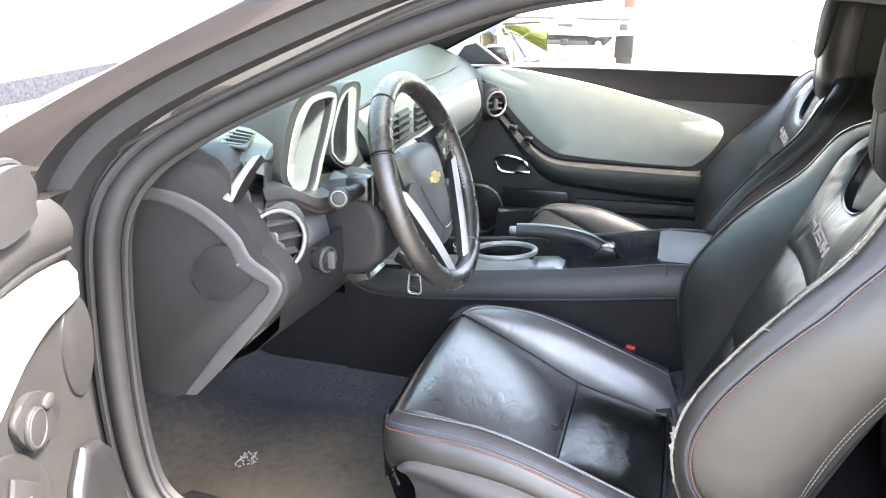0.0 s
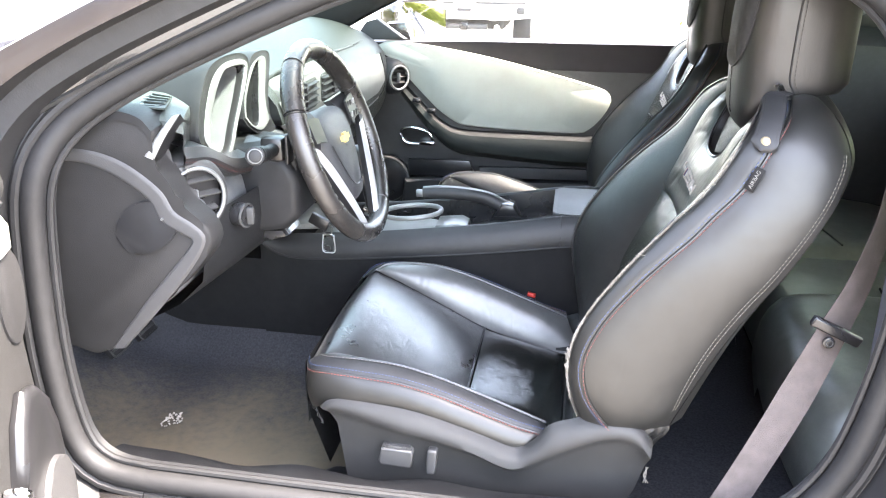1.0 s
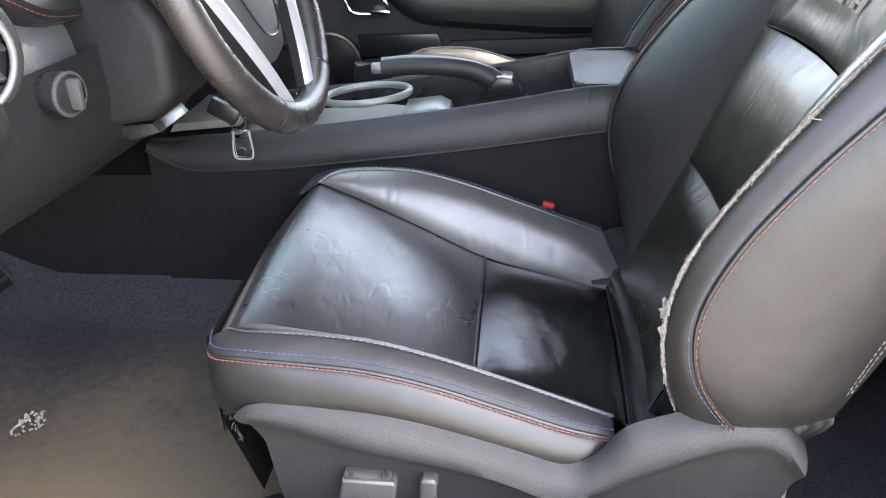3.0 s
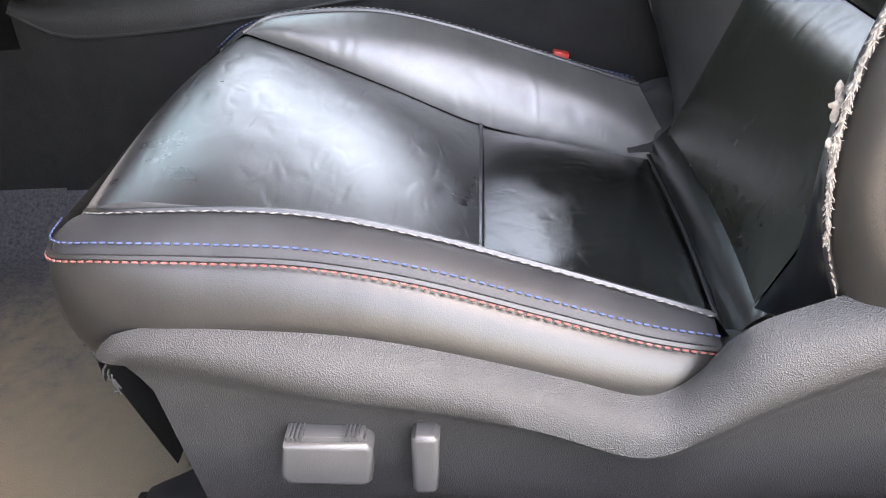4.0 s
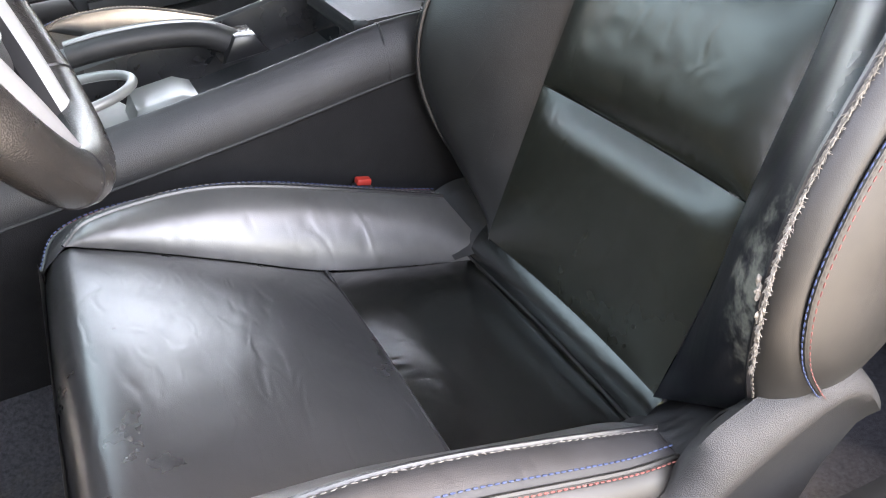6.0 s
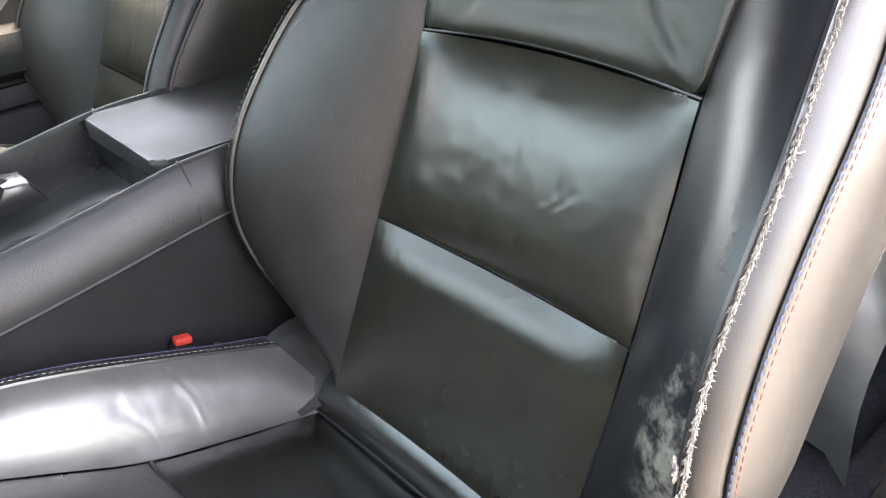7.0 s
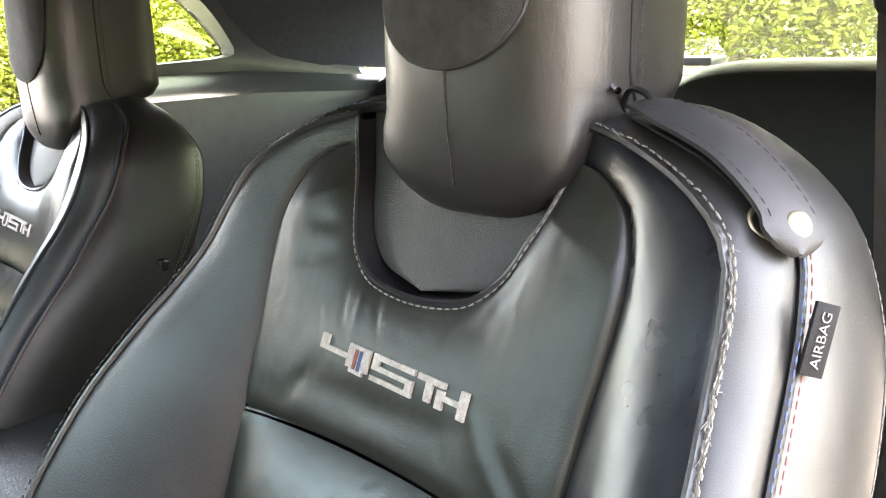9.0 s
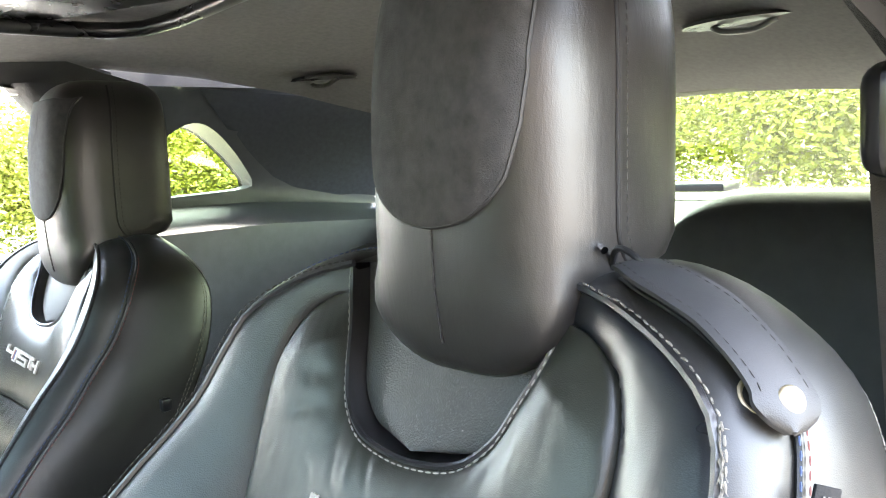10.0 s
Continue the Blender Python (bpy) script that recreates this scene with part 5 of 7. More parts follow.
for y in np.linspace(-0.70, -0.23, 24):
    prof_d = [(-1.2, 0.94), (-1.0, 0.968), (-0.85, 0.97), (-0.77, 0.958), (-0.71, 0.935), (-0.675, 0.905), (-0.66, 0.87), (-0.61, 0.85), (-0.55, 0.84), (-0.53, 0.80), (-0.53, 0.74), (-0.56, 0.69), (-0.62, 0.645), (-0.72, 0.6), (-0.9, 0.58)]
    rows.append(spl([(x, y, z) for x, z in prof_d], 50))
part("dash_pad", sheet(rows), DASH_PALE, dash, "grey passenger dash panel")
part("dash_lip", tube(spl([(-0.594, -0.22, 0.93), (-0.612, 0.0, 0.932), (-0.596, 0.3, 0.928), (-0.6, 0.6, 0.922), (-0.63, 0.7, 0.91)], 40), 0.006, 8), DASH, dash)
# passenger panel seam and airbag mark
part("panel_seam", tube(spl([(-0.546, 0.56, 0.895), (-0.538, 0.575, 0.84), (-0.536, 0.55, 0.79), (-0.537, 0.4, 0.775), (-0.54, 0.22, 0.772)], 40), 0.0018, 6), SMOOTH, dash)
rows = []
for y in np.linspace(-0.225, 0.575, 32):
    e = max(0, (y - 0.5) / 0.08)
    rows.append(spl([(x + 0.004 - 0.02 * math.exp(-((y + 0.02) / 0.16) ** 2), y, z) for x, z in ((-0.556, 0.893 - 0.004 * e), (-0.545, 0.86), (-0.54, 0.82), (-0.543, 0.79 + 0.02 * e))], 16))
part("dash_insert", sheet(rows), SILVER, dash, "satin silver-grey dash insert")
for k in range(5):
    part("mark_bar", box((-0.5905, 0.44 + 0.011 * k, 0.926), (-0.5885, 0.449 + 0.011 * k, 0.929)), DASH_BLACK, dash)
# end cap seen through the doorway
cap_out = curve2([(-0.752, 0.60), (-0.757, 0.70), (-0.755, 0.78), (-0.735, 0.845), (-0.71, 0.893), (-0.685, 0.918), (-0.65, 0.945), (-0.611, 0.962), (-0.575, 0.955), (-0.556, 0.936), (-0.568, 0.905),
                  (-0.543, 0.868), (-0.528, 0.838), (-0.502, 0.815), (-0.488, 0.795), (-0.491, 0.77), (-0.528, 0.725), (-0.606, 0.65), (-0.665, 0.598), (-0.70, 0.585)], 90)
part("end_cap", prism(cap_out, "y", -0.705, -0.66, 0.006, 2), END_CAP, dash, "matt dark grey dash end cap")
band_in = spl(at_y([(-0.73, 0.85), (-0.706, 0.892), (-0.657, 0.896), (-0.607, 0.879), (-0.562, 0.846), (-0.546, 0.815), (-0.515, 0.797), (-0.502, 0.785), (-0.525, 0.75), (-0.58, 0.685), (-0.65, 0.601)], -0.706), 60)
band_out = spl(at_y([(-0.728, 0.858), (-0.70, 0.903), (-0.652, 0.909), (-0.598, 0.893), (-0.549, 0.857), (-0.531, 0.826), (-0.503, 0.808), (-0.488, 0.787), (-0.512, 0.743), (-0.567, 0.677), (-0.636, 0.602)], -0.706), 60)
band_in, band_out = band_in + np.array((-0.007, 0, 0)), band_out + np.array((-0.007, 0, 0))
band_in = band_out + (band_in - band_out) * 1.5
part("cap_ridge", between(band_in, band_out, (0, -1, 0), 0.003, 9, 8.0), CAP_BAND, dash, "lighter grey raised band")
cap_edge = spl(at_y([(-0.72, 0.875), (-0.685, 0.921), (-0.65, 0.948), (-0.611, 0.965), (-0.575, 0.958), (-0.558, 0.94)], -0.708), 24)
part("cap_top", sheet([cap_edge + np.array((0, -0.001, -0.012)), cap_edge, cap_edge + np.array((0, 0.02, 0.003)), cap_edge + np.array((0, 0.05, 0.002))]), DASH_BLACK, dash, "black stitched top edge of the end cap")
oval = curve2([(-0.632, 0.78), (-0.622, 0.812), (-0.592, 0.836), (-0.558, 0.838), (-0.536, 0.818), (-0.542, 0.79), (-0.565, 0.77), (-0.597, 0.758), (-0.622, 0.764)], 40)
bm = prism(oval, "y", -0.7085, -0.70, 0.0015, 2)
part("fuse_cover", bm, DASH_BLACK, dash, "dark oval cover on the end cap")
part("cap_clip", disc((-0.556, -0.71, 0.815), (0, -1, 0), 0.0018, 0.004, 12), SILVER, dash)
# silver flash and side defroster
sa = spl([(-0.537, -0.686, 0.957), (-0.549, -0.692, 0.942), (-0.562, -0.70, 0.923), (-0.573, -0.706, 0.904)], 18)
sb = spl([(-0.52, -0.677, 0.961), (-0.526, -0.685, 0.95), (-0.536, -0.694, 0.932), (-0.553, -0.703, 0.896)], 18)
sb = sa + (sb - sa) * 0.62
part("silver_strip", between(sa, sb, (0.3, -0.9, 0.3), 0.002, 7, 6.0), SILVER, dash, "bright silver trim piece")
part("strip_back", sheet([sb, sb + np.array((-0.006, 0.02, -0.012)), sb + np.array((-0.03, 0.09, -0.03))]), DASH_BLACK, dash)
corner = [np.array(c) for c in ((-0.64, -0.70, 0.962), (-0.69, -0.50, 0.966), (-0.563, -0.58, 0.962), (-0.533, -0.665, 0.961))]
top = [[corner[0] * (1 - u) * (1 - v) + corner[1] * (1 - u) * v + corner[2] * u * v + corner[3] * u * (1 - v) - np.array((0, 0, 0.012 * (u * u) ** 2 + 0.010 * (1 - v) ** 6))
        for v in np.linspace(0, 1, 12)] for u in np.linspace(0, 1, 12)]
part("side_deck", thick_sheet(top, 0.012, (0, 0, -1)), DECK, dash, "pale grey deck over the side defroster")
front_edge = np.array(top[-1])
part("deck_wall", sheet([front_edge + np.array((0, 0, -0.006)), front_edge + np.array((-0.006, 0.004, -0.05)), front_edge + np.array((-0.008, 0.006, -0.12))]), DASH_BLACK, dash)
vent = part("defroster_frame", prism([(-0.606, -0.660), (-0.64, -0.557), (-0.588, -0.583), (-0.557, -0.664)], "z", 0.9605, 0.9637, 0.001), DECK, dash, "side window defroster grille")
for k in range(4):
    w = 0.16 + 0.225 * k
    a_, b_ = np.array((-0.604, -0.657)) * (1 - w) + np.array((-0.636, -0.562)) * w, np.array((-0.562, -0.660)) * (1 - w) + np.array((-0.590, -0.587)) * w
    d_ = (b_ - a_) / np.linalg.norm(b_ - a_)
    n_ = np.array((-d_[1], d_[0])) * 0.0068
    a_, b_ = a_ + d_ * 0.005, b_ - d_ * 0.004
    part("vent_slot", prism([tuple(a_ - n_), tuple(b_ - n_), tuple(b_ + n_), tuple(a_ + n_)], "z", 0.9632, 0.9645, 0.0), SMOOTH, vent, "dark slot")
    part("slat", prism([tuple(a_ + n_ * 0.9), tuple(b_ + n_ * 0.9), tuple(b_ + n_ * 1.5), tuple(a_ + n_ * 1.5)], "z", 0.9635, 0.967, 0.0005), DECK, vent)

# round outer vents
def round_vent(x, y, z, r, parent, mat_body, turn):
    face = Matrix.Translation((x, y, z)) @ Matrix.Rotation(radians(turn), 4, "Z") @ Matrix.Translation((-x, -y, -z))
    rows = [[(x + dx, y + (r + g) * math.cos(a), z + (r + g) * math.sin(a)) for a in np.linspace(0, 2 * math.pi, 40, endpoint=False)]
            for dx, g in ((0.003, 0.0035), (0.001, 0.008), (-0.007, 0.013), (-0.022, 0.018), (-0.05, 0.02), (-0.07, 0.02))]
    v = part("vent", moved(sheet(rows, around=True), face), mat_body, parent, "round air vent pod")
    part("vent_ring", moved(ring((x + 0.004, y, z), (1, 0, 0), r, 0.0032, 40, 10), face), SILVER, v, "satin silver vent ring")
    part("vent_well", moved(disc((x - 0.012, y, z), (1, 0, 0), r, 0.006, 32), face), SMOOTH, v)
    for k in (-1, 0, 1):
        h = math.sqrt(max(0, (r * 0.95) ** 2 - (k * r * 0.5) ** 2))
        part("vent_slat", moved(box((-0.012, -h, -0.0015), (0.0, h, 0.0015), 0.0005), face @ Matrix.Translation((x, y, z + k * r * 0.5)) @ Matrix.Rotation(0.5, 4, "Y")), PLASTIC_GREY, v)
    part("vent_tab", moved(box((x - 0.004, y - 0.004, z - 0.014), (x + 0.006, y + 0.004, z + 0.014), 0.002), face), SILVER, v)
    return v


round_vent(-0.537, -0.642, 0.826, 0.046, dash, PLASTIC_GREY, -34)
round_vent(-0.512, 0.645, 0.812, 0.034, dash, DASH_BLACK, -38)
# curved pad under the gauges with a contrast seam
pad = [spl([(-0.535, -0.66, 0.885 + dz), (-0.525, -0.60, 0.872 + dz), (-0.515, -0.53, 0.838 + dz), (-0.512, -0.46, 0.83 + dz), (-0.52, -0.40, 0.84 + dz)], 30) + np.array((dx, 0, 0)) for dx, dz in ((-0.03, 0.03), (-0.006, 0.022), (0.0, 0.006), (-0.004, -0.004), (-0.03, -0.01))]
part("knee_roll", sheet(pad), LEATHER, dash)
part("stitching", stitches(pad[3] + np.array((0.002, 0, 0.004)), 0.005, 0.002, 0.00045), THREAD_PINK, dash)

# gauge pods with silver hoods: leaning openings, deep silver walls, dark faces
def pod(outer, inner, deep, lining):
    def at(loop, dx, k=1.0, dy=0.0):
        c = curve2(list(loop) + [loop[0]], 64)[:-1]
        my, mz = sum(y for y, z in c) / len(c), sum(z for y, z in c) / len(c)
        return np.array([(-0.545 - 0.12 * (z - 0.85) + dx, my + (y - my) * k + dy, mz + (z - mz) * k) for y, z in c])
    o, i = at(outer, 0), at(inner, 0)
    hood = part("gauge_hood", sheet([at(outer, -0.11, 0.97), at(outer, -0.03, 1.02), at(outer, -0.006, 1.01)], around=True), DASH_BLACK, dash, "black gauge hood")
    part("hood_edge", sheet([at(outer, -0.02, 1.03), at(outer, -0.004, 1.045), at(outer, 0.001, 1.03), o + np.array((0.0005, 0, 0)), o * 0.6 + i * 0.4 + np.array((0.002, 0, 0))], around=True), DASH_BLACK, hood, "black outer edge of the gauge hood")
    part("hood_trim", sheet([o * 0.62 + i * 0.38 + np.array((-0.002, 0, 0)), o * 0.56 + i * 0.44 + np.array((0.003, 0, 0)), o * 0.1 + i * 0.9 + np.array((0.003, 0, 0)), i], around=True), SILVER, hood, "bright silver gauge surround")
    part("hood_gap", sheet([i, at(inner, -0.003, 0.975), at(inner, -0.014, 0.965)], around=True), SMOOTH, hood, "black shadow gap")
    part("hood_lining", sheet([at(inner, -0.012, 0.955), at(inner, -deep, 0.945)], around=True), lining, hood, "inner wall of the gauge hood")
    bm = bmesh.new()
    bm.faces.new([bm.verts.new(p) for p in at(inner, -deep, 0.997)])
    part("gauge_face", bm, SMOOTH, hood, "dark gauge face")


pod([(-0.58, 0.899), (-0.578, 0.916), (-0.55, 0.957), (-0.508, 0.992), (-0.456, 1.004), (-0.385, 1.003), (-0.352, 0.989), (-0.371, 0.959), (-0.413, 0.921), (-0.446, 0.891), (-0.472, 0.863), (-0.495, 0.851), (-0.532, 0.853), (-0.562, 0.874)],
    [(-0.552, 0.89), (-0.539, 0.913), (-0.507, 0.948), (-0.47, 0.977), (-0.44, 0.987), (-0.382, 0.985), (-0.371, 0.978), (-0.388, 0.957), (-0.423, 0.923), (-0.456, 0.893), (-0.482, 0.866), (-0.501, 0.858), (-0.535, 0.866)], 0.075, DASH_PALE)
pod([(-0.414, 0.9), (-0.406, 0.928), (-0.376, 0.96), (-0.342, 0.987), (-0.302, 0.996), (-0.252, 0.988), (-0.268, 0.953), (-0.29, 0.919), (-0.296, 0.885), (-0.285, 0.856), (-0.352, 0.862), (-0.394, 0.881)],
    [(-0.403, 0.9), (-0.393, 0.926), (-0.36, 0.957), (-0.327, 0.98), (-0.306, 0.982), (-0.315, 0.955), (-0.333, 0.92), (-0.348, 0.885), (-0.36, 0.876), (-0.385, 0.884)], 0.06, DASH_BLACK)

# centre vents and stack
def rounded(y0, y1, z0, z1, r, n=8):
    pts = []
    for cy, cz, a0 in ((y1 - r, z1 - r, 0), (y0 + r, z1 - r, 90), (y0 + r, z0 + r, 180), (y1 - r, z0 + r, 270)):
        pts += [(cy + r * math.cos(radians(a0 + 90 * k / n)), cz + r * math.sin(radians(a0 + 90 * k / n))) for k in range(n + 1)]
    return pts


stack = part("vent_bezel", prism(rounded(-0.20, 0.20, 0.836, 0.926, 0.03), "x", -0.60, -0.549, 0.008, 3), SILVER, dash, "silver centre vent bezel")
for y0, y1 in ((-0.178, -0.015), (0.015, 0.178)):
    part("vent_mouth", prism(rounded(y0, y1, 0.85, 0.912, 0.012), "x", -0.6, -0.5475, 0.001), DASH, stack)
    for k in range(4):
        z = 0.86 + 0.0145 * k
        part("slat", moved(box((-0.006, y0 + 0.004, -0.0011), (0.006, y1 - 0.004, 0.0011), 0.0005), Matrix.Translation((-0.546, 0, z)) @ Matrix.Rotation(0.35, 4, "Y")), DASH_BLACK, stack)
    part("vent_divider", box((-0.549, (y0 + y1) / 2 - 0.003, 0.852), (-0.541, (y0 + y1) / 2 + 0.003, 0.91), 0.001), DASH_BLACK, stack)
part("radio_panel", prism(rounded(-0.15, 0.15, 0.70, 0.83, 0.02), "x", -0.6, -0.548, 0.008, 2), DASH_BLACK, dash, "black radio panel")
part("radio_surround", tube(spl([(-0.545, -0.15, 0.80), (-0.542, -0.11, 0.832), (-0.542, 0.0, 0.838), (-0.542, 0.11, 0.832), (-0.545, 0.155, 0.79), (-0.548, 0.16, 0.72)], 40), 0.007, 8), SILVER, dash, "silver radio surround")
part("radio_screen", box((-0.55, -0.06, 0.785), (-0.545, 0.06, 0.82), 0.003), SMOOTH, dash)
for k in range(6):
    part("radio_key", box((-0.55, -0.11 + 0.038 * k, 0.755), (-0.544, -0.08 + 0.038 * k, 0.77), 0.002), PLASTIC_GREY, dash)
for y in (-0.1, 0.1):
    part("radio_knob", disc((-0.54, y, 0.725), (1, 0, 0), 0.018, 0.02, 24, 0.003), SILVER, dash)
# lower driver panel, light switch, hood latch lever
low = [[(x + 0.03 * math.sin(3 * (y + 0.66)), y, z) for y in np.linspace(-0.66, -0.26, 12)] for x, z in ((-0.522, 0.80), (-0.52, 0.75), (-0.53, 0.70), (-0.57, 0.66), (-0.66, 0.61), (-0.8, 0.58))]
part("knee_panel", sheet(low), DASH_BLACK, dash)
knob = part("light_switch", disc((-0.50, -0.567, 0.779), (1, -0.25, 0), 0.019, 0.026, 28, 0.004), SMOOTH, dash, "rotary light switch")
part("switch_ring", ring((-0.49, -0.57, 0.779), (1, -0.25, 0), 0.018, 0.0022, 28, 8), PLASTIC_GREY, knob)
part("switch_grip", box((-0.496, -0.574, 0.765), (-0.478, -0.566, 0.793), 0.003), PLASTIC_GREY, knob)

# ---- steering column and wheel ----
WC, TILT, WR = Vector((-0.383, -0.405, 0.866)), radians(20), 0.1635
AX = Vector((math.cos(TILT), 0, math.sin(TILT)))
column = thing("steering_column", (-0.5, WC.y, 0.75), "black plastic steering column shroud with stalks", "steering column")
shroud = []
for d, hw, up, dn in ((0.0, 0.055, 0.03, 0.075), (-0.05, 0.06, 0.032, 0.088), (-0.12, 0.062, 0.03, 0.10), (-0.17, 0.062, 0.028, 0.11)):
    c0 = WC + AX * (d - 0.065)
    row = []
    for a in np.linspace(0, 2 * math.pi, 36, endpoint=False):
        ca, sa = math.cos(a), math.sin(a)
        row.append((c0.x, c0.y + hw * math.copysign(abs(ca) ** 0.5, ca), c0.z + (up if sa > 0 else dn) * math.copysign(abs(sa) ** 0.5, sa)))
    shroud.append(row)
bm = sheet(shroud, around=True)
bm.faces.new([bm.verts.new(p) for p in shroud[0]])
part("shroud", bm, DASH_BLACK, column)
part("lower_shroud", prism([(-0.57, 0.705), (-0.465, 0.722), (-0.437, 0.75), (-0.437, 0.81), (-0.455, 0.845), (-0.5, 0.858), (-0.57, 0.865)], "y", WC.y - 0.072, WC.y + 0.08, 0.016, 3), DASH_BLACK, column)
stalk = part("stalk", tube(spl([(-0.475, WC.y - 0.05, 0.862), (-0.472, WC.y - 0.11, 0.868), (-0.47, WC.y - 0.15, 0.874)], 10), [0.01] * 3 + [0.011] * 4 + [0.013] * 3, 16), DASH_BLACK, column, "indicator stalk")
part("stalk_knob", disc((-0.469, WC.y - 0.165, 0.876), (0.35, -0.9, 0.2), 0.0148, 0.024, 28, 0.003), DASH_BLACK, stalk)
part("stalk_ring", ring((-0.4645, WC.y - 0.1765, 0.8786), (0.35, -0.9, 0.2), 0.0105, 0.001, 28, 8), SILVER, stalk, "pale ring on the stalk end")
part("stalk_button", disc((-0.4635, WC.y - 0.1775, 0.8788), (0.35, -0.9, 0.2), 0.0095, 0.004, 24, 0.0015), DASH_BLACK, stalk, "round end button")
part("stalk_boot", moved(box((-0.02, -0.012, -0.02), (0.02, 0.02, 0.02), 0.008), Matrix.Translation((-0.478, WC.y - 0.066, 0.864))), SMOOTH, column)
part("tilt_lever", prism([(-0.55, 0.70), (-0.5, 0.695), (-0.47, 0.705), (-0.478, 0.715), (-0.52, 0.712)], "y", WC.y - 0.05, WC.y + 0.03, 0.004), SMOOTH, column)
part("shift_paddle", box((-0.447, WC.y - 0.098, 0.845), (-0.441, WC.y - 0.07, 0.895), 0.004), SMOOTH, column)

wheel = thing("steering_wheel", tuple(WC), "worn black leather steering wheel with silver spokes", "steering wheel")
q = AX.to_track_quat("Z", "Y").to_matrix().to_4x4()
# local frame of the wheel: a to the passenger, b up in its plane, c along the axis
A_, B_ = Vector((0, 1, 0)), Vector((-math.sin(TILT), 0, math.cos(TILT)))


def wp(a, b, c=0.0):
    return tuple(WC + A_ * a + B_ * b + AX * c)


def rim_arc(a0, a1, thick, name, material, label=""):
    line, rad = [], []
    for a in np.linspace(radians(a0), radians(a1), max(6, int(abs(a1 - a0) / 4))):
        line.append(wp(WR * math.cos(a), WR * math.sin(a) * 0.985, 0.0))
        rad.append(thick * (1 + 0.12 * math.exp(-((math.degrees(a) % 360 - 135) / 22) ** 2) + 0.12 * math.exp(-((math.degrees(a) % 360 - 45) / 22) ** 2)))
    return part(name, tube(line, rad, 16), material, wheel, label)


WORN_RIM = mat("worn rim leather", (0.016, 0.015, 0.0145), 0.26, vary=0.25, grain=20, bump=0.25, bump_scale=900, voronoi=True, rough_vary=0.06, stain=(0.027, 0.024, 0.022), stain_scale=9, stain_at=(0.35, 0.85))
for a0, a1 in ((-58, 27), (28.5, 60), (61.5, 118.5), (120, 151.5), (153, 237), (238.5, 300.5)):
    rim_arc(a0, a1, 0.0165, "rim_cover", WORN_RIM)
for a in (27.75, 60.75, 119.25, 152.25, 237.75, 301.25):
    r_ = radians(a)
    part("rim_joint", ring(wp(WR * math.cos(r_), WR * math.sin(r_) * 0.985), tuple(Vector(wp(-math.sin(r_), math.cos(r_))) - WC), 0.0158, 0.0014, 20, 6), SMOOTH, wheel)
for a0, a1 in ((-20, 24), (30, 58)):
    line = [wp((WR - 0.0168) * math.cos(a), (WR - 0.0168) * math.sin(a), 0.003) for a in np.radians(np.linspace(a0, a1, 24))]
    part("rim_lacing", stitches(line, 0.0035, 0.003, 0.0013, jitter=0.001), THREAD_GREY, wheel)
# airbag cover
def shield_outline(k):
    pts = [(-0.078, 0.028), (-0.07, 0.052), (-0.03, 0.063), (0.03, 0.063), (0.07, 0.052), (0.078, 0.028), (0.062, -0.02), (0.04, -0.065), (0.018, -0.082), (-0.018, -0.082), (-0.04, -0.065), (-0.062, -0.02), (-0.078, 0.028)]
    return [(a * k * 1.06, b * k * 1.1 - 0.01) for a, b in curve2(pts, 48)[:-1]]


rows = [[wp(a, b, c) for a, b in shield_outline(k)] for k, c in ((1.0, -0.05), (1.02, -0.018), (1.0, -0.008), (0.93, 0.0), (0.7, 0.005), (0.35, 0.008), (0.02, 0.009))]
part("airbag_cover", sheet(rows, around=True), HUB_GREY, wheel, "dark grey centre cover")
part("cover_crease", tube([wp(a * 0.72, b * 0.72 - 0.004, 0.0052) for a, b in shield_outline(1.0)[26:48]], 0.001, 5), SMOOTH, wheel)
badge = [(-0.019, -0.0045), (-0.007, -0.0045), (-0.007, -0.0085), (0.008, -0.0085), (0.008, -0.0045), (0.019, -0.0045), (0.021, 0.0045), (0.008, 0.0045), (0.008, 0.0085), (-0.007, 0.0085), (-0.007, 0.0045), (-0.018, 0.0045)]
bm = bmesh.new()
lo_, hi_ = [bm.verts.new(wp(a, b + 0.004, 0.008)) for a, b in badge], [bm.verts.new(wp(a, b + 0.004, 0.013)) for a, b in badge]
bm.faces.new(hi_)
for i in range(len(badge)):
    bm.faces.new((lo_[i], lo_[(i + 1) % 12], hi_[(i + 1) % 12], hi_[i]))
part("badge", bm, GOLD, wheel, "plain gold badge")
part("cover_mark", box(np.array(wp(-0.008, -0.05, 0.005)) - 0.002, np.array(wp(0.008, -0.046, 0.0065)) + 0.001), DASH_BLACK, wheel)
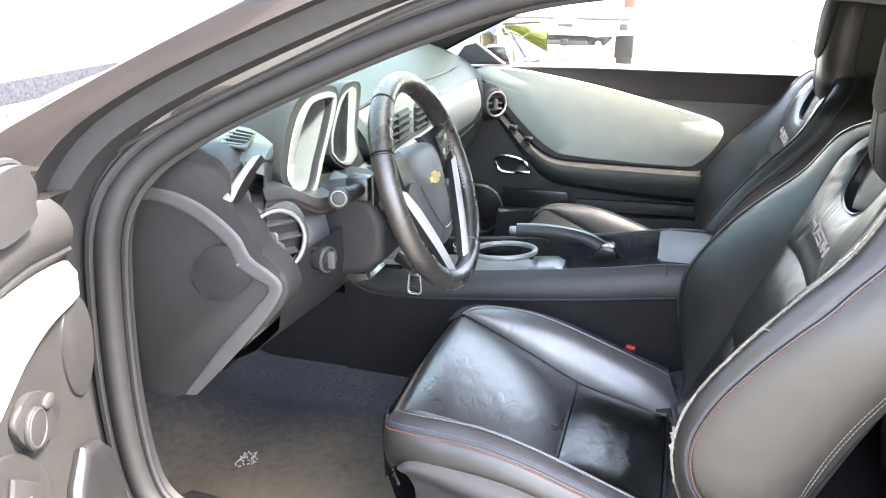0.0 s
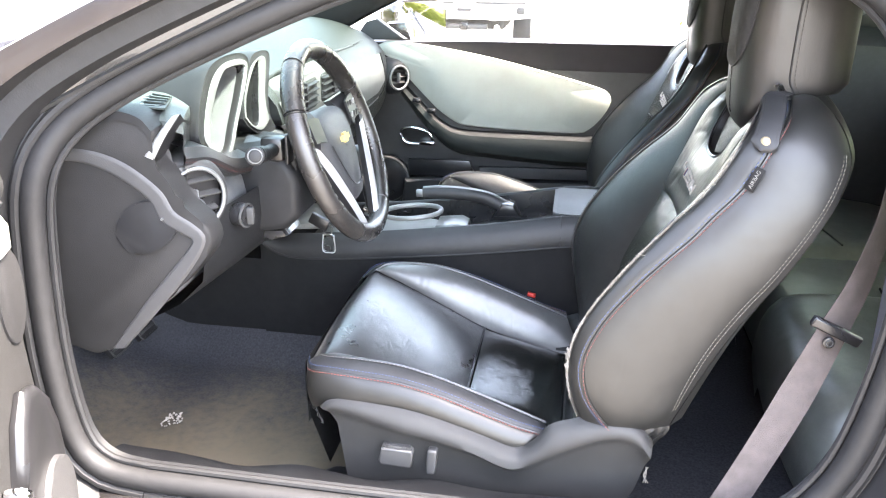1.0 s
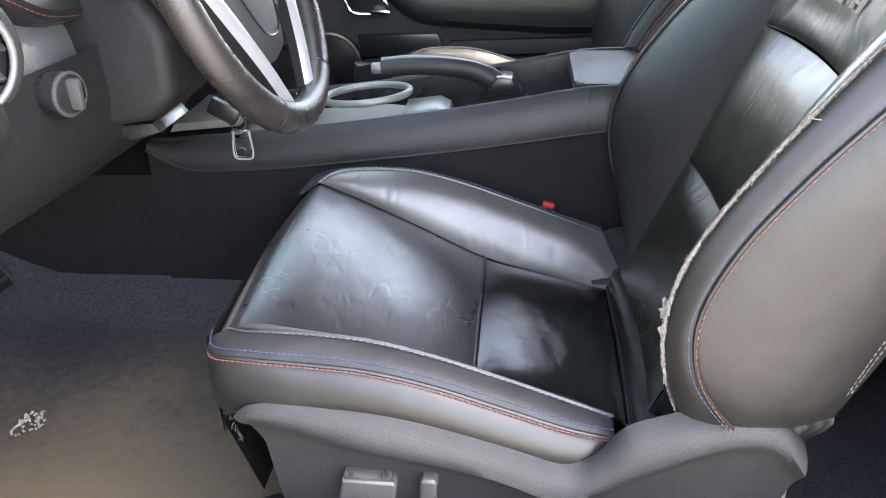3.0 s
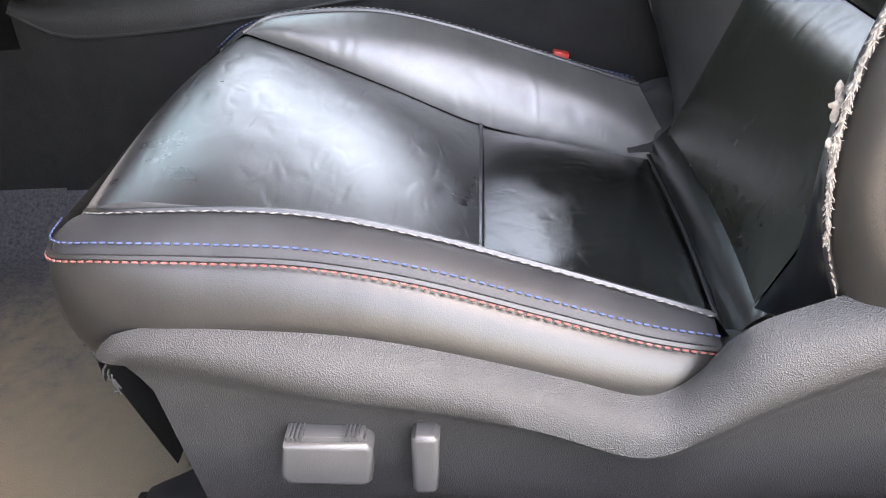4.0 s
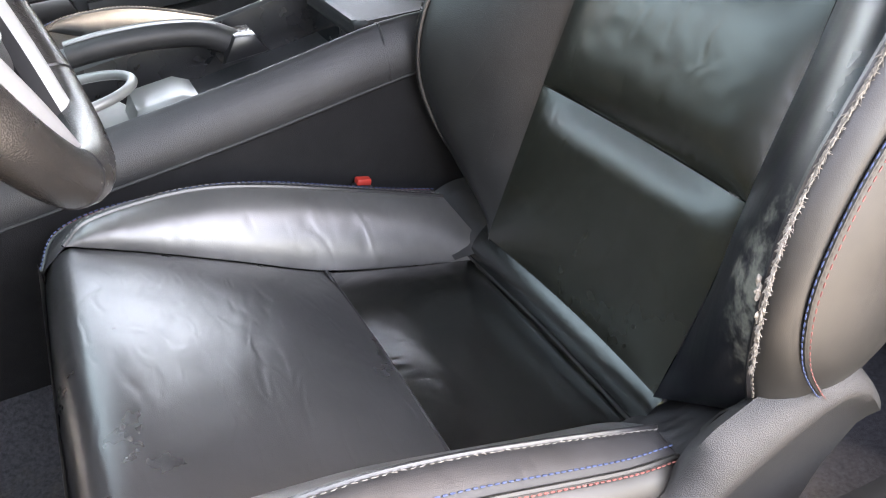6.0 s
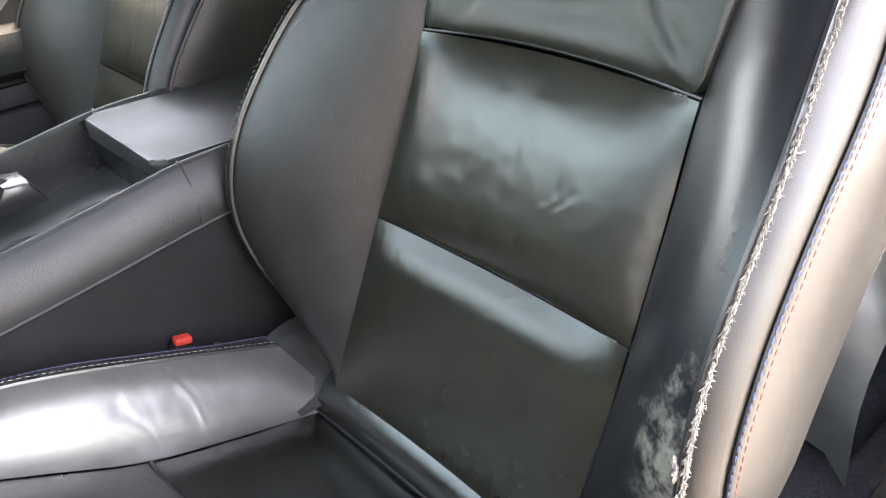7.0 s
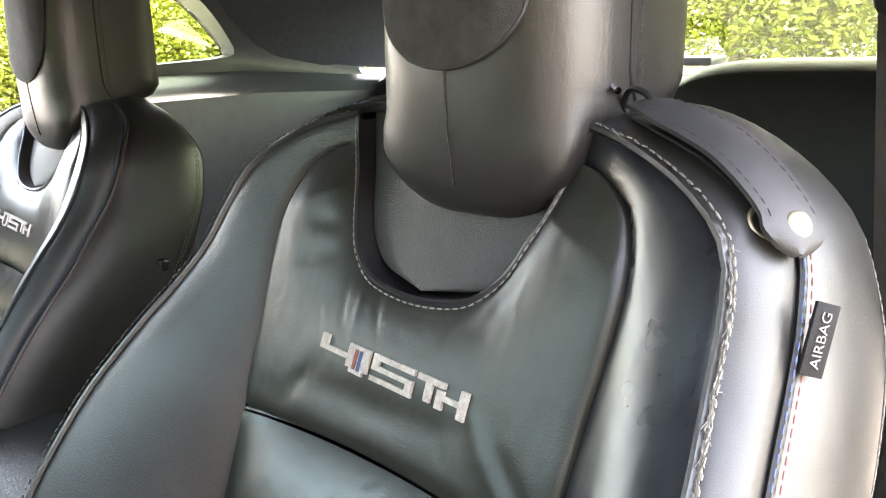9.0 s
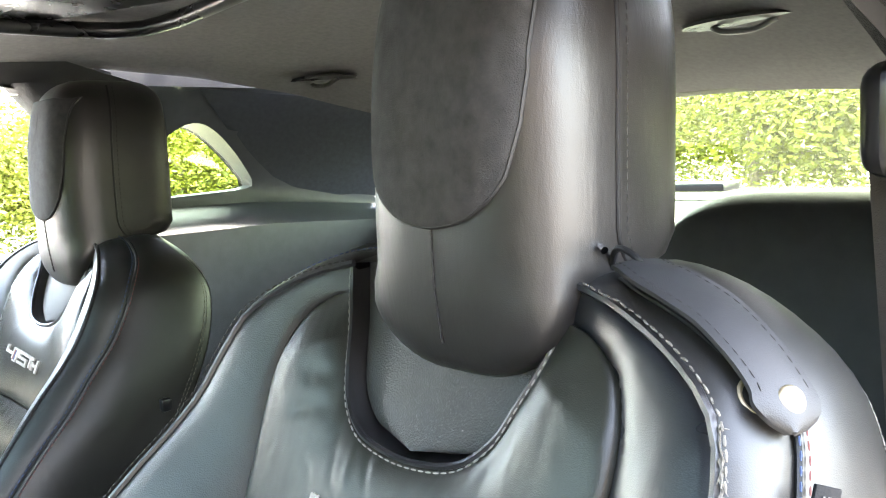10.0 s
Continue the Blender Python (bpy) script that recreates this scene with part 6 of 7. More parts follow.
for s in (-1, 1):
    # upper spoke with its key pad
    rows = []
    for w in np.linspace(0, 1, 10):
        a, b = 0.055 + (WR - 0.062) * w, 0.03 + 0.012 * w
        h = 0.036 - 0.010 * w
        rows.append([wp(s * a, b + h * t, 0.012 * (1 - t * t) - 0.012) for t in np.linspace(-1, 1, 9)])
    part("spoke", thick_sheet(rows, 0.012, tuple(-AX)), SMOOTH, wheel)
    part("key_pad", thick_sheet([[wp(s * a, b + 0.02 * t, 0.004) for t in np.linspace(-1, 1, 5)] for a, b in ((0.078, 0.034), (0.10, 0.04), (0.125, 0.042))], 0.004, tuple(AX)), SMOOTH, wheel, "black key pad")
    for k in range(3) if s > 0 else ():
        for j in range(2):
            p0 = Vector(wp(s * (0.085 + 0.015 * k), 0.028 + 0.02 * j, 0.009))
            part("key", moved(box((-0.001, -0.004, -0.005), (0.0008, 0.004, 0.005), 0.0006), Matrix.Translation(p0)), SPOKE if (k + j) % 3 == 0 else SMOOTH, wheel)
    # silver spoke running down in a V
    line_a = spl([wp(s * 0.118, 0.006, 0.004), wp(s * 0.09, -0.03, 0.006), wp(s * 0.055, -0.095, 0.004), wp(s * 0.03, -0.142, 0.0)], 20)
    line_b = spl([wp(s * 0.142, 0.022, 0.002), wp(s * 0.112, -0.035, 0.004), wp(s * 0.075, -0.1, 0.004), wp(s * 0.045, -0.152, 0.0)], 20)
    part("silver_spoke", between(line_a, line_b, tuple(AX), 0.007, 7, 2.0), SPOKE, wheel, "satin silver V spoke")
    back_a, back_b = line_a - np.array(AX) * 0.01, line_b - np.array(AX) * 0.01
    part("spoke_back", sheet([line_a, back_a, back_b, line_b]), SMOOTH, wheel)
part("silver_foot", thick_sheet([[wp(a, -0.145 - 0.008 * (1 - (a / 0.045) ** 2), 0.004) for a in np.linspace(-0.045, 0.045, 9)], [wp(a, -0.158 - 0.004 * (1 - (a / 0.045) ** 2), 0.002) for a in np.linspace(-0.045, 0.045, 9)]], 0.006, tuple(AX)), CHROME, wheel, "chrome spoke foot")
part("wheel_hub", disc(tuple(WC - AX * 0.04), tuple(AX), 0.06, 0.06, 32, 0.01), DASH_BLACK, wheel)

# ---- key with clear fob ----
fob = thing("key_fob", (-0.46, -0.27, 0.60), "car key with a clear plastic fob hanging from the column", "key")
part("fob", box((-0.469, -0.262, 0.605), (-0.447, -0.257, 0.642), 0.003), GLASS, fob, "clear plastic tag")
part("fob_rim", tube(spl([(-0.469, -0.259, 0.64), (-0.471, -0.259, 0.606), (-0.458, -0.259, 0.602), (-0.446, -0.259, 0.606), (-0.447, -0.259, 0.64)], 20), 0.0012, 6), SPOKE, fob)
part("key_ring", ring((-0.46, -0.26, 0.652), (0, 1, 0), 0.011, 0.0012, 20, 6), CHROME, fob)
part("key_head", moved(box((-0.02, -0.006, -0.012), (0.02, 0.006, 0.012), 0.004), Matrix.Translation((-0.475, -0.262, 0.668)) @ Matrix.Rotation(0.5, 4, "Y")), SMOOTH, fob)
part("fob_dot", disc((-0.458, -0.2635, 0.614), (0, -1, 0), 0.005, 0.002, 16), SMOOTH, fob)

# ---- pedals ----
def rounded_rect(ha, hb, r):
    """Outline of a rectangle about the origin with rounded corners."""
    return [(ca * (ha - r) + r * math.cos(radians(a0 + 22.5 * k)), cb * (hb - r) + r * math.sin(radians(a0 + 22.5 * k)))
            for ca, cb, a0 in ((1, 1, 0), (-1, 1, 90), (-1, -1, 180), (1, -1, 270)) for k in range(5)]


for x, y, z, name in ((-0.945, -0.298, 0.392, "brake_pedal"), (-0.945, -0.188, 0.378, "accelerator_pedal")):
    p = thing(name, (x, y, z), "black ribbed rubber foot pedal", "pedal")
    part("pad", moved(box((-0.008, -0.035, -0.045), (0.008, 0.035, 0.045), 0.006), Matrix.Translation((x, y, z)) @ Matrix.Rotation(-0.6, 4, "Y")), RUBBER, p)
    edge_ = [(0.0085, a, b) for a, b in rounded_rect(0.035, 0.045, 0.008)]
    part("pad_rim", moved(tube(edge_ + edge_[:1], 0.002, 6, caps=False), Matrix.Translation((x, y, z)) @ Matrix.Rotation(-0.6, 4, "Y")), PLASTIC_GREY, p, "worn pedal rim")
    part("arm", tube([(x - 0.01, y, z + 0.02), (x - 0.1, y, z + 0.2)], 0.009, 8), SMOOTH, p)
    for k in range(5):
        part("rib", moved(box((0.007, -0.03, -0.034 + 0.016 * k), (0.0105, 0.03, -0.028 + 0.016 * k), 0.001), Matrix.Translation((x, y, z)) @ Matrix.Rotation(-0.6, 4, "Y")), PLASTIC_GREY, p)

# ---- centre console ----
console = thing("centre_console", (-0.3, 0.02, 0.28), "black leather-covered centre console", "console")
CY = 0.022
side_top = [(-0.665, 0.566), (-0.6, 0.571), (-0.48, 0.582), (-0.364, 0.594), (-0.2, 0.616), (-0.1, 0.632), (0.0, 0.649), (0.1, 0.652), (0.3, 0.654)]
side_low = [(-0.665, 0.560), (-0.625, 0.535), (-0.58, 0.527), (-0.48, 0.531), (-0.364, 0.543), (-0.2, 0.562), (-0.1, 0.576), (0.006, 0.592), (0.12, 0.604), (0.3, 0.618)]
for s in (-1, 1):
    hi = spl([(x, CY + s * 0.118, z) for x, z in side_top], 40)
    lo = spl([(x, CY + s * 0.137, z) for x, z in side_low], 40)
    part("side_rail", between(hi, lo, (0, s, 0.3), 0.007, 9, 2.2), CONSOLE_BLACK, console, "padded black console rail")
    inn = hi + np.array((0, -s * 0.012, -0.001))
    part("rail_top", between(hi, inn, (0, 0, 1), 0.004, 6, 2.0), LEATHER_LID, console)
    part("rail_inside", sheet([inn, inn + np.array((0, -s * 0.008, -0.085))]), SMOOTH, console)
    part("seam", tube(lo, 0.0022, 6), RUBBER, console)
    lo = spl([(x, CY + s * 0.137, z) for x, z in side_low], 50)
    base = lo.copy()
    base[:, 2] = 0.275
    part("side_panel", sheet([lo + np.array((0, -s * 0.004, 0)), (lo + base) / 2 + np.array((0, s * 0.001, 0)), base]), MATT, console, "matt black console side")
part("tunnel", sheet([[(x, CY - 0.136, 0.275), (x, CY - 0.133, 0.42), (x, CY - 0.128, 0.515), (x, CY, 0.53), (x, CY + 0.128, 0.515), (x, CY + 0.136, 0.275)] for x in np.linspace(-1.35, -0.50, 12)]), MATT, console, "dark tunnel under the dash")
deck = [[(x, CY + 0.112 * w, z - 0.06) for w in np.linspace(-1, 1, 9)] for x, z in side_top[:-2]]
part("deck", sheet(deck), CONSOLE_BLACK, console)
for s in (-1, 1):
    part("seam", tube([(-0.004, CY + s * dy, z) for dy, z in ((0.106, 0.65), (0.116, 0.6515), (0.127, 0.637), (0.1355, 0.612), (0.138, 0.592))], 0.0016, 6), RUBBER, console)
# shifter plate
plate = part("shift_plate", prism(curve2([(-0.56, 0.0), (-0.555, -0.05), (-0.5, -0.066), (-0.36, -0.066), (-0.29, -0.05), (-0.28, 0.0), (-0.29, 0.05), (-0.36, 0.062), (-0.5, 0.062), (-0.555, 0.05), (-0.56, 0.0)], 40)[:-1], "z", 0, 0.012, 0.004, 2), PLATE, console, "satin silver shifter plate")
plate.matrix_basis = pose(0, CY - 0.035, 0.600, 0, -5, 0)
part("shift_slot", moved(box((-0.45, -0.012, 0.597), (-0.345, 0.012, 0.6145), 0.003), Matrix.Translation((0, CY - 0.03, -0.005)) @ Matrix.Rotation(radians(-4), 4, "Y") @ Matrix.Translation((-0.042, 0, -0.028))), SMOOTH, console)
oval_ring = [(-0.335 + 0.066 * math.cos(a), CY - 0.055 + 0.05 * math.sin(a), 0.6235 + 0.087 * 0.066 * math.cos(a)) for a in np.linspace(0, 2 * math.pi, 48)]
part("plate_ring", tube(oval_ring, 0.0055, 10, caps=False), PLATE, console, "raised satin ring round the shifter slot")
bm = prism([(-0.285, 0.585), (-0.275, 0.608), (-0.225, 0.614), (-0.208, 0.606), (-0.205, 0.588)], "y", CY - 0.098, CY - 0.02, 0.008, 3)
part("shift_cap", bm, PLATE, console, "pale silver tray lid")
part("shift_shaft", tube(spl([(-0.43, CY - 0.035, 0.60), (-0.44, CY - 0.038, 0.66), (-0.452, CY - 0.04, 0.70)], 8), 0.011, 12), SMOOTH, console)
part("shift_collar", disc((-0.432, CY - 0.036, 0.616), (-0.1, 0, 1), 0.019, 0.02, 24, 0.004), CHROME, console)
part("shift_knob", moved(box((-0.022, -0.02, -0.03), (0.022, 0.02, 0.035), 0.014, 3), Matrix.Translation((-0.455, CY - 0.04, 0.73))), LEATHER, console, "black leather shift knob")
part("front_tray", prism([(-0.64, 0.575), (-0.53, 0.585), (-0.52, 0.60), (-0.63, 0.59)], "y", CY - 0.1, CY + 0.06, 0.004), PLATE, console, "silver tray by the shifter")
# cup holders behind the shifter
for x in (-0.15, -0.075):
    part("cup_well", disc((x, CY - 0.04, 0.572 + 0.16 * (x + 0.15)), (0.16, 0, -1), 0.036, 0.004, 32), SMOOTH, console)
    part("cup_ring", ring((x, CY - 0.04, 0.577 + 0.16 * (x + 0.15)), (-0.16, 0, 1), 0.037, 0.003, 32, 8), PLASTIC_GREY, console)
# hand brake
brake = thing("hand_brake", (-0.15, 0.055, 0.60), "black hand brake lever with a silver button", "hand brake")
bar = spl([(-0.13, 0.055, 0.612), (-0.17, 0.055, 0.635), (-0.22, 0.055, 0.644), (-0.28, 0.055, 0.645), (-0.325, 0.055, 0.641)], 24)
part("lever", tube(bar, np.linspace(0.017, 0.0145, 24), 14), LEATHER_LID, brake)
part("lever_strip", tube(bar + np.array((0, -0.003, 0.0145)), 0.0035, 8), SILVER, brake)
part("lever_button", disc((-0.333, 0.055, 0.641), (-1, 0, 0), 0.009, 0.018, 20, 0.002), SILVER, brake, "silver release button")
part("lever_boot", prism([(-0.16, 0.60), (-0.10, 0.605), (-0.115, 0.63), (-0.14, 0.632)], "y", 0.03, 0.08, 0.006), SMOOTH, brake)
# armrest box
arm = thing("armrest", (0.1, 0.02, 0.3), "black padded armrest lid with a silver-lit top", "armrest")
LID = mat("grey-black lid vinyl", (0.017, 0.0173, 0.018), 0.46, vary=0.15, grain=30, bump=0.15, bump_scale=1200, voronoi=True, rough_vary=0.05, stain_scale=6, spec=0.25)
part("lid", prism(rounded(-0.024, 0.30, CY - 0.1, CY + 0.1, 0.014), "z", 0.631, 0.6525, 0.006, 3), LID, arm)
part("lid_gap", prism(rounded(-0.02, 0.296, CY - 0.098, CY + 0.098, 0.014), "z", 0.626, 0.632), SMOOTH, arm, "dark gap under the lid")
part("box_front", sheet([[(-0.022, CY + w, 0.638) for w in np.linspace(-0.098, 0.098, 7)], [(-0.012, CY + w, 0.58) for w in np.linspace(-0.12, 0.12, 7)]]), SMOOTH, arm)
part("box_body", box((0.004, CY - 0.128, 0.28), (0.30, CY + 0.128, 0.6), 0.01), CONSOLE_BLACK, arm)
part("stitching", stitches([(-0.01, CY - 0.1008, 0.641), (0.3, CY - 0.1008, 0.641)], 0.004, 0.002, 0.0008), THREAD_GREY, arm)

# seat belt buckle between seat and console
buckle = thing("belt_buckle", (-0.05, -0.11, 0.42), "black seat belt buckle with a red release button", "buckle")
part("casing", moved(box((-0.011, -0.009, -0.05), (0.011, 0.009, 0.0), 0.003), Matrix.Translation((-0.058, -0.127, 0.480)) @ Matrix.Rotation(0.25, 4, "Y")), SMOOTH, buckle)
part("release_button", moved(box((-0.009, -0.006, 0.0), (0.009, 0.006, 0.008), 0.002), Matrix.Translation((-0.058, -0.127, 0.4805)) @ Matrix.Rotation(0.25, 4, "Y")), RED, buckle, "red release button")

# ---- passenger door ----
pdoor = thing("passenger_door", (-0.1, 0.78, 0.3), "closed passenger door with a pale grey insert and black trim", "car door")
face = [(-0.78, 0.30), (0.46, 0.30), (0.46, 0.916), (-0.80, 0.90)]
part("inner_skin", prism(face, "y", 0.735, 0.82, 0.004), PLASTIC, pdoor)
part("outer_skin", prism([(-0.80, 0.22), (0.46, 0.22), (0.46, 0.92), (-0.80, 0.90)], "y", 0.84, 0.90, 0.02), PAINT, pdoor)
cap_a = spl([(x, 0.70, z) for x, z in ((-0.62, 0.905), (-0.3, 0.915), (0.0, 0.917), (0.43, 0.92))], 30)
PLUM = mat("upper door trim", (0.02, 0.0165, 0.02), 0.5, vary=0.1, grain=30, bump=0.4, bump_scale=800, voronoi=True, spec=0.3)
part("door_cap", sheet([cap_a + np.array((0, 0.06, -0.004)), cap_a + np.array((0, 0.015, 0.003)), cap_a, cap_a + np.array((0, 0.004, -0.02)), cap_a + np.array((0, 0.022, -0.13)), cap_a + np.array((0, 0.03, -0.26))]), PLUM, pdoor, "dark plum-black door cap")
ins = curve2([(-0.60, 0.893), (-0.55, 0.911), (-0.48, 0.907), (-0.407, 0.899), (-0.246, 0.872), (-0.09, 0.837), (0.06, 0.799), (0.10, 0.782), (0.112, 0.755), (0.091, 0.711), (0.055, 0.672), (0.015, 0.658),
              (-0.152, 0.659), (-0.30, 0.666), (-0.345, 0.676), (-0.406, 0.718), (-0.484, 0.796), (-0.55, 0.862), (-0.59, 0.885)], 90)
rows = []
for k, y in ((1.0, 0.704), (0.997, 0.692), (0.97, 0.688), (0.6, 0.686), (0.3, 0.686), (0.001, 0.686)):
    rows.append([(-0.2 + (x + 0.2) * k, y, 0.77 + (z - 0.77) * k) for x, z in ins])
part("insert", sheet(rows, around=True), GREYPANEL, pdoor, "pale grey leather insert")
# black lower moulding with armrest shelf
sweep_hi = spl([(-0.66, 0.70, 0.90), (-0.57, 0.694, 0.85), (-0.50, 0.688, 0.775), (-0.42, 0.672, 0.695), (-0.35, 0.655, 0.652), (-0.25, 0.648, 0.645), (-0.1, 0.645, 0.644), (0.1, 0.645, 0.644), (0.45, 0.645, 0.645)], 50)
drop = np.stack([np.zeros(50), np.zeros(50), -np.clip(np.linspace(0.02, 0.09, 50), 0, 0.062)], 1)
sweep_mid = sweep_hi + drop
sweep_lo = sweep_mid + np.array((0, 0.03, -0.02))
part("armrest_top", sheet([sweep_hi + np.array((0, 0.06, 0.006)), sweep_hi + np.array((0, 0.008, 0.004)), sweep_hi + np.array((0, 0.001, 0.0005))]), MATT, pdoor, "matt black armrest top")
part("sweep", sheet([sweep_hi, (sweep_hi + sweep_mid) / 2 + np.array((0, -0.006, 0)), sweep_mid, sweep_lo]), DASH, pdoor, "black padded armrest sweep")
part("stitching", stitches(sweep_hi[18:] + np.array((0, 0.001, -0.01)), 0.005, 0.002, 0.0008), THREAD_RED, pdoor)
part("lower_panel", sheet([[(x, 0.70 - 0.01 * math.sin(x * 3), z) for x in np.linspace(-0.76, 0.45, 20)] for z in (0.84, 0.7, 0.6, 0.5, 0.31)]), PLASTIC, pdoor)
pocket = part("map_pocket", prism([(-0.50, 0.50), (-0.40, 0.505), (-0.1, 0.508), (0.2, 0.52), (0.45, 0.53), (0.45, 0.35), (-0.52, 0.33)], "y", 0.655, 0.70, 0.01, 2), PLASTIC, pdoor, "moulded map pocket")
part("pocket_mouth", prism([(-0.49, 0.56), (-0.30, 0.562), (-0.28, 0.51), (-0.49, 0.507)], "y", 0.676, 0.69, 0.004), SMOOTH, pdoor)
part("pocket_mouth", prism([(-0.27, 0.545), (0.30, 0.56), (0.30, 0.525), (-0.27, 0.51)], "y", 0.674, 0.69, 0.004), PLASTIC, pdoor)
handle_line = curve2([(-0.515, 0.64), (-0.505, 0.655), (-0.47, 0.657), (-0.43, 0.645), (-0.415, 0.625), (-0.42, 0.613), (-0.46, 0.607), (-0.50, 0.613), (-0.515, 0.64)], 40)
hp = part("handle_well", prism(handle_line[:-1], "y", 0.681, 0.70, 0.002), SMOOTH, pdoor)
part("handle_ring", tube([(x, 0.679, z) for x, z in handle_line], 0.0045, 8), CHROME, hp, "chrome ring round the inner door handle")
part("handle_lever", box((-0.455, 0.665, 0.606), (-0.408, 0.68, 0.619), 0.004), CHROME, hp, "chrome inner door handle")
for k in range(2):
    part("window_switch", box((-0.475 + 0.045 * k, 0.664, 0.735 - 0.03 * k), (-0.45 + 0.045 * k, 0.68, 0.75 - 0.03 * k), 0.003), SMOOTH, pdoor)
spk = part("speaker", disc((-0.56, 0.685, 0.49), (0, -1, 0), 0.075, 0.03, 40, 0.008), SMOOTH, pdoor, "round door speaker grille")
part("speaker_ring", ring((-0.56, 0.67, 0.49), (0, -1, 0), 0.073, 0.005, 40, 8), PLASTIC_GREY, spk)
# door mirror outside
mir = thing("door_mirror", (-0.5, 0.98, 0.95), "black door mirror reflecting sunlit trees", "mirror")
part("arm", prism([(-0.60, 0.90), (-0.5, 0.90), (-0.52, 0.96), (-0.58, 0.955)], "y", 0.80, 0.93, 0.015, 2), PAINT, mir)
turn = Matrix.Translation((-0.505, 0.985, 0.952)) @ Matrix.Rotation(radians(-40), 4, "Z") @ Matrix.Rotation(radians(-3), 4, "Y")
part("shell", moved(prism(rounded(-0.108, 0.108, -0.066, 0.062, 0.035, 6), "x", -0.085, -0.004, 0.02, 3), turn), PAINT, mir)
part("mirror_glass", moved(prism(rounded(-0.1, 0.1, -0.058, 0.054, 0.03, 6), "x", -0.008, 0.0, 0.001), turn), MIRROR, mir, "silvered mirror glass")
sail = part("sail", prism([(-0.66, 0.91), (-0.50, 0.918), (-0.585, 0.975), (-0.62, 0.965)], "y", 0.69, 0.72, 0.006), PLASTIC, pdoor)

# ---- driver's door, swung open ----
ddoor = thing("driver_door", (-0.66, -0.93, 0.3), "open driver's door with grey trim and mirror controls", "car door")
# built along its own length u, towards v for the cabin side, then hinged open
HINGE = Matrix.Translation((-0.655, -0.92, 0)) @ Matrix.Rotation(radians(-70), 4, "Z")


def dpart(name, bm, material, label="", parent=None):
    return part(name, moved(bm, HINGE), material, parent or ddoor, label)


def oval(cu, cz, ru, rz, n=36, k=1.0):
    return [(cu + ru * math.copysign(abs(math.cos(a)) ** k, math.cos(a)), cz + rz * math.copysign(abs(math.sin(a)) ** k, math.sin(a))) for a in np.linspace(0, 2 * math.pi, n, endpoint=False)]


dpart("outer_skin", prism([(-0.04, 0.22), (1.16, 0.22), (1.18, 0.92), (-0.04, 0.9)], "y", -0.16, -0.11, 0.025, 3), PAINT)
dpart("inner_skin", prism([(-0.035, 0.26), (1.15, 0.26), (1.16, 0.93), (-0.035, 0.935)], "y", -0.12, -0.02, 0.012, 2), PAINT, "black painted door frame")
dpart("panel", prism(curve2([(-0.03, 0.34), (0.5, 0.31), (1.10, 0.33), (1.12, 0.6), (1.12, 0.9), (0.7, 0.92), (0.3, 0.94), (0.05, 0.955), (-0.02, 0.945), (-0.035, 0.88), (-0.035, 0.7), (-0.05, 0.55), (-0.03, 0.34)], 80)[:-1], "y", -0.03, 0.0, 0.008, 3), DOOR_GREY, "grained grey door trim panel")
ledge_a = [(-0.03, 0.888), (0.02, 0.895), (0.1, 0.905), (0.3, 0.905), (1.0, 0.905)]
ledge_b = [(-0.022, 0.95), (0.05, 0.958), (0.12, 0.955), (0.3, 0.95), (1.0, 0.94)]
la, lb = spl([(u, 0.004, z) for u, z in ledge_a], 30), spl([(u, -0.004, z) for u, z in ledge_b], 30)
dpart("belt_ledge", between(la, lb, (0, 1, 0.3), 0.014, 8, 2.2), DOOR_GREY, "grained grey ledge")
dpart("belt_groove", tube(la, 0.0045, 6), RUBBER)
dpart("insert", prism(curve2([(-0.03, 0.83), (0.03, 0.834), (0.076, 0.832), (0.135, 0.82), (0.22, 0.79), (0.5, 0.72), (0.7, 0.70), (0.84, 0.76), (0.7, 0.83), (0.3, 0.893), (0.1, 0.893), (-0.02, 0.878), (-0.034, 0.86), (-0.03, 0.83)], 60)[:-1], "y", -0.004, 0.010, 0.005, 3), GREYPANEL, "pale grey leather insert")
dpart("tweeter_pod", prism(oval(0.122, 0.984, 0.07, 0.033, 40, 0.85), "y", -0.03, 0.022, 0.014, 4), DOOR_GREY, "grained tweeter pod")
dpart("pod_rim", tube([(u, 0.006, z) for u, z in oval(0.122, 0.984, 0.072, 0.035, 40, 0.85)], 0.005, 8), DOOR_GREY)
dpart("door_scoop", prism(oval(-0.02, 0.772, 0.044, 0.062, 36), "y", -0.01, 0.003, 0.002, 2), RUBBER, "dark rounded recess by the hinge edge")
mc = dpart("mirror_control", prism(curve2([(0.122, 0.79), (0.085, 0.772), (0.059, 0.748), (0.066, 0.732), (0.108, 0.722), (0.145, 0.742), (0.163, 0.773), (0.15, 0.786), (0.122, 0.79)], 40)[:-1], "y", 0.0, 0.008, 0.003, 2), DOOR_GREY, "mirror control plate")
dpart("mirror_knob", disc((0.129, 0.010, 0.754), (0, 1, 0), 0.0225, 0.006, 32, 0.002), DOOR_GREY, "round mirror adjuster", mc)
dpart("knob_ring", ring((0.129, 0.0125, 0.754), (0, 1, 0), 0.019, 0.0015, 32, 8), PLASTIC, "", mc)
dpart("mirror_switch", prism(oval(0.092, 0.764, 0.012, 0.007, 20), "y", 0.006, 0.012, 0.002, 2), PLASTIC, "", mc)
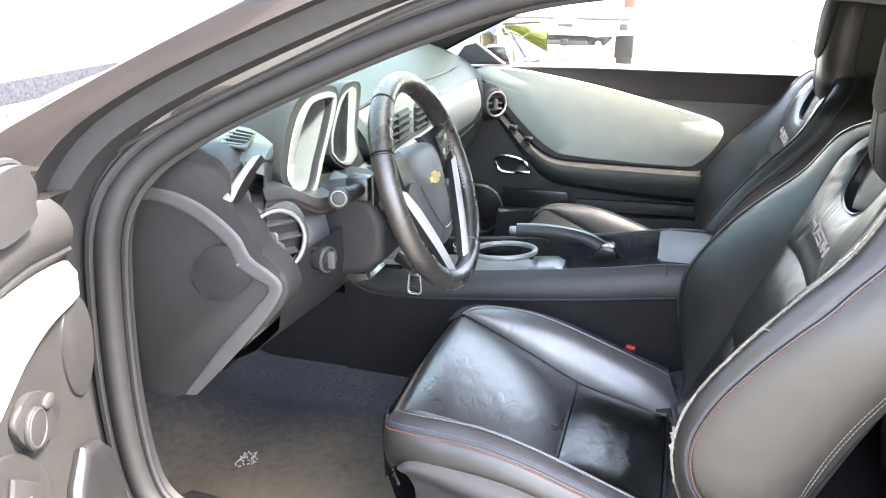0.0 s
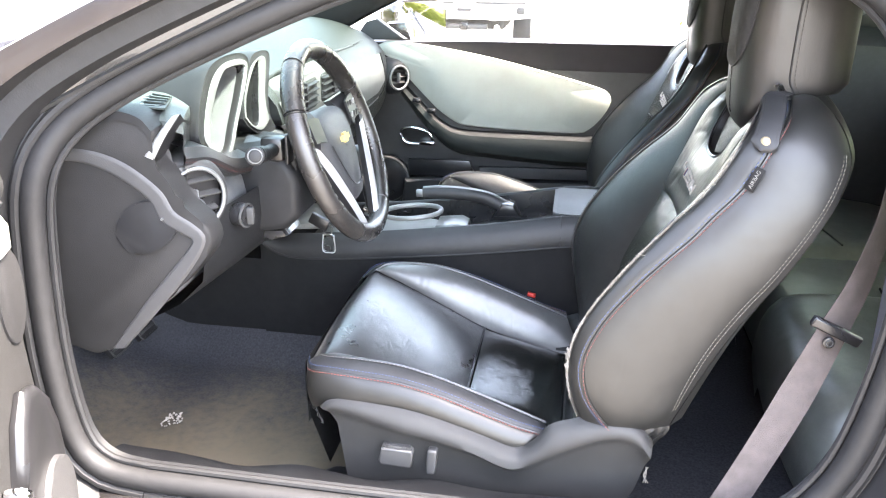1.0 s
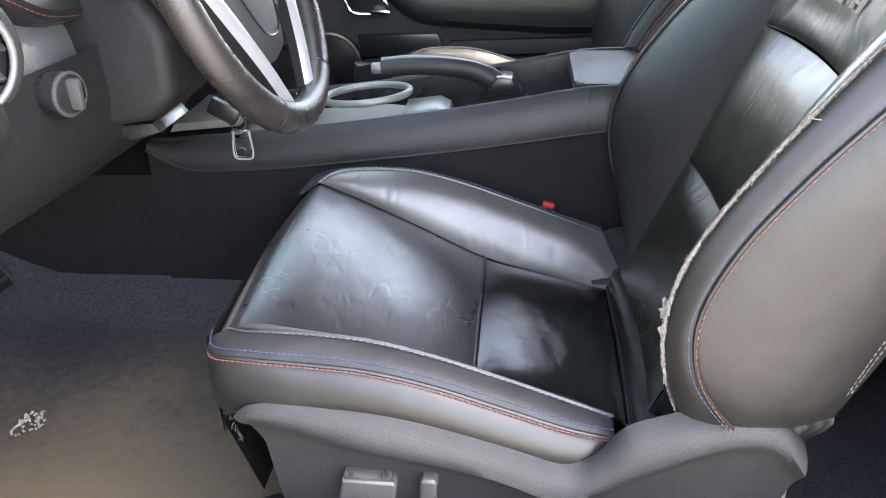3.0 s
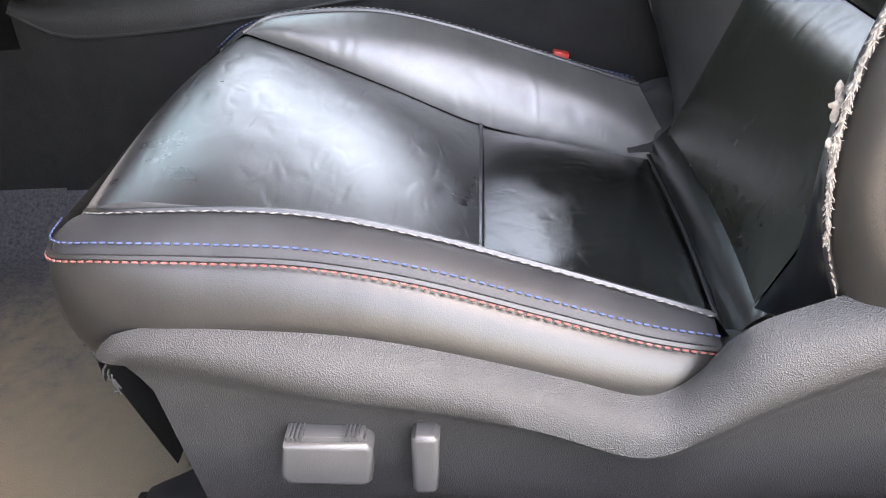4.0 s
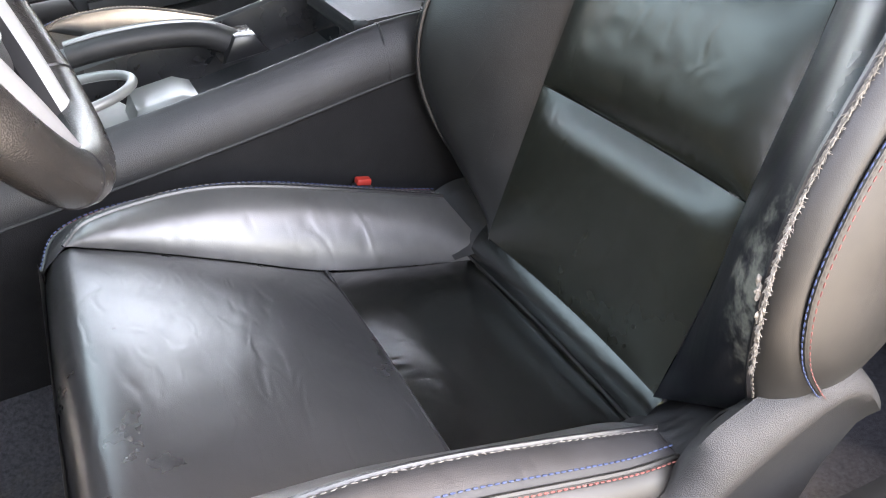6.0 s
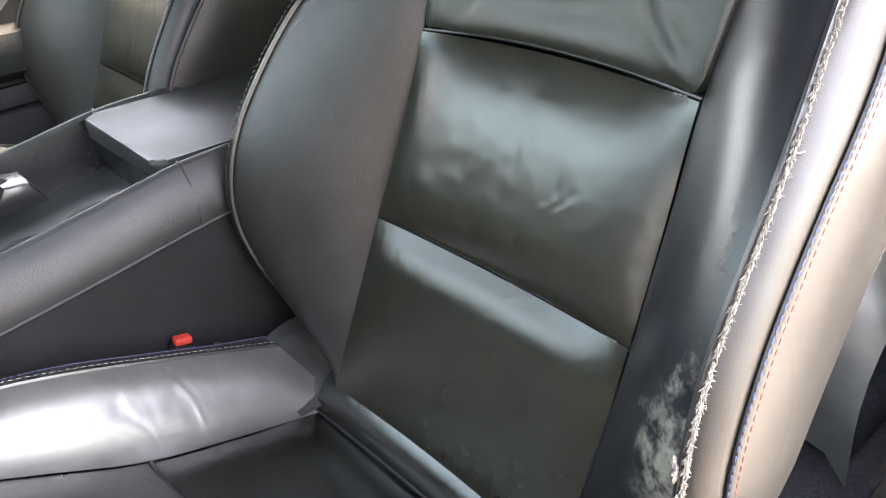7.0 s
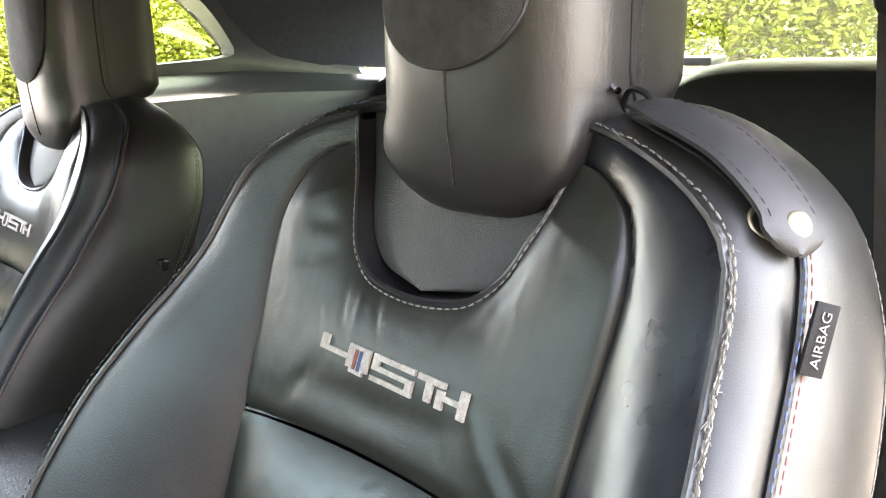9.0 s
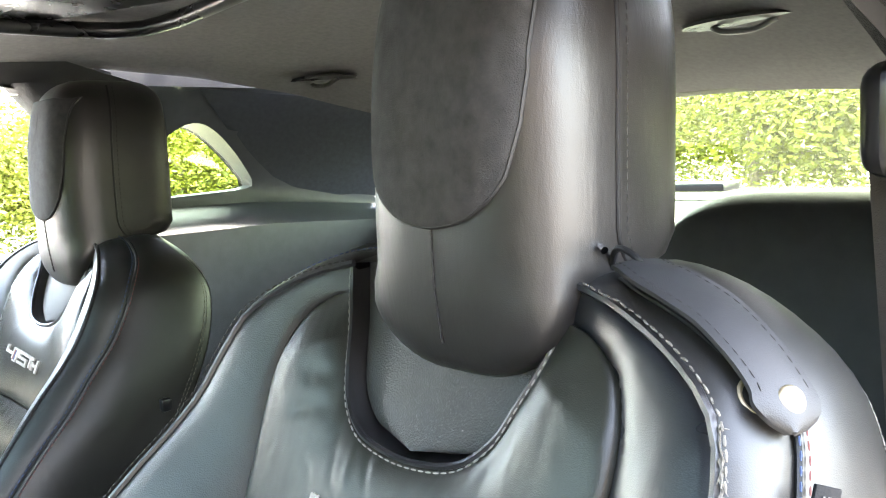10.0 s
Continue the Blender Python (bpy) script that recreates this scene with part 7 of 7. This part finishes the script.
wc_ = dpart("window_control", prism(curve2([(0.118, 0.62), (0.111, 0.679), (0.131, 0.716), (0.183, 0.757), (0.30, 0.775), (0.36, 0.75), (0.34, 0.66), (0.24, 0.62), (0.118, 0.62)], 50)[:-1], "y", 0.0, 0.006, 0.003, 2), DOOR_GREY, "window switch plate")
for k in range(2):
    du, dz = 0.075 * k, 0.022 * k
    dpart("window_switch", prism([(0.158 + du, 0.655 + dz), (0.142 + du, 0.70 + dz), (0.19 + du, 0.738 + dz), (0.21 + du, 0.70 + dz)], "y", 0.004, 0.014, 0.005, 2), DOOR_GREY, "", wc_)
    dpart("switch_mark", box((0.17 + du, 0.0135, 0.695 + dz), (0.184 + du, 0.0148, 0.703 + dz)), SILVER, "", wc_)
dpart("lower_panel", prism(curve2([(-0.04, 0.62), (0.02, 0.67), (0.08, 0.62), (0.12, 0.5), (0.3, 0.45), (1.0, 0.45), (1.05, 0.36), (0.5, 0.335), (0.0, 0.35), (-0.05, 0.5), (-0.04, 0.62)], 60)[:-1], "y", -0.004, 0.02, 0.012, 3), SMOOTH, "smooth black lower door panel")
dpart("speaker", prism(oval(0.01, 0.475, 0.06, 0.075, 40), "y", 0.01, 0.028, 0.006, 2), PLASTIC, "round door speaker grille")
dpart("pull_handle", prism(oval(0.12, 0.55, 0.012, 0.04, 24), "y", 0.0, 0.03, 0.008, 2), CHROME, "chrome door pull")

# ---- details on the driver's seat ----
from mathutils.bvhtree import BVHTree


def surface_of(parent, name, pick=None):
    obs = [o for o in parent.children if o.name.split(".")[0] == name]
    tris = []
    verts = []
    for o in obs:
        k = len(verts)
        verts += [v.co.copy() for v in o.data.vertices]
        tris += [[k + i for i in p.vertices] for p in o.data.polygons]
    return BVHTree.FromPolygons(verts, tris)


def drape(tree, p, way, lift=0.0):
    """The point where the line through p along way meets the surface, lifted towards p."""
    w = Vector(way).normalized()
    hit, nor, _, _ = tree.ray_cast(Vector(p) - w * 0.2, w)
    if hit is None:
        hit = Vector(p)
    return np.array(hit - w * lift)


pad_tree = surface_of(driver_seat, "upper_pad")
RIGHT, UP, IN = Vector((0, -1, 0)), Vector((0.34, 0, 0.94)), Vector((0.94, 0, -0.34))
EMB = Vector((0.2, -0.3385, 0.8265))


def emb_point(a, b, lift):
    # the lettering sags slightly towards its far end
    return drape(pad_tree, EMB + RIGHT * a + UP * (0.7 * b + 0.003 - 0.04 * a), IN, lift)


def patch_letter(boxes, name, material, label="", lift=0.0022):
    bm = bmesh.new()
    for a0, b0, a1, b1 in boxes:
        na, nb = max(2, int((a1 - a0) / 0.004) + 1), 3
        rows = [[emb_point(a0 + (a1 - a0) * i / (na - 1), b0 + (b1 - b0) * j / (nb - 1), lift) for i in range(na)] for j in range(nb)]
        border = [emb_point(a0 + (a1 - a0) * i / (na - 1), b0 + (b1 - b0) * j / (nb - 1), -0.001) for j in range(nb) for i in range(na)]
        sheet(rows, bm)
        lo_rows = [[border[j * na + i] for i in range(na)] for j in range(nb)]
        sheet([rows[0], lo_rows[0]], bm), sheet([rows[-1], lo_rows[-1]], bm)
        sheet([[r[0] for r in rows], [r[0] for r in lo_rows]], bm), sheet([[r[-1] for r in rows], [r[-1] for r in lo_rows]], bm)
    return part(name, bm, material, driver_seat, label)


EMBROIDERY = mat("beige embroidery", (0.3, 0.265, 0.235), 0.8, vary=0.3, grain=220, bump=1.0, bump_scale=900)
patch_letter([(0.0, 0.006, 0.007, 0.018), (0.0, 0.0035, 0.031, 0.0085)], "letter", EMBROIDERY, "embroidered figure 4")
patch_letter([(0.029, -0.003, 0.05, 0.0185), (0.033, -0.007, 0.046, -0.003)], "shield", EMBROIDERY, "embroidered shield with stripes")
patch_letter([(0.0365, -0.003, 0.039, 0.015)], "shield_stripe", THREAD_RED, "", 0.003)
patch_letter([(0.041, -0.003, 0.0435, 0.015)], "shield_stripe", THREAD_BLUE, "", 0.003)
patch_letter([(0.054, 0.014, 0.092, 0.019), (0.054, 0.006, 0.06, 0.014), (0.054, 0.0045, 0.092, 0.009), (0.086, -0.003, 0.092, 0.0045), (0.054, -0.0055, 0.092, -0.001)], "letter", EMBROIDERY, "embroidered figure 5")
patch_letter([(0.095, 0.014, 0.118, 0.019), (0.103, -0.002, 0.1085, 0.014)], "letter", EMBROIDERY, "embroidered letter T")
patch_letter([(0.113, -0.0035, 0.1185, 0.012), (0.1185, 0.0045, 0.131, 0.009), (0.131, -0.0045, 0.137, 0.019)], "letter", EMBROIDERY, "embroidered letter H")


def frayed(z_lo, z_hi, count, seed):
    """Frayed thread and foam along the split bolster seam."""
    rnd = random.Random(seed)
    line = spl([(0.031, YB - 0.24, 0.549), (0.023, YB - 0.246, 0.6), (0.029, YB - 0.245, 0.648), (0.048, YB - 0.242, 0.693), (0.08, YB - 0.239, 0.742),
                (0.112, YB - 0.234, 0.783), (0.152, YB - 0.225, 0.828), (0.177, YB - 0.219, 0.853), (0.2, YB - 0.213, 0.881), (0.217, YB - 0.21, 0.911), (0.231, YB - 0.202, 0.937)], 200) + np.array((-0.002, -0.004, 0.001))
    line = line[(line[:, 2] >= z_lo) & (line[:, 2] <= z_hi)]
    bm = bmesh.new()
    wob = line + np.array([[noise.noise(Vector((i * 0.31, k, seed))) * 0.0014 for k in range(3)] for i in range(len(line))])
    tube(wob, [0.6 * (0.0011 + 0.0011 * abs(noise.noise(Vector((i * 0.23, 7, seed)))) + 0.0005 * (i % 3 == 0)) * (0.55 if p[2] > 0.8 else 1) for i, p in enumerate(wob)], 6, bm)
    for _ in range(count * 2):
        p = line[rnd.randrange(len(line))]
        d = np.array((rnd.uniform(0.1, 0.9), rnd.uniform(-1, -0.2), rnd.uniform(-0.6, 0.2)))
        if rnd.random() < 0.25:
            d[0] = -d[0]
        d *= rnd.uniform(0.001, 0.0042) / np.linalg.norm(d)
        bend = np.array([rnd.uniform(-0.001, 0.001) for _ in range(3)])
        tube([p, p + d * 0.5 + bend, p + d], [0.0004, 0.00032, 0.0002], 4, bm)
    # fuzz lying along the seam
    for _ in range(count * 9):
        i = rnd.randrange(len(line) - 6)
        off = np.array([rnd.uniform(-0.0022, 0.0022) for _ in range(3)])
        tube([line[i] + off, line[i + 3] - off * 0.5, line[i + 5] + off * 0.4], [0.0003, 0.0005, 0.0003], 4, bm)
    return bm


part("frayed_seam", frayed(0.55, 0.69, 30, 4), FOAM, driver_seat, "frayed pale thread along the split seam")
part("frayed_seam", frayed(0.69, 0.80, 34, 5), THREAD_TAN, driver_seat, "worn tan thread along the split seam")
part("frayed_seam", frayed(0.80, 0.94, 8, 9), THREAD_TAN, driver_seat, "worn tan thread along the split seam")
rnd = random.Random(12)
for cx, cy, cz, r in ((0.0205, -0.647, 0.622, 0.0028), (0.0205, -0.645, 0.629, 0.002), (0.0205, -0.65, 0.604, 0.0026), (0.031, -0.649, 0.566, 0.002)):
    one = bmesh.new()
    bmesh.ops.create_icosphere(one, subdivisions=3, radius=r)
    for v in one.verts:
        v.co *= 1 + 0.9 * noise.noise(v.co * 500 + Vector((cz * 50, 0, 0))) + 0.5 * noise.noise(v.co * 1400)
        v.co.y *= 0.45
        v.co.z *= 1.6
    part("torn_foam", moved(one, Matrix.Translation((cx, cy, cz))), FOAM, driver_seat, "torn foam poking through the seam")
# frayed hem of the cover at the front corner of the cushion
one = bmesh.new()
for k in range(16):
    u = k / 15
    p = np.array((-0.395 + 0.034 * u, YC - 0.2 - 0.042 * u, 0.468 - 0.014 * u + 0.006 * math.sin(3 * u)))
    d = np.array((rnd.uniform(-1, 1), rnd.uniform(-1, 0.2), rnd.uniform(-1.2, 0.2))) * 0.005
    tube([p, p + d * 0.6, p + d + np.array((0.001, 0, -0.002))], 0.0007, 5, one)
part("frayed_hem", one, THREAD_DARK, driver_seat, "frayed hem at the cushion's front corner")
# loose thread ends further up the seam
for x, z in ((0.112, 0.783), (0.165, 0.841), (0.2, 0.881)):
    y = YB - 0.243 + 0.25 * max(0, z - 0.77)
    d = np.array((rnd.uniform(-1, 1), rnd.uniform(-0.3, 0.1), rnd.uniform(-1, 1))) * 0.005
    part("loose_thread", tube([(x - d[0], y - d[1], z - d[2]), (x, y - 0.001, z), (x + d[0], y + d[1] - 0.001, z + d[2] * 0.4)], 0.0005, 5), FOAM, driver_seat)

# belt guide strap over the shoulder with its snap
c_line = spl([(0.289, -0.531, 0.992), (0.278, -0.547, 0.99), (0.273, -0.566, 0.984), (0.269, -0.585, 0.976), (0.264, -0.602, 0.965), (0.259, -0.616, 0.953), (0.2555, -0.6235, 0.943), (0.25, -0.628, 0.931)], 40)
tangent = np.gradient(c_line, axis=0)
rows, across = [], []
for i, p in enumerate(c_line):
    s = i / 39
    half = 0.0155 if s < 0.86 else 0.0155 * math.sqrt(max(0.02, 1 - ((s - 0.86) / 0.14) ** 2))
    half *= 1 + 0.2 * math.exp(-((s - 0.92) / 0.06) ** 2)
    up_ = np.array((-0.28, -0.35 - 0.45 * s, 0.9 - 0.45 * s))
    side = np.cross(tangent[i], up_)
    side /= np.linalg.norm(side)
    up_ = up_ / np.linalg.norm(up_)
    across.append(side)
    rows.append([p + side * half * w + up_ * 0.0025 * (1 - w * w) for w in np.linspace(-1, 1, 9)])
strap = part("belt_strap", thick_sheet(rows, 0.0028, (-0.35, -0.6, 0.7)), LEATHER_LID, driver_seat, "leather belt guide strap with a snap")
for k in (1, 7):
    part("stitching", stitches(np.array([r[k] for r in rows[:35]]) + np.array((-0.001, -0.0018, 0.0018)), 0.004, 0.002, 0.0006), THREAD_DARK, strap)
snap = bmesh.new()
bmesh.ops.create_uvsphere(snap, u_segments=24, v_segments=12, radius=0.0072)
for v in snap.verts:
    v.co.z *= 0.5
qs = Vector((-0.5, -0.82, 0.28)).to_track_quat("Z", "Y").to_matrix().to_4x4()
part("snap", moved(snap, Matrix.Translation((0.2545, -0.6265, 0.9445)) @ qs), BRASS, strap, "brass snap button")
part("strap_ring", ring((0.2535, -0.6135, 0.945), (-0.5, -0.6, 0.6), 0.0085, 0.0013, 24, 8), BRASS, strap, "brass ring under the strap end")
part("post_loop", tube(spl([(0.30, -0.505, 0.985), (0.29, -0.517, 1.0), (0.284, -0.532, 0.998), (0.288, -0.54, 0.988), (0.302, -0.53, 0.98)], 20), 0.002, 8), SMOOTH, strap, "black loop round the headrest post")
part("loop_clip", tube(spl([(0.296, -0.5, 0.99), (0.288, -0.506, 1.002), (0.283, -0.514, 1.0)], 10), 0.0022, 8), CHROME, strap, "chrome clip")
under = [[p + d * 0.012 * w + np.array((0.006, 0.006, -0.006)) for w in (-1, 0, 1)] for p, d in list(zip(c_line, across))[2:36]]
part("strap_tail", thick_sheet(under, 0.002, (-0.35, -0.75, 0.55)), LEATHER, strap)

# woven label on the side seam
tag_at = Vector((0.2455, -0.6425, 0.8975))
fx = Vector((0.42, 0.08, 0.9)).normalized()       # up along the seam
fn = Vector((-0.45, -0.88, 0.13)).normalized()
fx = (fx - fn * fx.dot(fn)).normalized()
fy = fn.cross(fx)
tm = Matrix((fx, fy, fn)).transposed().to_4x4()
tm.translation = tag_at
tag = part("woven_label", moved(box((-0.0165, -0.0065, -0.001), (0.0165, 0.0065, 0.0012), 0.0006), tm), MATT, driver_seat, "black woven airbag label")
text = bpy.data.curves.new("words", "FONT")
text.body, text.size, text.align_x, text.align_y, text.extrude = "AIRBAG", 0.0074, "CENTER", "CENTER", 0.0002
holder = bpy.data.objects.new("words", text)
me = bpy.data.meshes.new_from_object(holder)
bpy.data.objects.remove(holder)
me.materials.append(THREAD_WHITE)
me.transform(tm @ Matrix.Translation((0, 0, 0.0016)))
words = new("lettering", me)
words.parent = tag
words.matrix_parent_inverse = world_of(tag).inverted()

# scratches in the bolster leather
tree_b = surface_of(driver_seat, "back_bolster")
for y0, z0, y1, z1 in ((-0.20, 0.60, -0.215, 0.64), (-0.23, 0.52, -0.232, 0.56), (-0.21, 0.66, -0.20, 0.675)):
    pts = [drape(tree_b, (0.1, y0 + (y1 - y0) * k / 5, z0 + (z1 - z0) * k / 5), (1, 0, 0), 0.0003) for k in range(6)]
    part("scratch", tube(pts, 0.0002, 4), THREAD_DARK, driver_seat)

# the same lettering on the passenger seat
for ob in [o for o in driver_seat.children if o.name.split(".")[0] in ("letter", "shield", "shield_stripe")]:
    twin = new(ob.name.split(".")[0], ob.data)
    twin.parent = passenger_seat
    twin.matrix_parent_inverse = ob.matrix_parent_inverse.copy()

# ---- passenger seat label on its side ----
part("side_tag", box((0.288, 0.096, 0.785), (0.3, 0.108, 0.80), 0.003), SMOOTH, passenger_seat, "small black fabric tag")

# ---- seat belt hanging by the middle pillar ----
belt = thing("seat_belt", (0.27, -0.70, 0.34), "brown-black seat belt webbing with a plastic stop bar", "seat belt")
web = spl([(0.425, -0.608, 1.055), (0.427, -0.613, 0.97), (0.422, -0.622, 0.87), (0.402, -0.637, 0.77), (0.37, -0.658, 0.695), (0.318, -0.68, 0.564), (0.263, -0.70, 0.441), (0.218, -0.705, 0.34)], 60)
tang = np.gradient(web, axis=0)
wide = np.stack([tang[:, 2], 0 * tang[:, 0], -tang[:, 0]], 1)
wide /= np.linalg.norm(wide, axis=1)[:, None]
twist = np.clip((web[:, 2] - 0.6) / 0.25, 0, 1)[:, None]
wide = wide * (1 - 0.3 * twist) + np.array((0, -0.72, 0)) * twist
wide /= np.linalg.norm(wide, axis=1)[:, None]
part("webbing", thick_sheet([web + wide * 0.0245 * w for w in (-1, -0.5, 0, 0.5, 1)], 0.0016, (0, -1, 0)), WEBBING, belt)
ring_at = Vector((0.425, -0.612, 1.06))
part("belt_guide", moved(box((-0.032, -0.016, -0.03), (0.032, 0.012, 0.034), 0.014, 4), Matrix.Translation(ring_at)), SMOOTH, belt, "black plastic upper belt guide")
clip_m = Matrix.Translation((0.373, -0.662, 0.70)) @ Matrix.Rotation(radians(24), 4, "Y")
stop = part("stop_bar", moved(box((-0.036, -0.008, -0.008), (0.036, 0.004, 0.008), 0.004, 3), clip_m), SMOOTH, belt, "black plastic belt stop bar")
part("stop_button", moved(disc((-0.002, -0.008, -0.017), (0, -1, 0), 0.008, 0.006, 24, 0.0015), clip_m), SMOOTH, belt)
part("button_ring", moved(ring((-0.002, -0.0115, -0.017), (0, -1, 0), 0.0045, 0.0009, 20, 6), clip_m), PLASTIC_GREY, belt)

# ---- scrap of straw by the seat's rear foot ----
straw = thing("straw_scrap", (0.153, -0.632, 0.406), "dry straw scrap caught under the seat shield", "straw")
for k in range(3):
    part("stalk", tube(spl([(0.152 + 0.002 * k, -0.628, 0.43), (0.153 - 0.002 * k, -0.632, 0.418), (0.153 + 0.004 * (k - 1), -0.635, 0.406)], 8), 0.0008, 6), THREAD_TAN, straw)

# ---- rear bench ----
bench = thing("rear_seat", (0.75, 0, 0.3), "black leather rear bench with moulded seats", "car seat")
for yc in (-0.37, 0.34):
    rows = []
    for x, z in curve2([(0.41, 0.33), (0.39, 0.44), (0.405, 0.51), (0.45, 0.545), (0.6, 0.552), (0.8, 0.535), (0.92, 0.5)], 24):
        rows.append([(x + 0.015 * abs(w) ** 3, yc + 0.245 * w, z + 0.006 * abs(w) ** 2 - 0.05 * abs(w) ** 12) for w in np.linspace(-1, 1, 19)])
    # same black leather as the backrest, painted paler for the light on top
    part("cushion", sheet(rows), REAR_SHEEN, bench)
    part("piping", tube(spl([(0.46, yc - 0.2, 0.535), (0.5, yc - 0.1, 0.535), (0.5, yc + 0.1, 0.535), (0.46, yc + 0.2, 0.535)], 20), 0.003, 6), CUSHION_SHEEN, bench)
    part("seam", tube(spl([(0.62, yc - 0.23, 0.557), (0.6, yc, 0.553), (0.62, yc + 0.23, 0.557)], 20), 0.0025, 6), SMOOTH, bench)
    rows = []
    for x, z in curve2([(0.88, 0.46), (0.93, 0.6), (0.985, 0.75), (1.02, 0.87), (1.045, 0.935), (1.072, 0.962), (1.12, 0.96), (1.15, 0.91)], 26):
        rows.append([(x - 0.025 * abs(w) ** 3, yc + 0.28 * w, z + 0.015 - 0.05 * abs(w) ** 6) for w in np.linspace(-1, 1, 19)])
    part("backrest", sheet(rows), LEATHER_LID, bench)
part("centre_tray", box((0.43, -0.15, 0.33), (0.95, 0.13, 0.525), 0.03, 3), REAR_SHEEN, bench)
part("bench_base", box((0.46, -0.6, 0.28), (1.0, 0.6, 0.36), 0.01), CARPET_DARK, bench)
part("back_panel", box((1.06, -0.62, 0.36), (1.14, 0.62, 0.90), 0.01), PLASTIC, bench)

# ---- headliner fittings ----
for y, lab in ((0.47, "recessed dark coat hook"), (-0.27, "recessed dark coat hook")):
    x = 0.80 if y > 0 else 0.93
    z = float(roof_z(x)) - 0.055 * abs(y / float(roof_half(x))) ** 2.6
    hook = thing("coat_hook", (x, y, z), lab + " in the headliner", "hook")
    bm = disc((x, y, z - 0.001), (0, 0, 1), 0.05, 0.004, 32)
    for v in bm.verts:
        v.co.y = y + (v.co.y - y) * 1.6
    part("recess", bm, SMOOTH, hook)
    part("hook", tube(spl([(x, y - 0.045, z - 0.004), (x - 0.006, y - 0.02, z - 0.014), (x - 0.004, y + 0.02, z - 0.012), (x, y + 0.04, z - 0.004)], 12), 0.004, 8), SILVER if y < 0 else PLASTIC, hook)
lens = thing("ceiling_button", (1.1, 0.0, 1.165), "small pale oval clip in the headliner", "clip")
part("clip", moved(disc((0, 0, 0), (0.3, 0, 1), 0.013, 0.01, 24, 0.003), Matrix.Translation((1.1, -0.005, float(roof_z(1.1)) - 0.004))), CLOTH, lens)

# ---- bald spot and crumbs on the carpet ----
spot = thing("carpet_patch", (-0.749, -0.426, 0.285), "pale worn bald patch in the carpet", "patch")
bm = bmesh.new()
rnd = random.Random(5)
for _ in range(46):
    a, r = rnd.uniform(0, 2 * math.pi), rnd.uniform(0.004, 0.022)
    p = np.array((-0.749 + r * math.cos(a), -0.426 + r * math.sin(a) * 1.1, 0.2845 + rnd.uniform(0, 0.002)))
    d = np.array((rnd.uniform(-1, 1), rnd.uniform(-1, 1), rnd.uniform(0, 0.5))) * 0.006
    tube([p, p + d * 0.5 + (0, 0, 0.001), p + d], [0.0016, 0.0014, 0.0008], 5, bm)
TUFT = mat("worn carpet backing", (0.30, 0.28, 0.25), 0.95, vary=0.4, grain=200)
part("tufts", bm, TUFT, spot)
